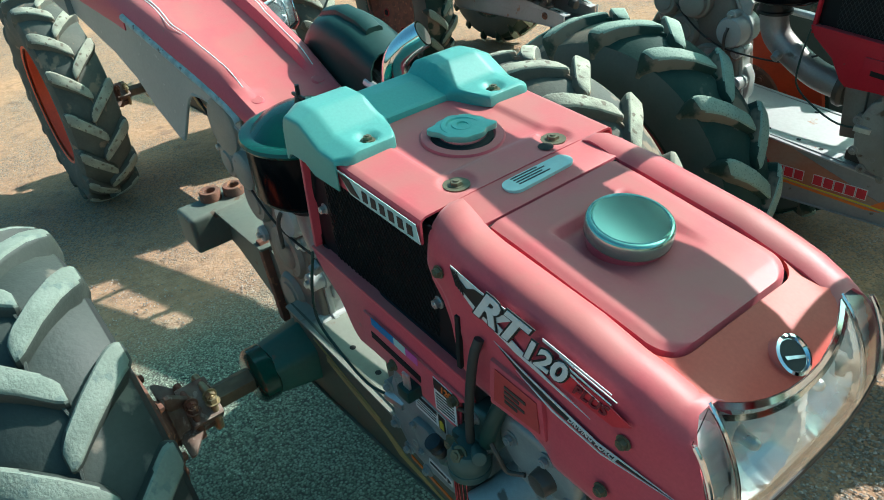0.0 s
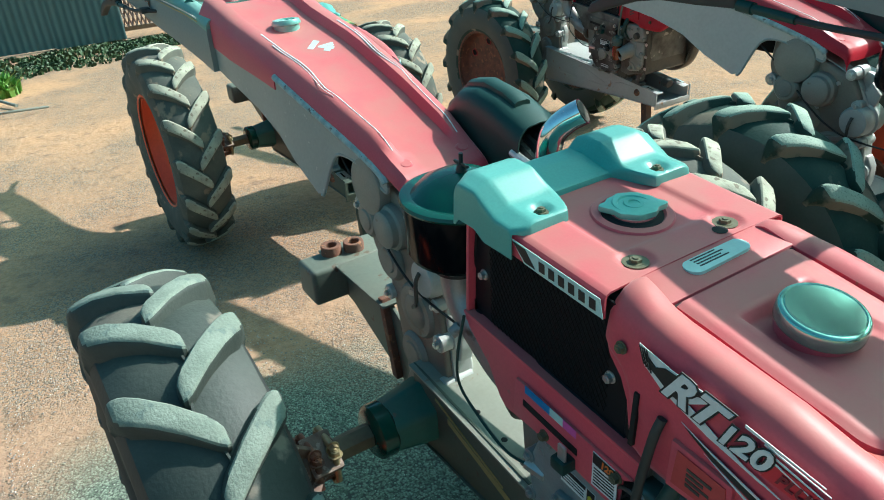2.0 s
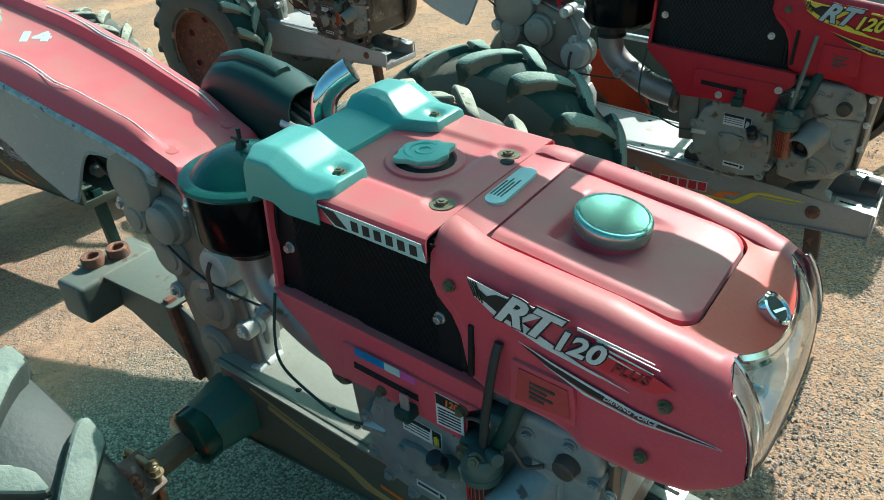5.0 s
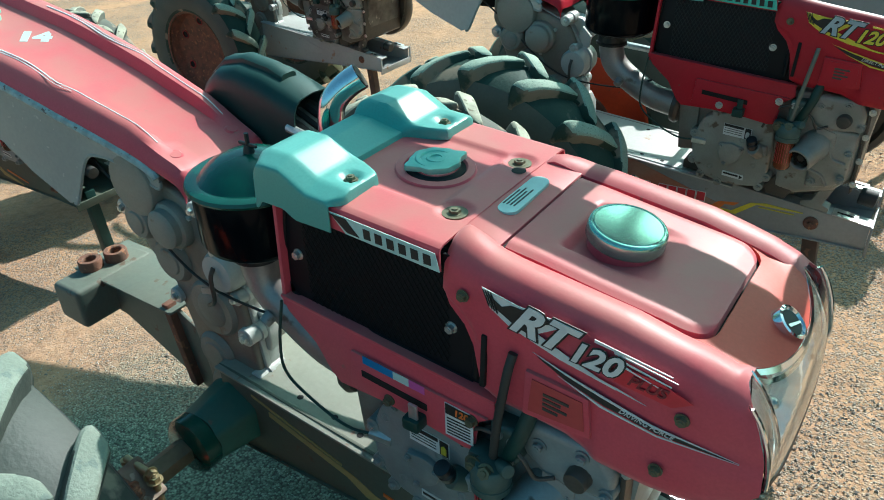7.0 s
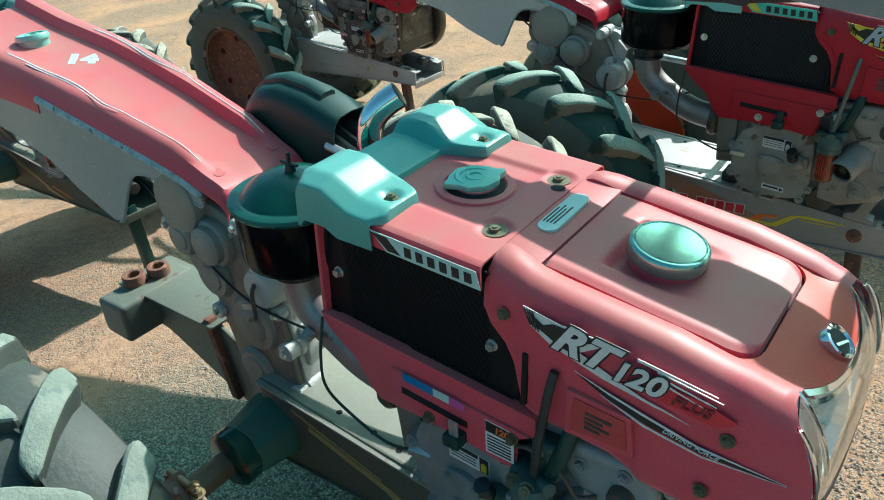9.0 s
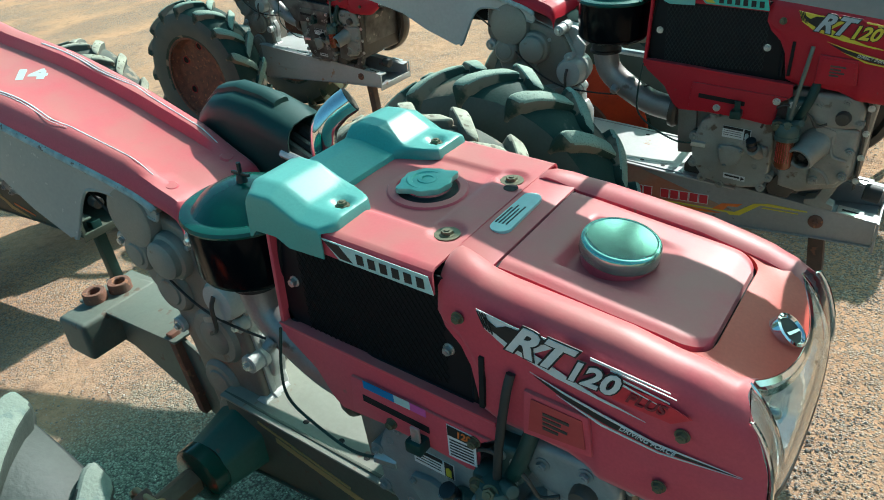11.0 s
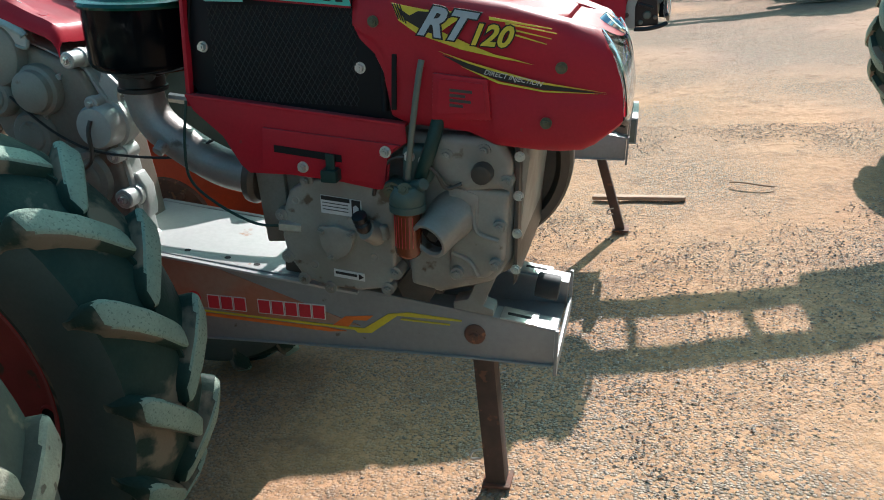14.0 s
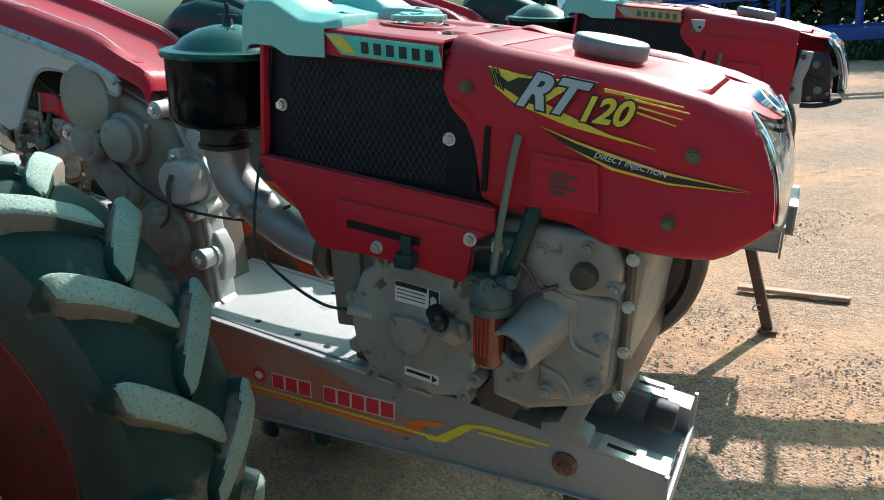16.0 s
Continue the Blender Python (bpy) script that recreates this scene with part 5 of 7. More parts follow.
    # --- muffler, belt guard and exhaust on the far side
    if detail:
        add("exhaust_pipe", tube([(0.160, 0.075, 0.42), (0.158, 0.075, 0.50), (0.158, 0.076, 0.545), (0.164, 0.081, 0.572), (0.180, 0.094, 0.594), (0.198, 0.109, 0.609)], 0.0215, 20), CHROME, "curved chrome exhaust pipe")
        add("exhaust_mouth", lathe([(0, 0), (0.0185, 0), (0, 0.0008)], (0.1984, 0.1093, 0.6094), (0.216, 0.124, 0.624), 20), OIL)
        rows = []
        for x, zt, wd in ((-0.205, 0.440, 0.036), (-0.200, 0.500, 0.044), (-0.185, 0.535, 0.050), (-0.150, 0.562, 0.053), (-0.10, 0.573, 0.054), (-0.04, 0.566, 0.054), (0.020, 0.548, 0.054), (0.048, 0.538, 0.054)):
            low = 0.40 + max(0.0, x + 0.10) * 0.55
            rows.append([(x, 0.152 + y * wd, z) for y, z in ((-1, low), (-1, zt - 0.045), (-0.95, zt - 0.024), (-0.80, zt - 0.009), (-0.55, zt - 0.001), (0, zt + 0.002), (0.55, zt - 0.001), (0.80, zt - 0.009), (0.95, zt - 0.024), (1, zt - 0.045), (1, low))])
        guard = add("belt_guard", loft(rows, thick=0.003), GUARD, "dark plastic belt guard open at its front")
        part("guard_spine", loft([[(x, 0.152 + y, z + h) for y, h in ((-0.019, -0.006), (-0.017, 0.006), (-0.011, 0.010), (0.011, 0.010), (0.017, 0.006), (0.019, -0.006))] for x, z in ((-0.190, 0.532), (-0.150, 0.564), (-0.10, 0.575), (-0.04, 0.568), (-0.005, 0.556))], caps=True), GUARD, guard)
        # black block put in for the shade within the guard
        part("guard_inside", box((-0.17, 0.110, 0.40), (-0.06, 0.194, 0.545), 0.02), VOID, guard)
        add("drive_pulley", lathe([(0, -0.045), (0.050, -0.045), (0.055, -0.040), (0.040, -0.02), (0.055, 0.0), (0.040, 0.02), (0.055, 0.040), (0.050, 0.045), (0, 0.045)], (-0.005, 0.152, 0.450), (-0.005, 1, 0.450), 32), OIL, "dark belt pulley")
        for k in range(3):
            y = 0.125 + 0.024 * k
            add("drive_belt", tube([(0.01, y, 0.50), (0.20, y, 0.42), (0.50, y, 0.30)], 0.008, 6), RUBBER)
        # added rod and post, there to throw bar shadows onto the beam plate
        add("tension_rod", tube([(0.02, 0.135, 0.30), (0.26, 0.150, 0.275), (0.44, 0.155, 0.22)], 0.010, 8), STEEL)
        add("tension_post", tube([(0.33, 0.150, 0.07), (0.345, 0.152, 0.17), (0.36, 0.153, 0.30)], 0.011, 8), STEEL)
        add("belt_bar", tube([(0.03, 0.10, 0.49), (0.30, 0.10, 0.44)], 0.008, 8), STEEL)

    # --- long rear cover
    if cover:
        rear_cover(root, add, cover_red or red, P, plus)
    if arms:
        handles(root, add, P, deep)
    cable = add("clutch_cable", tube([(-0.30, -0.095, 0.46), (-0.20, -0.100, 0.395), (-0.098, -0.102, 0.31), (-0.03, -0.10, 0.268), (0.04, -0.095, 0.25), (0.17, -0.09, 0.252), (0.25, -0.10, 0.29)], 0.0024, 8), RUBBER)
    return root


TEAL_CAP = mat("teal zinc cap", (0.27, 0.56, 0.47), 0.32, metal=0.25, second=(0.22, 0.48, 0.40), scale=40, bump=0.02)


def lamp_top(f):
    """The upper edge of the headlight: under the nose in the middle, along the flank's corner at the sides."""
    y = 0.147 * f
    a = abs(y)
    if a <= 0.105:
        return 0.901 - 0.029 * (a / 0.105) ** 2.2, y, 0.468 + 0.020 * (a / 0.105) ** 2.4
    k = (a - 0.105) / 0.042
    return 0.872 + 0.012 * k, y, 0.488 - 0.014 * k


def lamp(root, P, add, pale=False):
    """The wide headlight round the nose: clear lens, chrome bowl behind it, bright rims at the flanks."""
    def skin(inset, zs=9, ys=31):
        rows = []
        for i in range(zs):
            row = []
            for j in range(ys):
                f = -1 + 2 * j / (ys - 1)
                x0, y, z0 = lamp_top(f)
                v = i / (zs - 1)
                x1, z1 = 0.921 - 0.008 * abs(f) ** 3, 0.354 + 0.024 * abs(f) ** 3
                x = x0 + (x1 - x0) * math.sin(math.pi / 2 * v ** 0.8) + 0.005 * (1 - f * f) * math.sin(math.pi * v)
                row.append((x - inset, y * (1 - inset * 2), z0 + (z1 - z0) * v + inset * (0.5 - v)))
            rows.append(row)
        return rows
    hl = add("headlight", loft(skin(0.0, 12, 41), thick=0.0015), LENS, "wide clear wrap-around headlight")
    hl.visible_shadow = False
    # two deep bowls that face up and ahead, with stepped facets
    rows = []
    for r in skin(0.003, 33, 73):
        row = []
        for x, y, z in r:
            q = ((abs(y) - 0.056) / 0.050) ** 2 + ((z - 0.412) / 0.052) ** 2
            deep = 0.008 + 0.042 * max(0.0, 1 - q) ** 0.6
            step = 0.0022 * abs(math.sin(y * 260)) * (1 if q < 1 else 0.2) + 0.0018 * abs(math.sin(z * 330))
            row.append((x - deep - step, y, z))
        rows.append(row)
    part("reflector", loft(rows), REFLECT, hl, "silvered reflector with two bowls")
    top = skin(0.0, 24, 41)
    for k in (0, 2):
        part("brow_strip", loft([[(x + 0.0012 - 0.002 * k, y, z) for x, y, z in row[6:-6]] for row in top[k:k + 2]], thick=0.001), CHROME, hl, "bright strip under the nose")
    for s in (-1, 1):
        part("bulb", lathe([(0.010, 0.0), (0.010, 0.006), (0.007, 0.012), (0.007, 0.024), (0.004, 0.028), (0, 0.029)], (0.870, s * 0.056, 0.412), (0.95, s * 0.056, 0.412), 18), STEEL, hl)
        ed = [r[0 if s < 0 else -1] for r in skin(-0.001)]
        part("chrome_rim", tube([(x + 0.001, y, z) for x, y, z in ed], 0.0028, 8, 2), CHROME, hl)
        post = [r[5 if s < 0 else -6] for r in skin(0.003, 9, 41)]
        part("lamp_divider", tube([(x, y, z) for x, y, z in post], 0.0030, 8, 2), CHROME, hl)
        part("side_baffle", loft([[(x - 0.004 - d, y * (1 - 0.10 * (d > 0)), z) for d in (0.0, 0.02)] for x, y, z in post], thick=0.001), CHROME, hl)
    if pale:
        # opaque white strip in place of the bright reflection on the lens
        part("lens_corner", loft([[(x + 0.002, y * 1.01, z) for x, y, z in row[:8]] for row in skin(0.0, 14, 41)], thick=0.002), STICKER, hl, "white strip standing for the sky's reflection in the lens")
    part("lower_lip", tube([(x - 0.003, y, z - 0.003) for x, y, z in skin(0.0)[-1]], 0.005, 8, 2), DARK, hl)


def name_plate(add, plus, dull=False):
    """A slanted panel with plain dark strokes."""
    # name plate on the deck's edge: a slanted panel with plain dark strokes
    yk = -0.1615

    def plate(poly, d):
        return prism(poly, yk - d, yk, "xz")
    top = lambda x: 0.5565 - (x - 0.26) * 0.056
    kd = add("name_plate", plate([(0.365, top(0.365) - 0.002), (0.525, top(0.525) - 0.002), (0.531, top(0.531) - 0.026), (0.390, top(0.390) - 0.026)], 0.0008), GOLDD if dull else PALE if plus else MINTD)
    part("name_stripe", plate([(0.368, top(0.37) - 0.004), (0.392, top(0.392) - 0.004), (0.412, top(0.41) - 0.023), (0.393, top(0.39) - 0.023)], 0.0016), INK if plus else GREY if dull else YELLOW, kd)
    for i in range(6):
        x = 0.419 + i * 0.0178
        for d0, d1 in ((0.0076, 0.0216),):
            part("name_block", plate([(x, top(x) - d0), (x + 0.0104, top(x) - d0 - 0.0006), (x + 0.0112, top(x) - d1), (x + 0.0008, top(x) - d1)], 0.0016), BELL if dull else INK, kd)


def flank_graphics(add, plus):
    """Stickers on the flank and deck. Trade marks become plain shapes."""
    ink, edge = (INK, STICKER) if plus else (INK, YELLOW)
    g = add("flank_decal", decal([(0.592, 0.522), (0.602, 0.499), (0.628, 0.482), (0.690, 0.463), (0.756, 0.451), (0.702, 0.470), (0.662, 0.486), (0.700, 0.512), (0.640, 0.514)]), edge)
    part("swoosh", decal([(0.600, 0.517), (0.612, 0.500), (0.638, 0.486), (0.662, 0.480), (0.648, 0.494), (0.690, 0.510), (0.630, 0.512), (0.618, 0.506)], 0.0016), INK, g)
    for k in range(4):
        x = 0.593 + k * 0.0035
        part("speed_line", decal([(x, 0.5215), (x + 0.0016, 0.5212), (x + 0.0105, 0.5015 - k * 0.002), (x + 0.0088, 0.5015 - k * 0.002)], 0.0024), INK, g)
    tail = add("flank_line", decal([(0.728, 0.507), (0.812, 0.494), (0.812, 0.4928), (0.728, 0.503)]), edge)
    for k in range(3):
        z = 0.500 - 0.007 * k
        part("flank_line", decal([(0.750 + 0.006 * k, z), (0.818 - 0.006 * k, z - 0.012), (0.818 - 0.006 * k, z - 0.0130), (0.750 + 0.006 * k, z - 0.0024)]), edge, tail)
    part("lower_line", decal([(0.690, 0.4665), (0.760, 0.4535), (0.790, 0.446), (0.758, 0.4515), (0.690, 0.4635)], 0.0008), edge, tail)

    # slanted letters with a dark outline, then the number
    m1 = STICKER if plus else mat("silver blue ink", (0.42, 0.52, 0.58), 0.35, bump=0.0)
    def lay(text, x, z, size, slope, off, shear=0.25, spacing=1.0, bold=0.0):
        b = letters(text, size, 0.0005, shear, spacing, bold)
        bmesh.ops.transform(b, matrix=Matrix.Rotation(math.atan(-slope), 4, "Y"), verts=b.verts)
        for v in b.verts:
            px, pz = v.co.x + x, v.co.z + z
            v.co = Vector(on_flank(px, pz, off - v.co.y))
        return b
    w1 = add("model_letter", lay("RT", 0.6280, 0.4835, 0.054, -0.13, 0.0034, 0.45, 1.02, 0.0018), m1)
    part("letter_outline", lay("RT", 0.6280, 0.4835, 0.054, -0.13, 0.0026, 0.45, 1.02, 0.0040), INK, w1)
    part("number_outline", lay("120", 0.6985, 0.4715, 0.0385, -0.05, 0.0030, 0.35, 1.0, 0.0030), INK, w1)
    num = add("model_number", lay("120", 0.6985, 0.4715, 0.0385, -0.05, 0.0038, 0.35, 1.0, 0.0012), STICKER if plus else YELLOW)
    if plus:
        add("plus_word", lay("PLUS", 0.767, 0.4665, 0.018, -0.06, 0.0022, 0.35, 1.05, 0.0006), mat("dark red ink", (0.20, 0.02, 0.03), 0.45, bump=0.0))
        add("decal_shadow", decal([(0.752, 0.462), (0.815, 0.455), (0.835, 0.468), (0.80, 0.482), (0.765, 0.484)], 0.0003), REDD)
    st = add("lower_swoosh", decal([(0.663, 0.455), (0.700, 0.437), (0.745, 0.4235), (0.805, 0.4135), (0.882, 0.4105), (0.800, 0.4215), (0.740, 0.4350)]), INK)
    part("swoosh_edge", decal([(0.658, 0.460), (0.700, 0.4475), (0.745, 0.4365), (0.800, 0.4240), (0.888, 0.4115), (0.800, 0.4212), (0.740, 0.4345), (0.700, 0.4450)], 0.0016), edge, st)
    part("swoosh_edge", decal([(0.690, 0.4405), (0.745, 0.4220), (0.805, 0.4125), (0.888, 0.4100), (0.805, 0.4105), (0.742, 0.4195)], 0.0016), edge, st)
    part("slogan", lay("DRIVING FORCE" if plus else "DIRECT INJECTION", 0.762 if plus else 0.722, 0.4240 if plus else 0.4315, 0.0082 if plus else 0.0094, -0.17, 0.0024, 0.3), STICKER, st)
    pad = add("engraved_plate", decal([(0.660, 0.423), (0.722, 0.418), (0.727, 0.378), (0.656, 0.374)], 0.0040), mat("faded label red", (0.46, 0.06, 0.06), 0.45) if plus else RED)
    part("engraving", bars(0.675, 0.410, 4, 0.032, 0.004, 0.007, -0.06, (1.0, 0.7, 0.95, 0.6), 0.0052), OIL, pad)
    name_plate(add, plus)
    # warranty sticker on the deck
    if plus:
        pill = [(0.546 + 0.014 * math.cos(a), 0.045 + 0.014 * math.sin(a)) for a in [math.pi * k / 8 for k in range(9)]] + [(0.548 + 0.014 * math.cos(a), -0.035 + 0.014 * math.sin(a)) for a in [math.pi + math.pi * k / 8 for k in range(9)]]
        pl = add("warranty_sticker", prism(pill, 0.5415, 0.5465, "xy"), PALE, "pale rounded sticker")
        for k in range(4):
            part("sticker_line", box((0.536 + k * 0.005, -0.030, 0.5464), (0.538 + k * 0.005, 0.012 + 0.008 * (k % 2), 0.5470)), INK, pl)
    # small labels on the lower panel and timing cover
    if plus:
        b1 = add("blue_label", prism([(0.400, 0.3370), (0.452, 0.3335), (0.452, 0.3205), (0.400, 0.3240)], -0.1688, -0.168), BLUED)
        part("pale_label", prism([(0.452, 0.3335), (0.478, 0.3318), (0.478, 0.3188), (0.452, 0.3205)], -0.1688, -0.168), PALE, b1)
        part("pink_label", prism([(0.478, 0.3318), (0.503, 0.3300), (0.503, 0.3170), (0.478, 0.3188)], -0.1688, -0.168), PINKD, b1)
        nl = add("engine_plate", prism([(0.535, 0.322), (0.578, 0.319), (0.578, 0.266), (0.535, 0.266)], -0.1690, -0.168), STICKER)
        part("plate_band", prism([(0.536, 0.321), (0.577, 0.318), (0.577, 0.302), (0.536, 0.304)], -0.1696, -0.1688), INK, nl)
        b = letters("120", 0.015, 0.0004, 0.1, 1.0, 0.0005)
        bmesh.ops.transform(b, matrix=Matrix.Translation((0.549, -0.1698, 0.3065)), verts=b.verts)
        part("plate_number", b, ORANGED, nl)
        for k in range(6):
            part("plate_line", box((0.538, -0.1694, 0.298 - k * 0.0052), (0.574, -0.1688, 0.2958 - k * 0.0052)), INK, nl)
    lb = add("oil_label", prism([(0.459, 0.2290), (0.527, 0.2240), (0.527, 0.1950), (0.459, 0.1990)], -0.1512, -0.150), STICKER)
    part("label_head", prism([(0.460, 0.2283), (0.508, 0.2250), (0.508, 0.2185), (0.460, 0.2215)], -0.1518, -0.151), INK, lb)
    part("label_pictogram", prism([(0.5110, 0.2245), (0.5255, 0.2232), (0.5255, 0.1962), (0.5110, 0.1970)], -0.1516, -0.151), INK, lb)
    part("label_bottle", prism([(0.5135, 0.2130), (0.5180, 0.2160), (0.5225, 0.2120), (0.5225, 0.1985), (0.5135, 0.1990)], -0.1522, -0.1514), YELLOW if plus else STICKER, lb)
    for k in range(3):
        part("label_line", prism([(0.462, 0.2175 - k * 0.0055), (0.505, 0.2145 - k * 0.0055), (0.505, 0.2133 - k * 0.0055), (0.462, 0.2163 - k * 0.0055)], -0.1518, -0.151), INK, lb)
    l2 = add("lower_label", prism([(0.474, 0.1020), (0.527, 0.0980), (0.527, 0.0845), (0.474, 0.0885)], -0.1515, -0.150), STICKER)
    part("label_line", prism([(0.477, 0.0985), (0.514, 0.0957), (0.514, 0.0912), (0.477, 0.0940)], -0.1521, -0.151), INK, l2)
    part("label_arrow", prism([(0.517, 0.0975), (0.5255, 0.0915), (0.517, 0.0865)], -0.1521, -0.151), INK, l2)


def beam_graphics(root, kind):
    """Stripes on the frame beam; the maker's name becomes plain red strokes."""
    def put(name, poly, material, d=0.0010, parent=None):
        return part(name, prism(poly, -0.1122 - d, -0.1118), material, parent or root, "", None if parent else BODY)
    if kind == "bright":
        put("orange_band", [(0.02, 0.080), (0.20, 0.068), (0.50, -0.022), (0.30, -0.030), (0.02, -0.012)], mat("faded orange film", (0.42, 0.13, 0.06), 0.45, second=(0.33, 0.24, 0.18), amount=0.9, scale=6, bump=0.0))
        ys = put("yellow_stripe", [(0.10, -0.034), (0.45, -0.031), (0.489, -0.031), (0.494, -0.036), (0.520, -0.033), (0.568, 0.007), (0.680, 0.0105), (0.680, 0.0130), (0.588, 0.0155), (0.552, 0.0085), (0.507, -0.026), (0.45, -0.027), (0.10, -0.031)], YELLOW, 0.0016)
        put("stripe_line", [(0.572, -0.0005), (0.660, 0.0005), (0.660, 0.0030), (0.576, 0.0025)], YELLOW, 0.0016, ys)
        put("orange_line", [(0.10, -0.041), (0.44, -0.041), (0.474, -0.036), (0.440, -0.034), (0.10, -0.036)], ORANGED, 0.0013)
        put("orange_arrow", [(0.446, -0.029), (0.472, -0.007), (0.524, 0.001), (0.512, -0.010), (0.488, -0.012), (0.476, -0.028)], ORANGED, 0.0013)
        rd = put("round_mark", [(0.179 + 0.0135 * math.cos(k * math.pi / 8), -0.006 + 0.0135 * math.sin(k * math.pi / 8)) for k in range(16)], REDD, 0.002)
        put("mark_centre", [(0.179 + 0.008 * math.cos(k * math.pi / 5), -0.007 + 0.007 * math.sin(k * math.pi / 5)) for k in range(10)], STICKER, 0.0026, rd)
        first, x = None, 0.207
        for k in range(8):
            if k == 3:
                x += 0.022
            top = 0.002 + (x - 0.207) * 0.028
            for e, mt, d in ((0.0018, STICKER, 0.0014), (0.0, REDD, 0.0022)):
                o = put("name_block", [(x - e, top + e), (x + 0.0215 + e, top + 0.0006 + e), (x + 0.0215 + e, top - 0.0244 - e), (x - e, top - 0.025 - e)], mt, d, first)
                first = first or o
            x += 0.0262
    else:
        gs = put("gold_stripe", [(0.10, 0.030), (0.30, -0.020), (0.34, -0.040), (0.45, -0.060), (0.46, -0.068), (0.32, -0.056), (0.28, -0.030), (0.10, 0.018)], GOLDD)
        put("stripe_line", [(0.06, 0.052), (0.27, -0.004), (0.27, -0.008), (0.06, 0.047)], GOLDD, 0.0016, gs)
        put("stripe_line", [(0.36, -0.020), (0.50, -0.040), (0.50, -0.046), (0.36, -0.027)], ORANGED, 0.0016, gs)


ARMTOP = mat("pale green arm paint", (0.20, 0.36, 0.30), 0.4, second=(0.24, 0.38, 0.33), scale=5, bump=0.02)
COVER_TOP = [(-0.94, 0.652), (-0.87, 0.642), (-0.74, 0.617), (-0.55, 0.594), (-0.45, 0.577), (-0.30, 0.545), (-0.15, 0.507), (-0.10, 0.491), (-0.066, 0.479), (-0.045, 0.471), (-0.034, 0.464), (-0.027, 0.452), (-0.024, 0.436)]
COVER_WIDE = [(-0.94, 0.143), (-0.87, 0.140), (-0.55, 0.132), (-0.45, 0.128), (-0.30, 0.118), (-0.15, 0.105), (-0.066, 0.098), (0.045, 0.090)]


def rear_cover(root, add, red, P, plus):
    """The long cover over the gears: red pressed top with two ridges, grey side panels with an arch."""
    rows = []
    for x in (-0.905, -0.87, -0.82, -0.74, -0.65, -0.55, -0.492, -0.488, -0.38, -0.30, -0.22, -0.15, -0.12, -0.10, -0.082, -0.066, -0.055, -0.045, -0.038, -0.034, -0.030, -0.027, -0.024):
        z, w = ease(x, COVER_TOP), ease(x, COVER_WIDE)
        drop = 0.084 - (x + 0.905) * 0.075 if x <= -0.492 else 0.024
        r = 0.017 * min(1.0, max(0.0, (-0.075 - x) / 0.06))
        half = [(-1.0, -drop), (-1.0, -0.020), (-0.94, -0.006), (-0.86, 0.002 + r * 0.5), (-0.74, r), (-0.62, r * 0.9), (-0.54, -0.002 - r * 0.2), (-0.3, -0.003 - r * 0.3)]
        pts = half + [(0.0, -0.003 - r * 0.3)] + [(-f, d) for f, d in reversed(half)]
        rows.append([(x, w * f, z + d) for f, d in pts])
    cv = add("rear_cover", loft(rows, thick=0.003), red, "pressed red cover with two ridges")
    for s in (-1, 1):
        part("cover_bolt", lathe([(0, 0.003), (0.010, 0.003), (0.0135, 0.0), (0.0135, -0.004), (0, -0.004)], (-0.072, s * 0.062, 0.4790), (-0.056, s * 0.062, 0.523), 20), red, cv)
    panel = [(-0.74, 0.585), (-0.492, 0.530), (-0.488, 0.562), (-0.40, 0.542), (-0.30, 0.519), (-0.15, 0.483), (-0.095, 0.463), (-0.084, 0.455), (-0.080, 0.442), (-0.086, 0.428), (-0.114, 0.436),
             (-0.19, 0.459), (-0.228, 0.462), (-0.248, 0.454), (-0.264, 0.430), (-0.290, 0.364), (-0.312, 0.356), (-0.41, 0.394), (-0.49, 0.435), (-0.60, 0.464), (-0.83, 0.498), (-0.90, 0.506), (-0.90, 0.585)]
    for s in (-1, 1):
        b = prism(panel, -0.0015, 0.0015)
        for v in b.verts:
            v.co.y += s * (ease(v.co.x, COVER_WIDE) - 0.004 + 0.15 * max(0.0, 0.50 - v.co.z) * (1 if v.co.x < -0.2 else 0.2))
        sp = add("side_panel", b, GREY if plus else PALEPANEL, "grey sheet side panel, paint chipped along its edge")
        edge = [(-0.300, 0.358), (-0.290, 0.364), (-0.264, 0.430), (-0.248, 0.454), (-0.228, 0.462), (-0.19, 0.459), (-0.114, 0.436), (-0.086, 0.428), (-0.080, 0.442)]
        part("rolled_edge", tube([(x, s * (ease(x, COVER_WIDE) - 0.004 + 0.15 * max(0.0, 0.50 - z) * (1 if x < -0.2 else 0.2)), z) for x, z in edge], 0.0035, 8, 3), GREY, sp)
        part("panel_edge", tube([(x, s * (ease(x, COVER_WIDE) - 0.001), z) for x, z in ((-0.485, 0.560), (-0.30, 0.518), (-0.15, 0.479), (-0.095, 0.458), (-0.084, 0.448))], 0.0075, 8, 3), mat("chipped pale blue edge", (0.40, 0.49, 0.48), 0.5, second=(0.28, 0.34, 0.33), amount=1.0, scale=60, spots=(0.13, 0.10, 0.08), spot_level=0.62, spot_scale=90) if s < 0 else GREY, sp)
    # added black block that gives the arch its dark shade
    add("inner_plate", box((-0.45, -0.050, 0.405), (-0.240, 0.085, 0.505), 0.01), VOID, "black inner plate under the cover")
    # stripes along the ridges
    for s in (-1, 1):
        line = []
        for k in range(15):
            x = -0.62 + 0.52 * k / 14
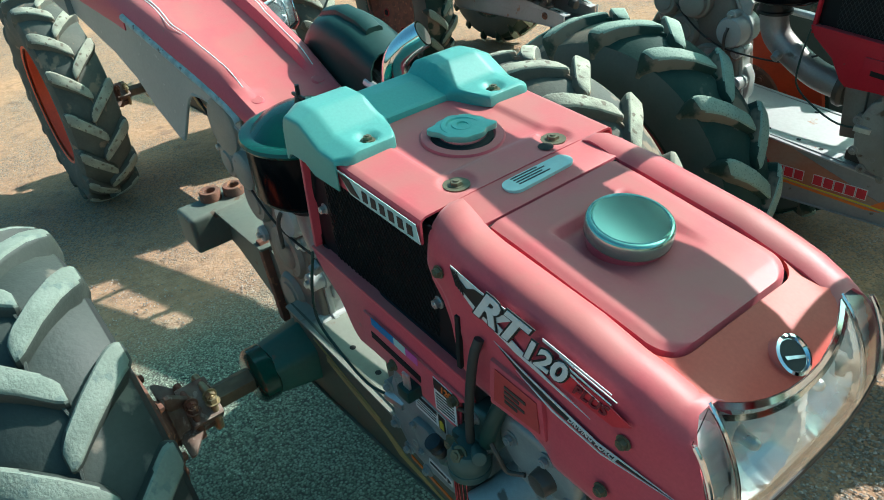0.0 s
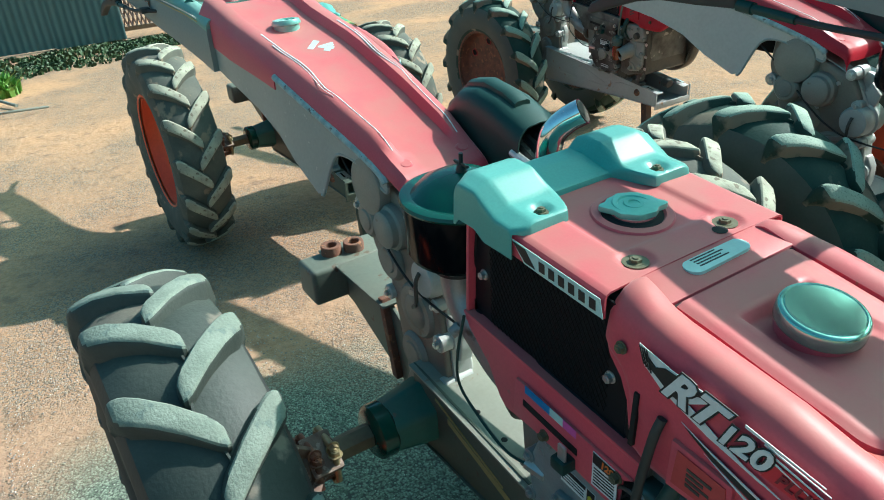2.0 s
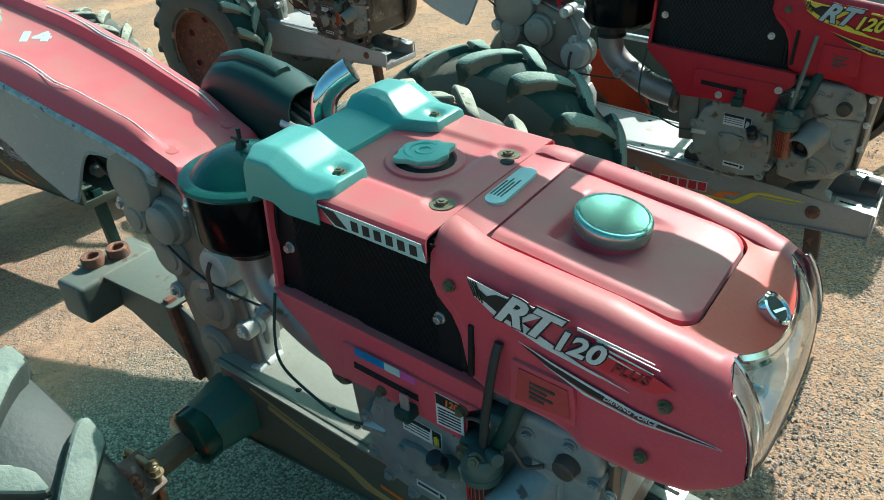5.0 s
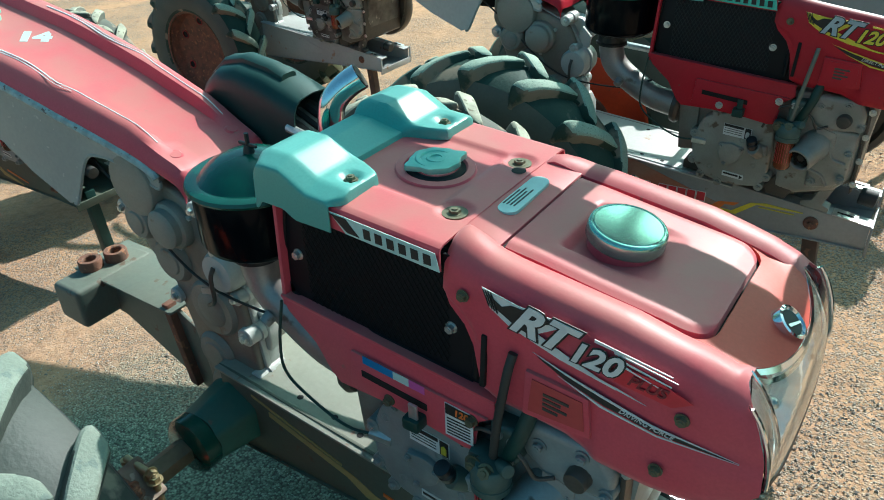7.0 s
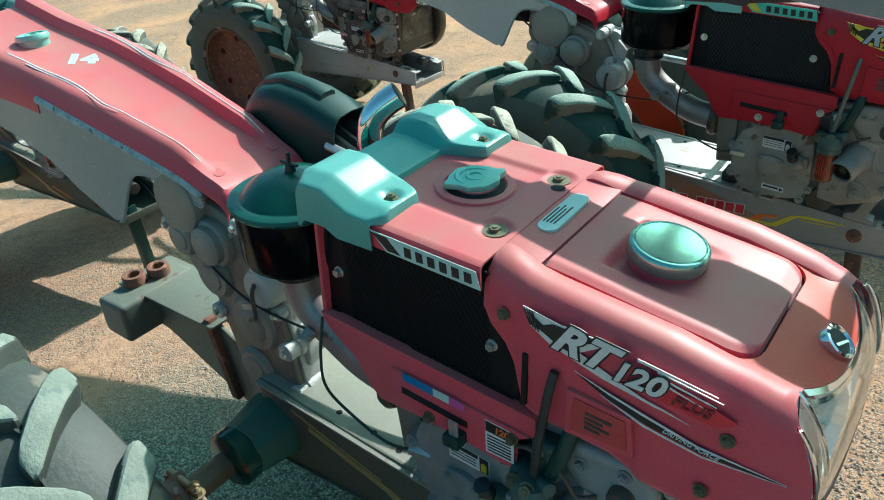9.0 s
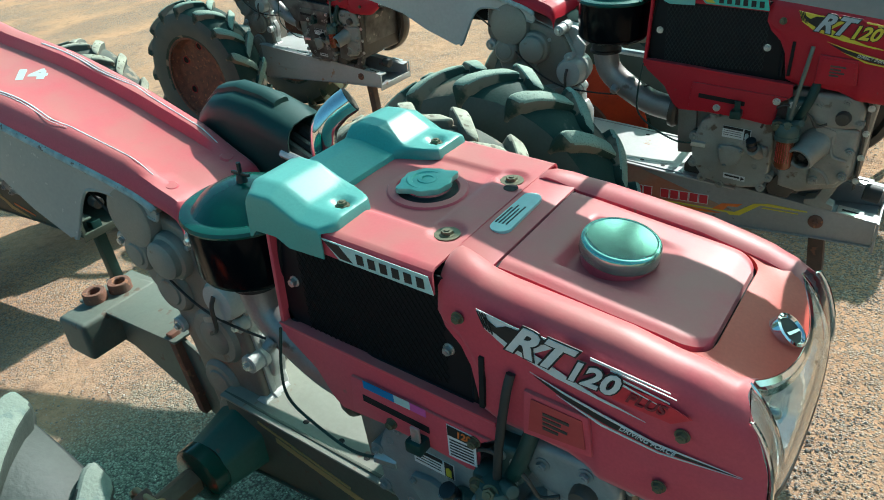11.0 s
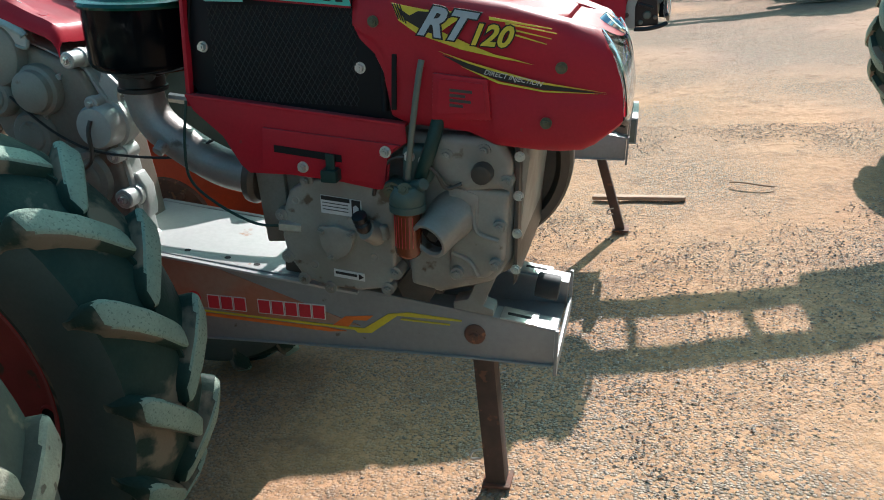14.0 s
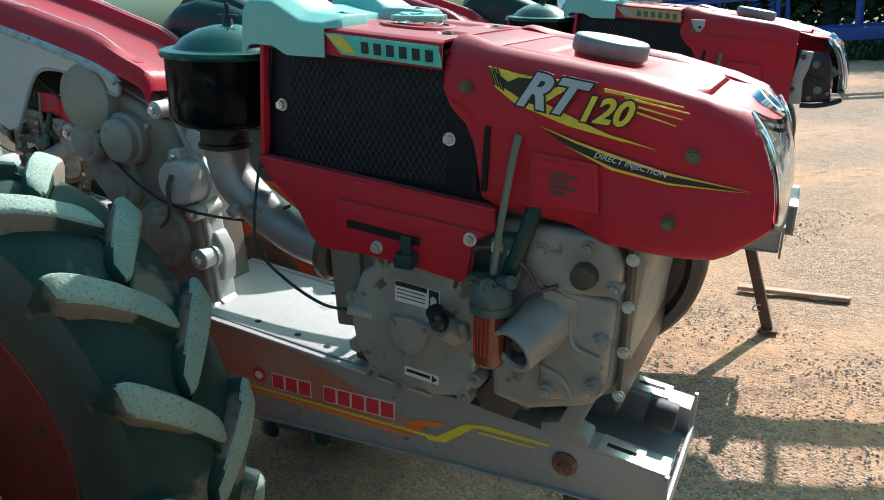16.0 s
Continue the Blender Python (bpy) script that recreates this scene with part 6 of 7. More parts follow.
            line.append((x, s * (ease(x, COVER_WIDE) * 0.70 + 0.006 * math.sin(k * 0.9) * (1 if 3 < k < 9 else 0.1)), ease(x, COVER_TOP) + 0.0165 * min(1.0, max(0.0, (-0.075 - x) / 0.06)) + 0.0004))
        part("white_stripe", tube(line, 0.0022, 6, 2, taper=0.001, flat=0.5), STICKER, cv)
        line2 = [(x, y + s * 0.006, z) for x, y, z in line[2:10]]
        part("white_stripe", tube(line2, 0.0016, 6, 2, taper=0.0006, flat=0.5), STICKER, cv)
    part("filler_cap", lathe([(0, 0.010), (0.008, 0.010), (0.009, 0.012), (0.016, 0.012), (0.017, 0.010), (0.023, 0.010), (0.024, 0.013), (0.031, 0.013), (0.034, 0.008), (0.034, 0.002), (0.030, 0.0), (0.030, -0.022), (0, -0.022)], (-0.700, 0.0, 0.6105), (-0.712, 0, 0.72), 28), TEAL_CAP, cv, "round pale green filler cap")
    if plus:
        b = letters("14", 0.060, 0.0008, 0.0, 1.05, 0.004)
        bmesh.ops.transform(b, matrix=Matrix.Translation((-0.560, -0.022, 0.5872)) @ Matrix.Rotation(radians(9.5), 4, "Y") @ Matrix.Rotation(radians(48), 4, "Z") @ Matrix.Rotation(radians(-90), 4, "X"), verts=b.verts)
        part("painted_number", b, PALE, cv, "hand-painted pale number")


def handles(root, add, P, deep=False):
    """Two box-section arms with grips and clutch levers, tied by cross bars."""
    for s in (-1, 1):
        rows = []
        yc = s * 0.125
        section = [(x, 0.5605 + (-0.86 - x) * 0.100, 0.121 - max(0.0, -1.3 - x) * 0.10, 0.050) for x in (-0.84, -0.95, -1.10, -1.25, -1.40, -1.55, -1.68)]
        for x, zc, h, w in section if deep else ((-0.83, 0.606, 0.070, 0.034), (-0.895, 0.615, 0.080, 0.040), (-1.00, 0.616, 0.074, 0.052), (-1.15, 0.6225, 0.074, 0.052), (-1.297, 0.628, 0.077, 0.052), (-1.45, 0.627, 0.077, 0.050), (-1.575, 0.624, 0.074, 0.046), (-1.66, 0.620, 0.066, 0.040)):
            e = 0.024 if deep else 0.012
            y = yc + s * max(0.0, -1.0 - x) * 0.05
            rows.append([(x, y - w / 2, zc - h / 2), (x, y + w / 2, zc - h / 2), (x, y + w / 2, zc + h / 2 - e), (x, y + w / 2 - e * 0.3, zc + h / 2 - e * 0.3), (x, y + w / 2 - e, zc + h / 2), (x, y - w / 2 + e, zc + h / 2), (x, y - w / 2 + e * 0.3, zc + h / 2 - e * 0.3), (x, y - w / 2, zc + h / 2 - e)])
        arm = add("handle_arm", loft(rows, closed=True, caps=True), ARMGREY, "grey box-section handle arm", smooth=50)
        if deep:
            part("arm_top", tube([(x, yc + s * max(0.0, -1.0 - x) * 0.05, zc + h / 2 - 0.018) for x, zc, h, w in section], 0.0255, 14, 2), ARMTOP, arm, "pale green rounded top edge")
        yb = yc + s * 0.01485 - 0.0262
        part("arm_bolt", bolt(cyl((-1.297, yb - 0.0005, 0.6165), (-1.297, yb - 0.003, 0.6165), 0.013, n=20), (-1.297, yb - 0.003, 0.6165), (0, -1, 0), 0.0095, 0.007), STEEL, arm)
        part("arm_hole", lathe([(0, 0), (0.008, 0), (0, 0.001)], (-1.286, yb - 0.0003, 0.6385), (-1.286, -9, 0.6385), 18), VOID, arm)
        part("rust_spot", lathe([(0, 0), (0.010, 0), (0, 0.0006)], (-1.297, yb - 0.0003, 0.6010), (-1.297, -9, 0.6010), 14), RUST, arm)
        part("rust_scratch", tube([(-1.344, yb, 0.630), (-1.345, yb, 0.617), (-1.337, yb, 0.609), (-1.316, yb, 0.603)], 0.0024, 6, flat=0.5), RUST, arm)
        for a, b2, c in (((-1.249, 0.6295), (-0.90, 0.6200), STICKER), ((-1.217, 0.6200), (-0.90, 0.6120), GOLDD)):
            bm = None
            for k in range(8):
                u0, u1 = [a[0] + (b2[0] - a[0]) * (k + q) / 8 for q in (0, 1)]
                z0, z1 = [a[1] + (b2[1] - a[1]) * (k + q) / 8 for q in (0, 1)]
                f = 0.0016 * min(1.0, (k + 0.5) / 2)
                y0, y1 = [yc + s * max(0.0, -1.0 - u) * 0.05 - 0.0262 for u in (u0, u1)]
                bm = loft([[(u, y - d, z + q) for q, d in ((-f, 0.0004), (-f, 0.0012), (f, 0.0012), (f, 0.0004))] for u, y, z in ((u0, y0, z0), (u1, y1, z1))], closed=True, caps=True, bm=bm)
            part("arm_stripe", bm, c, arm)
        yl = yc + s * 0.034
        lever = [(-1.707, 0.640), (-1.605, 0.648), (-1.604, 0.582), (-1.600, 0.5553), (-1.674, 0.5436), (-1.7455, 0.5344), (-1.800, 0.5193), (-1.855, 0.4957), (-1.900, 0.4752), (-1.913, 0.478), (-1.903, 0.494), (-1.858, 0.5207), (-1.811, 0.5396), (-1.750, 0.5539), (-1.711, 0.5653), (-1.7015, 0.5873)]
        lev = part("clutch_lever", prism(lever, yl - 0.040, yl - 0.018, bev=0.005, seg=3), RUBBER, arm, "black clutch lever")
        for x, z in ((-1.655, 0.612), (-1.655, 0.570)):
            part("lever_bolt", bolt(None, (x, yl - 0.040, z), (0, -1, 0), 0.007, 0.004), OIL, lev)
        part("grip", tube([(-1.64, yc + s * 0.032, 0.630), (-1.74, yc + s * 0.036, 0.668), (-1.86, yc + s * 0.045, 0.690), (-1.98, yc + s * 0.05, 0.688)], 0.018, 14), RUBBER, arm, "black rubber grip")
        part("cable_end", cyl((-1.600, yl - 0.032, 0.5604), (-1.575, yl - 0.032, 0.5608), 0.009, 0.009, 10, bm=cyl((-1.58, yl - 0.032, 0.5607), (-1.505, yl - 0.032, 0.5628), 0.007, 0.0065, 10)), GUARD, arm)
        part("lever_cable", tube([(-1.51, yl - 0.032, 0.5627), (-1.446, yl - 0.032, 0.5664), (-1.372, yl - 0.030, 0.573), (-1.290, yl - 0.026, 0.583), (-1.20, yc - 0.005, 0.589)], 0.0048, 8), RUBBER, arm)
        part("cable_clip", box((-1.305, yl - 0.036, 0.578), (-1.275, yl - 0.010, 0.592), 0.003), RUBBER, arm)
    add("cross_bar", tube([(-1.00, 0.135, 0.635), (-1.03, 0.09, 0.615), (-1.05, 0.0, 0.600), (-1.03, -0.09, 0.615), (-1.00, -0.135, 0.635)], 0.015, 12), BELL, "dark green curved cross bar")
    add("cross_bar", tube([(-1.33, -0.13, 0.625), (-1.33, 0.13, 0.625)], 0.014, 12), ARMGREY)


# ---- ground ----
def ground():
    bm = bmesh.new()
    out = [-400, -120, -50, -25, -14, -9, -7.5]
    xs = out + [round(-6 + 0.25 * k, 3) for k in range(21)] + [round(-0.93 + 0.045 * k, 3) for k in range(62)] + [2.0, 2.5, 3, 4, 5, 6.5, 9, 14, 25, 50, 120, 400]
    ys = out + [round(-6 + 0.25 * k, 3) for k in range(27)] + [round(0.79 + 0.045 * k, 3) for k in range(80)] + [4.6, 5, 5.5, 6, 7, 8, 9, 11, 14, 25, 50, 120, 400]
    grid = [[bm.verts.new((x, y, 0.0)) for y in ys] for x in xs]
    for col in grid:
        for v in col:
            d = max(abs(v.co.x), abs(v.co.y))
            v.co.z = 0.010 * (noise.noise(v.co * 1.1) + 0.5 * noise.noise(v.co * 3.1)) - 0.012 if d < 9.5 else -0.02
            if -0.9 < v.co.x < 1.8 and 0.8 < v.co.y < 4.3:
                v.co.z += 0.007 * max(0.0, noise.noise(v.co * 7.0)) + 0.004 * noise.noise(v.co * 15.0)
    for i in range(len(xs) - 1):
        for j in range(len(ys) - 1):
            bm.faces.new((grid[i][j], grid[i + 1][j], grid[i + 1][j + 1], grid[i][j + 1]))
    return tagged(part("ground", bm, GROUND), "sandy orange soil with thin patches of grey gravel", "ground", kind="structure")


ground()


def gravel():
    """Loose stones lying on the soil near the machines."""
    rng = random.Random(4)
    sets = ([], []), ([], [])
    base = [(1, 0, 0), (-1, 0, 0), (0, 1, 0), (0, -1, 0), (0, 0, 1), (0, 0, -1)]
    tri = [(0, 2, 4), (2, 1, 4), (1, 3, 4), (3, 0, 4), (2, 0, 5), (1, 2, 5), (3, 1, 5), (0, 3, 5)]
    for k in range(110000):
        if k < 62000:
            x, y = rng.uniform(-0.4, 1.7), rng.uniform(0.5, 4.0)
        else:
            x, y = rng.uniform(-2.4, 0.6), rng.uniform(-1.0, 0.9)
        if noise.noise(Vector((x * 1.1, y * 1.1, 3.0))) + 0.4 * noise.noise(Vector((x * 4, y * 4, 1.0))) < rng.uniform(-0.25, 0.25):
            continue
        vs, fs = sets[0 if k < 62000 or (x + 0.5) ** 2 + 1.6 * (y + 0.4) ** 2 > rng.uniform(0.6, 1.2) else 1]
        s = rng.choice((0.0016, 0.002, 0.0025, 0.003, 0.0038, 0.005)) * rng.uniform(0.7, 1.3)
        i = len(vs)
        a = rng.uniform(0, 6.28)
        for bx, by, bz in base:
            q = s * rng.uniform(0.7, 1.25)
            px, py = bx * math.cos(a) - by * math.sin(a), bx * math.sin(a) + by * math.cos(a)
            vs.append((x + px * q, y + py * q * 0.8, -0.007 + s * 0.30 + bz * q * 0.5))
        fs += [(i + p, i + q, i + r) for p, q, r in tri]
    for (vs, fs), stone, label in zip(sets, (STONE, STONE_SHADE), ("loose grey and brown gravel stones on the soil", "crushed grey stone under the old machine, green shade put into its colour")):
        me = bpy.data.meshes.new("gravel")
        me.from_pydata(vs, [], fs)
        me.materials.append(stone)
        tagged(new("gravel", me), label, "gravel", kind="stuff")


gravel()

# ---- the machines ----
ROW = "walking tractors parked in rows"
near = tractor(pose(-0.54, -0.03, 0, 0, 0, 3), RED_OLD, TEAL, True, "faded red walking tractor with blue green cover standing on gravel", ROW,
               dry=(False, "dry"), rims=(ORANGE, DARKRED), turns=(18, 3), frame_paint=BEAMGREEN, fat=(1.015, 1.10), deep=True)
beam_graphics(near, "gold")
SECOND_LABEL = "bright red walking tractor with yellow decals on a silver beam"
second = tractor(pose(-0.5565, 1.2028, 0.002, 0, 0, 5.23), RED, TEAL_PALE, False, SECOND_LABEL, ROW,
                 dry=("black", "black"), rims=(DARKRED, ORANGE), turns=(15, 12), frame_paint=SILVER, track=(-0.36, 0.34), wheel_x=-0.09, deep=True)
beam_graphics(second, "bright")
third = tractor(pose(-0.598, 2.390, 0, 0, 0, 6), RED, TEAL_PALE, False, "plain red walking tractor with its lamp corner broken open", ROW,
                dry=(False, False), rims=(DARKRED, ORANGE), turns=(7, 2), frame_paint=SILVER, prop=(0.80, 0.08), stoop=0.075, wide=0.015, track=(-0.335, 0.42), plain=True)


# ---- machines in the row behind, and those whose handles reach into the yard ----
def repaint(root, name, material):
    """Another paint on one part of a copied machine."""
    for o in root.children:
        if o.name.split(".")[0] == name:
            o.data = o.data.copy()
            o.data.materials[0] = material


PATCHED = mat("green sticker film", (0.12, 0.42, 0.22), 0.4, second=(0.50, 0.50, 0.14), amount=1.0, scale=9, bump=0.0, spots=(0.62, 0.22, 0.06), spot_level=0.60, spot_scale=7, contrast=0.05)
OILY = mat("oil-stained engine metal", (0.15, 0.145, 0.13), 0.42, metal=0.3, second=(0.05, 0.045, 0.04), amount=1.0, scale=16, bump=0.12, spots=(0.34, 0.32, 0.28), spot_level=0.62, spot_scale=24)
# the machine ahead, whose arms reach in between the others
ahead = tractor(pose(1.738, 0.445, 0, 0, -2.0, 0), RED, TEAL_PALE, False, "walking tractor whose grey handle arms reach between the others",
                dry=("black", "black"), rims=(DARKRED, ORANGE), turns=(15, 12), frame_paint=SILVER, track=(-0.36, 0.34), wheel_x=-0.09)
beam_graphics(ahead, "bright")
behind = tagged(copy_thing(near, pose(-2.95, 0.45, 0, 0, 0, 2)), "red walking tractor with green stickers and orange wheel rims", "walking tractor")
old = [o for o in behind.children if o.name.split(".")[0] == "wheel"][0]
for o in list(old.children) + [old]:
    bpy.data.objects.remove(o)
wheel(behind, -0.55, 9, ORANGE, "dry", 1, -0.01, (1.1, 1.12))
repaint(behind, "tank_cover", PATCHED)
for o in behind.children:
    if o.name.split(".")[0] == "prop_stand":
        o.matrix_basis = pose(0.09, 0, 0)
        repaint(o, "leg", GUARD)
        for q in o.children:
            if q.name.split(".")[0] == "leg":
                tagged(q, "dark steel square tube")
repaint(behind, "hood_deck", PATCHED)
oily = tagged(copy_thing(ahead, pose(-2.97, 2.14, 0, 0, 0, 2)), "oily walking tractor on a chipped white frame", "walking tractor")
for nm in ("beam_side", "beam_flange", "end_plate", "end_post"):
    repaint(oily, nm, WHITE)
for nm in ("timing_cover", "crank_case", "cylinder_head", "mount_foot", "lower_panel"):
    repaint(oily, nm, OILY)
for o in list(oily.children_recursive):
    if o.name.split(".")[0] in ("name_block", "round_mark", "mark_centre", "stripe_line", "orange_line"):
        bpy.data.objects.remove(o)
for o in oily.children:
    if o.name.split(".")[0] == "lower_panel":
        for nm in ("panel_pad", "panel_lip"):
            repaint(o, nm, OILY)
for w in [o for o in oily.children if o.name.split(".")[0] == "wheel"]:
    repaint(w, "rim", RUST)
for o in oily.children:
    if o.name.split(".")[0] in ("wheel", "hub_coupling", "axle_housing", "axle_seal", "axle_shaft"):
        o.matrix_basis = pose(-0.12, 0, 0) @ o.matrix_basis
for nm in ("orange_band", "yellow_stripe", "orange_arrow"):
    repaint(oily, nm, WHITE)

# a longer-nosed one, its wheels set farther back
farther = tagged(copy_thing(ahead, pose(1.726, 3.517, 0, 0, 0, 10)), "walking tractor parked farther along with raised handles", "walking tractor")
for o in farther.children:
    if o.name.split(".")[0] in ("wheel", "hub_coupling", "axle_housing", "axle_seal", "axle_shaft"):
        o.matrix_basis = pose(-0.187, -0.197, 0) @ o.matrix_basis
# this one has longer arms, set lower at the grips
pivot = BODY @ Vector((-1.597, 0, 0.6165))
turn = Matrix.Translation(pivot) @ Matrix.Rotation(radians(6.5), 4, "Y") @ Matrix.Translation(-pivot) @ BODY @ Matrix.Translation((-0.30, 0, 0))
for o in ahead.children:
    if o.name.split(".")[0] in ("handle_arm", "cross_bar"):
        o.matrix_basis = turn
for s in (-1, 1):
    part("arm_root", prism([(-0.98, 0.575), (-0.56, 0.555), (-0.56, 0.628), (-0.98, 0.650)], s * 0.125 - 0.0255, s * 0.125 + 0.0255, bev=0.006), ARMGREY, ahead, "", turn)

tagged(copy_thing(near, pose(1.36, 9.50, 0, 0, 0, 0)), "distant walking tractor with orange wheel rims", "walking tractor")


# ---- yard: fence, weeds, litter ----
def tin_fence():
    """Corrugated sheets on posts."""
    root = thing("tin_fence", pose(-12.09, -1.09, 0, 0, 0, 79.8), "weathered green-grey corrugated tin fence", "fence", kind="structure")
    for k in range(7):
        x0 = 2.06 - (k + 1) * 0.95
        rows = []
        for j in range(101):
            x = x0 + 0.97 * j / 100
            y = 0.010 * math.sin(2 * math.pi * (x - x0) / 0.097) + (0.004 if k % 2 else 0.0)
            rows.append([(x, y, 0.03 + 0.015 * (k % 3)), (x, y, 1.2), (x, y, 2.4)])
        part("sheet", loft(rows, thick=0.002), TIN, root)
    for k in range(4):
        x = 2.0 - k * 2.2
        part("post", box((x - 0.05, 0.02, 0.0), (x + 0.05, 0.12, 2.5), 0.004), WOOD, root)
    return root


tin_fence()
PINKWOOD = mat("weathered pinkish cane", (0.42, 0.30, 0.26), 0.8, second=(0.30, 0.20, 0.17), scale=12, bump=0.2)


def woven_panel():
    """Crossed split canes in a frame, leaning past the end of the fence."""
    root = thing("woven_panel", pose(-12.2, 1.0, 0, 0, 0, 80), "pale woven cane panel beside the tin fence", "fence panel")
    for k in range(22):
        for s in (-1, 1):
            x = -0.1 + k * 0.062
            part("cane", tube([(x, 0.01 * s, 0.15), (x + s * 0.42, 0.01 * s, 1.9)], 0.013, 6, smooth=False), PINKWOOD, root)
    for z in (0.12, 1.0, 1.92):
        part("rail", box((-0.55, -0.03, z - 0.03), (1.75, 0.03, z + 0.03), 0.004), WOOD, root)
    for x in (-0.15, 1.4):
        part("stake", cyl((x, 0.04, 0.0), (x, 0.04, 2.1), 0.03, 0.025, 8), BARK, root)
    return root


woven_panel()


def blades(name, material, label, category, spots, n, high, seed, wide=0.012):
    """Many single bent blades or leaves over some patches of ground."""
    rng = random.Random(seed)
    vs, fs = [], []
    for _ in range(n):
        cx, cy, rx, ry = rng.choice(spots)
        a, q = rng.uniform(0, 6.28), math.sqrt(rng.random())
        x, y = cx + rx * q * math.cos(a), cy + ry * q * math.sin(a)
        h = high * rng.uniform(0.4, 1.2) * (1.15 - q * 0.6)
        d, b = rng.uniform(0, 6.28), rng.uniform(0.2, 0.9) * h
        w = wide * rng.uniform(0.6, 1.4)
        u, v = math.cos(d), math.sin(d)
        i = len(vs)
        vs += [(x - v * w, y + u * w, -0.02), (x + v * w, y - u * w, -0.02), (x + u * b * 0.35 + v * w * 1.3, y + v * b * 0.35 - u * w * 1.3, h * 0.6), (x + u * b * 0.35 - v * w * 1.3, y + v * b * 0.35 + u * w * 1.3, h * 0.6), (x + u * b, y + v * b, h)]
        fs += [(i, i + 1, i + 2, i + 3), (i + 3, i + 2, i + 4)]
    me = bpy.data.meshes.new(name)
    me.from_pydata(vs, [], fs)
    me.materials.append(material)
    return tagged(new(name, me), label, category, kind="stuff")


blades("weeds", LEAF_DARK, "dark green weeds along the foot of the fence", "weeds", [(-11.6, -2.4, 0.8, 1.6), (-10.8, -1.0, 1.3, 1.0), (-10.9, 0.3, 1.2, 0.9), (-9.6, -2.0, 1.0, 1.1), (-11.0, 1.3, 0.7, 0.8)], 6000, 0.055, 11, 0.016)
blades("bush", BUSH, "small bright green leafy bush on bare soil", "bush", [(-9.0, -1.15, 0.55, 0.5), (-8.8, -0.85, 0.30, 0.22)], 900, 0.24, 12, 0.020)
blades("grass", LEAF_DARK, "strip of rough grass under the trailer", "grass", [(-3.0 + k * 1.1, 12.6, 0.9, 0.9) for k in range(7)], 7000, 0.22, 13, 0.014)


def stick(name, m, pts, r, material, label, category, flat=1.0):
    return tagged(part(name, tube(pts, r, 7, 4, flat=flat), material, None, "", m), label, category)


plank = tagged(part("wooden_plank", prism([(-0.170, -0.016), (0.168, -0.013), (0.171, 0.012), (-0.166, 0.017)], -0.004, 0.010, "xy", bev=0.002), mat("bleached wood", (0.46, 0.33, 0.23), 0.85, second=(0.36, 0.25, 0.17), scale=25, bump=0.3), None, "", pose(0.211, 2.878, 0, 0, 0, -1)), "narrow brown wooden batten lying on gravel", "plank")
stick("dry_leaf_stalk", pose(0.60, 3.02, 0.004, 0, 0, -14), [(-0.075, 0.012, 0.006), (-0.03, 0.0, 0.012), (0.04, -0.004, 0.008), (0.085, 0.004, 0.003)], 0.006, WOOD, "dry brown stalk lying on the soil", "stalk", 0.5)
stick("dry_twig", pose(1.02, 1.62, 0.002, 0, 0, 60), [(-0.07, 0, 0.003), (-0.02, 0.012, 0.008), (0.05, -0.006, 0.004)], 0.0022, WOOD, "thin brown twig lying on gravel", "twig")
stick("dry_twig", pose(-8.2, -0.95, 0.0, 0, 0, 35), [(-0.5, 0, 0.02), (-0.1, 0.08, 0.05), (0.5, -0.05, 0.02)], 0.016, PALEFRAME, "pale dry branch lying on bare soil", "branch")
stick("dry_twig", pose(-7.4, -0.75, 0.0, 0, 0, 70), [(-0.35, 0, 0.02), (0.0, -0.06, 0.04), (0.3, 0.05, 0.02)], 0.012, PALEFRAME, "pale dry branch lying on bare soil", "branch")


# ---- far side of the yard: blue trailer and trees ----
def blue_trailer():
    root = thing("farm_trailer", pose(-0.6, 11.9, 0, 0, 0, 2), "long blue steel farm trailer frame", "trailer")
    for y in (0.0, 1.1):
        part("long_beam", box((-3.6, y - 0.04, 0.24), (4.2, y + 0.04, 0.40), 0.006), BLUEP, root)
        part("side_rail", box((-3.6, y - 0.03, 0.83), (4.2, y + 0.03, 0.88), 0.005), BLUEP, root)
        for k in range(9):
            x = -3.55 + k * 0.96
            part("upright", box((x - 0.03, y - 0.028, 0.40), (x + 0.03, y + 0.028, 1.15 if k < 3 else 0.83), 0.004), BLUEP, root)
    part("side_board", box((-3.5, -0.02, 0.90), (-1.2, 0.02, 1.35), 0.004), BLUEP, root)
    for k in range(6):
        x = -3.2 + k * 1.3
        part("cross_member", box((x - 0.04, 0.04, 0.26), (x + 0.04, 1.06, 0.36), 0.004), BLUEP, root)
    for x in (-2.6, 2.8):
        for y in (-0.12, 1.22):
            part("trailer_wheel", lathe([(0, -0.06), (0.14, -0.06), (0.15, -0.08), (0.25, -0.085), (0.28, -0.06), (0.28, 0.06), (0.25, 0.085), (0.15, 0.08), (0.14, 0.06), (0, 0.06)], (x, y, 0.27), (x, y + 1, 0.27), 28), RUBBER, root)
    for k in range(2):
        x = -0.95 + 0.2 * k
        pts = [(x + 0.045 * math.cos(q * 0.9), -0.06 + 0.045 * math.sin(q * 0.9), 0.45 + q * 0.008) for q in range(50)]
        part("coil_spring", tube(pts, 0.009, 6, 2), BLUEP, root)
    return root


blue_trailer()


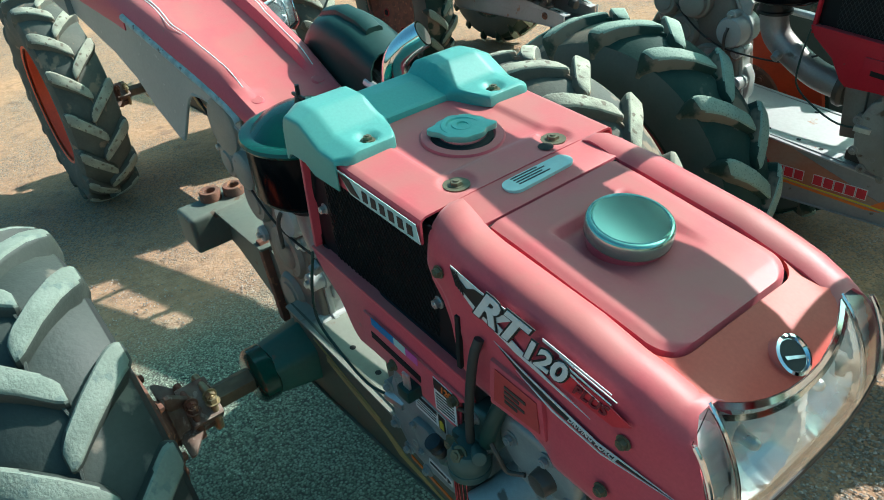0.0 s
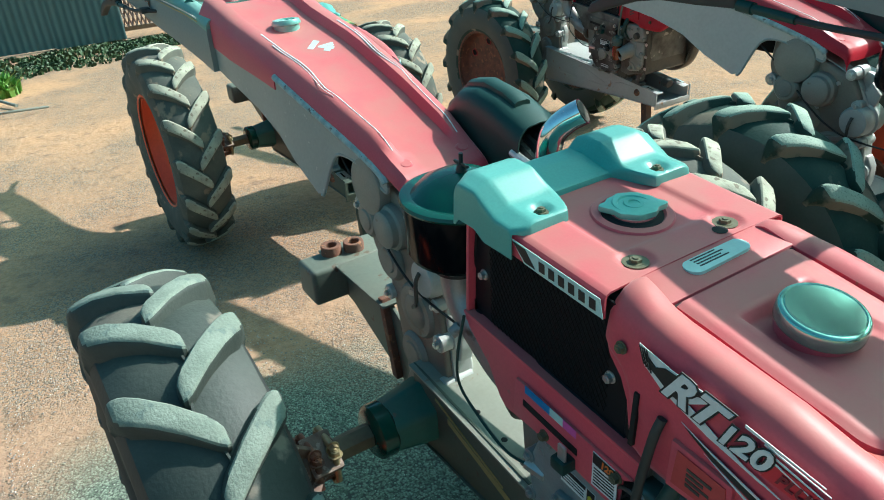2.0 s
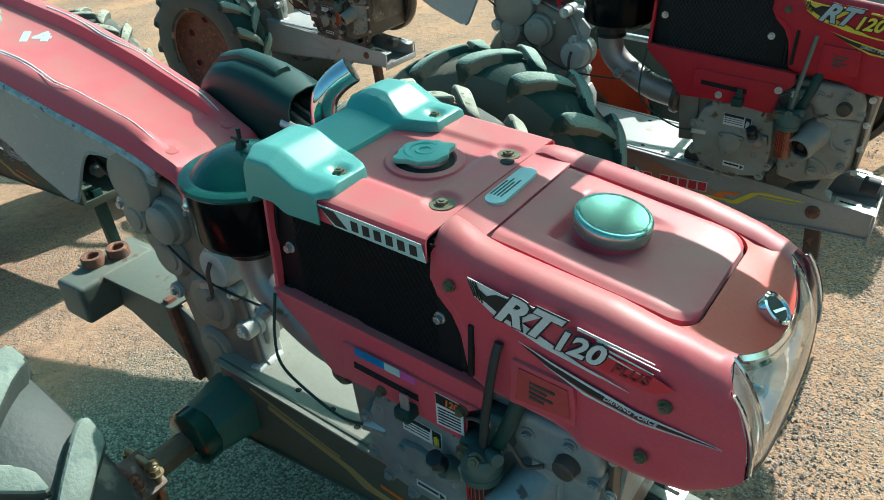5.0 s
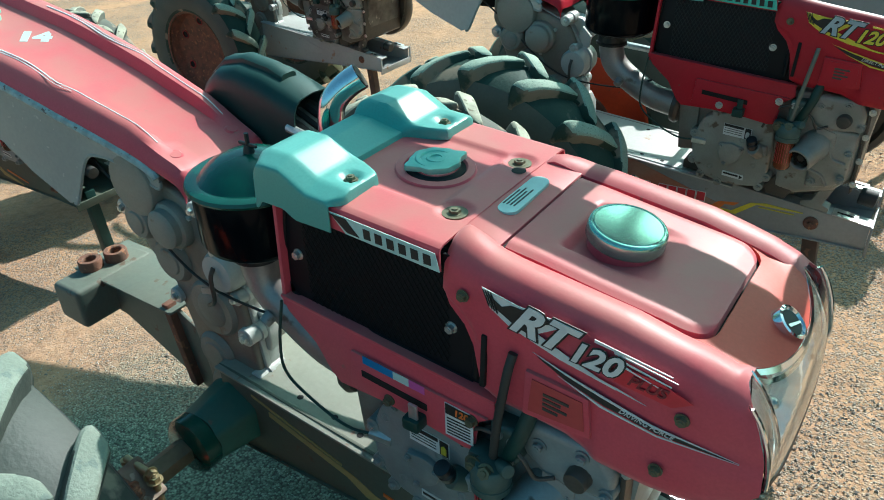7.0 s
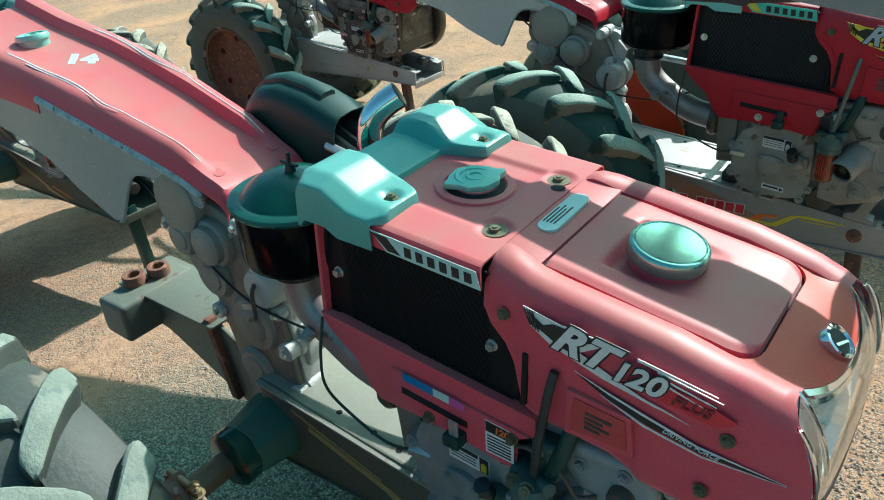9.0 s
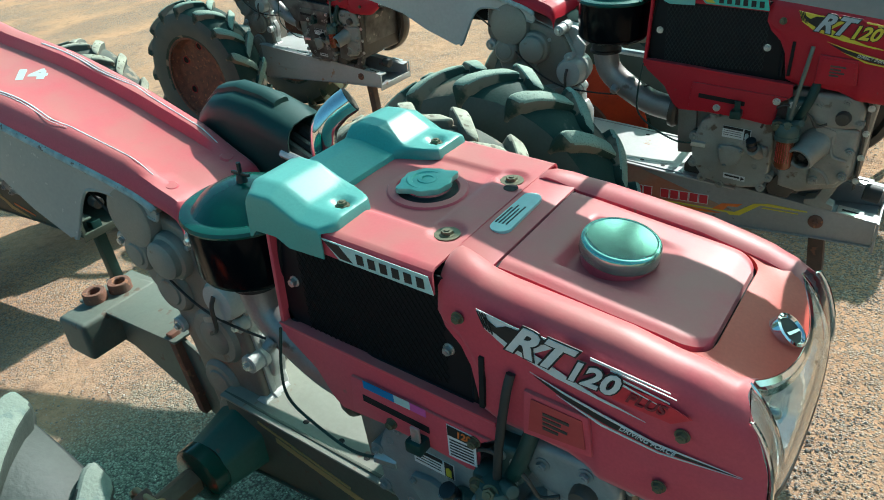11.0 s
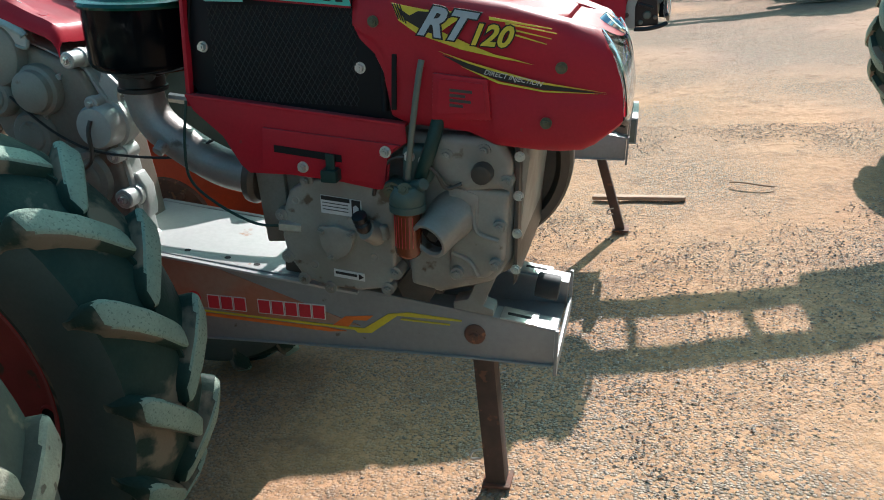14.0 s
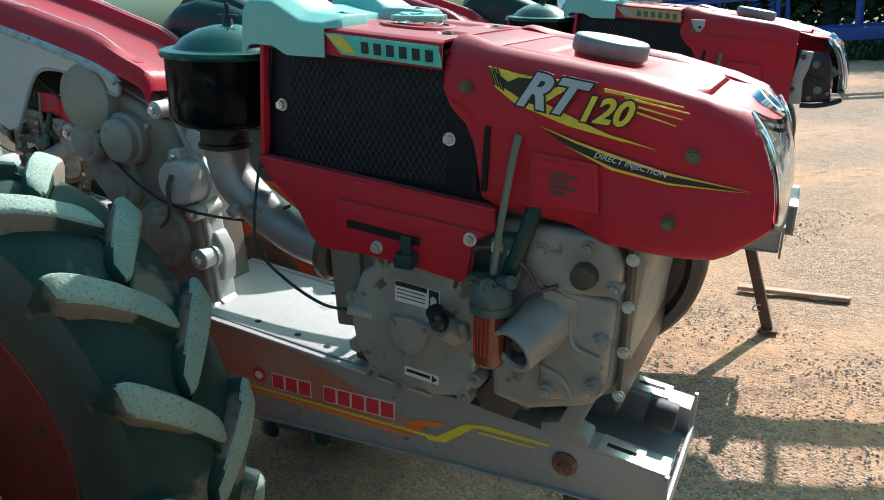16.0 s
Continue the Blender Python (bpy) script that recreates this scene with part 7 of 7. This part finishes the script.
def tree(x, y, h, seed):
    rng = random.Random(seed)
    root = thing("tree", pose(x, y, 0), "dense dark green broadleaf tree at the yard's edge", "tree", "trees at the edge of the yard")
    trunk = tube([(0, 0, -0.05), (0.06, 0.03, h * 0.25), (-0.05, 0.05, h * 0.55), (0.02, 0, h * 0.85)], 0.16, 9, 5, taper=0.04)
    tips = []
    for k in range(15):
        z = h * (0.09 + 0.056 * k)
        a = k * 2.4 + rng.uniform(-0.4, 0.4)
        ln = h * 0.40 * (1.1 - 0.045 * k) * rng.uniform(0.75, 1.15)
        p = [(0, 0, z), (ln * 0.5 * math.cos(a), ln * 0.5 * math.sin(a), z + ln * 0.12), (ln * math.cos(a), ln * math.sin(a), z + ln * rng.uniform(-0.1, 0.35))]
        trunk = tube(p, 0.05, 6, 3, taper=0.012, bm=trunk)
        tips += [Vector(p[1]), Vector(p[2]), (Vector(p[1]) + Vector(p[2])) / 2, Vector(p[1]) * 0.5 + Vector((0, 0, z * 0.5))]
    part("trunk", trunk, BARK, root)
    vs, fs = [], []
    for t in tips:
        for _ in range(150):
            c = t + Vector((rng.gauss(0, 0.34), rng.gauss(0, 0.34), rng.gauss(0, 0.30)))
            a, b, s = rng.uniform(0, 6.28), rng.uniform(-0.9, 0.9), rng.uniform(0.06, 0.12)
            u = Vector((math.cos(a) * math.cos(b), math.sin(a) * math.cos(b), math.sin(b)))
            v = u.cross(Vector((rng.gauss(0, 1), rng.gauss(0, 1), rng.gauss(0, 1)))).normalized()
            i = len(vs)
            vs += [c - u * s, c + v * s * 0.45, c + u * s, c - v * s * 0.45]
            fs.append((i, i + 1, i + 2, i + 3))
    me = bpy.data.meshes.new("crown")
    me.from_pydata([tuple(q) for q in vs], [], fs)
    me.materials.append(LEAF_DARK if seed % 2 else LEAF)
    crown = new("crown", me)
    crown.parent = root
    return root


for i, (x, y, h) in enumerate(((-5.6, 15.6, 4.6), (-3.2, 16.4, 5.2), (-1.0, 15.4, 4.4), (1.2, 16.2, 5.0), (3.6, 15.6, 4.8), (6.4, 16.6, 5.4), (-6.8, 18.4, 5.0), (-4.4, 18.2, 4.8), (-2.1, 18.6, 5.4), (0.2, 18.0, 4.9), (2.6, 18.5, 5.2), (5.0, 18.2, 5.0))):
    tree(x, y, h, 31 + i)
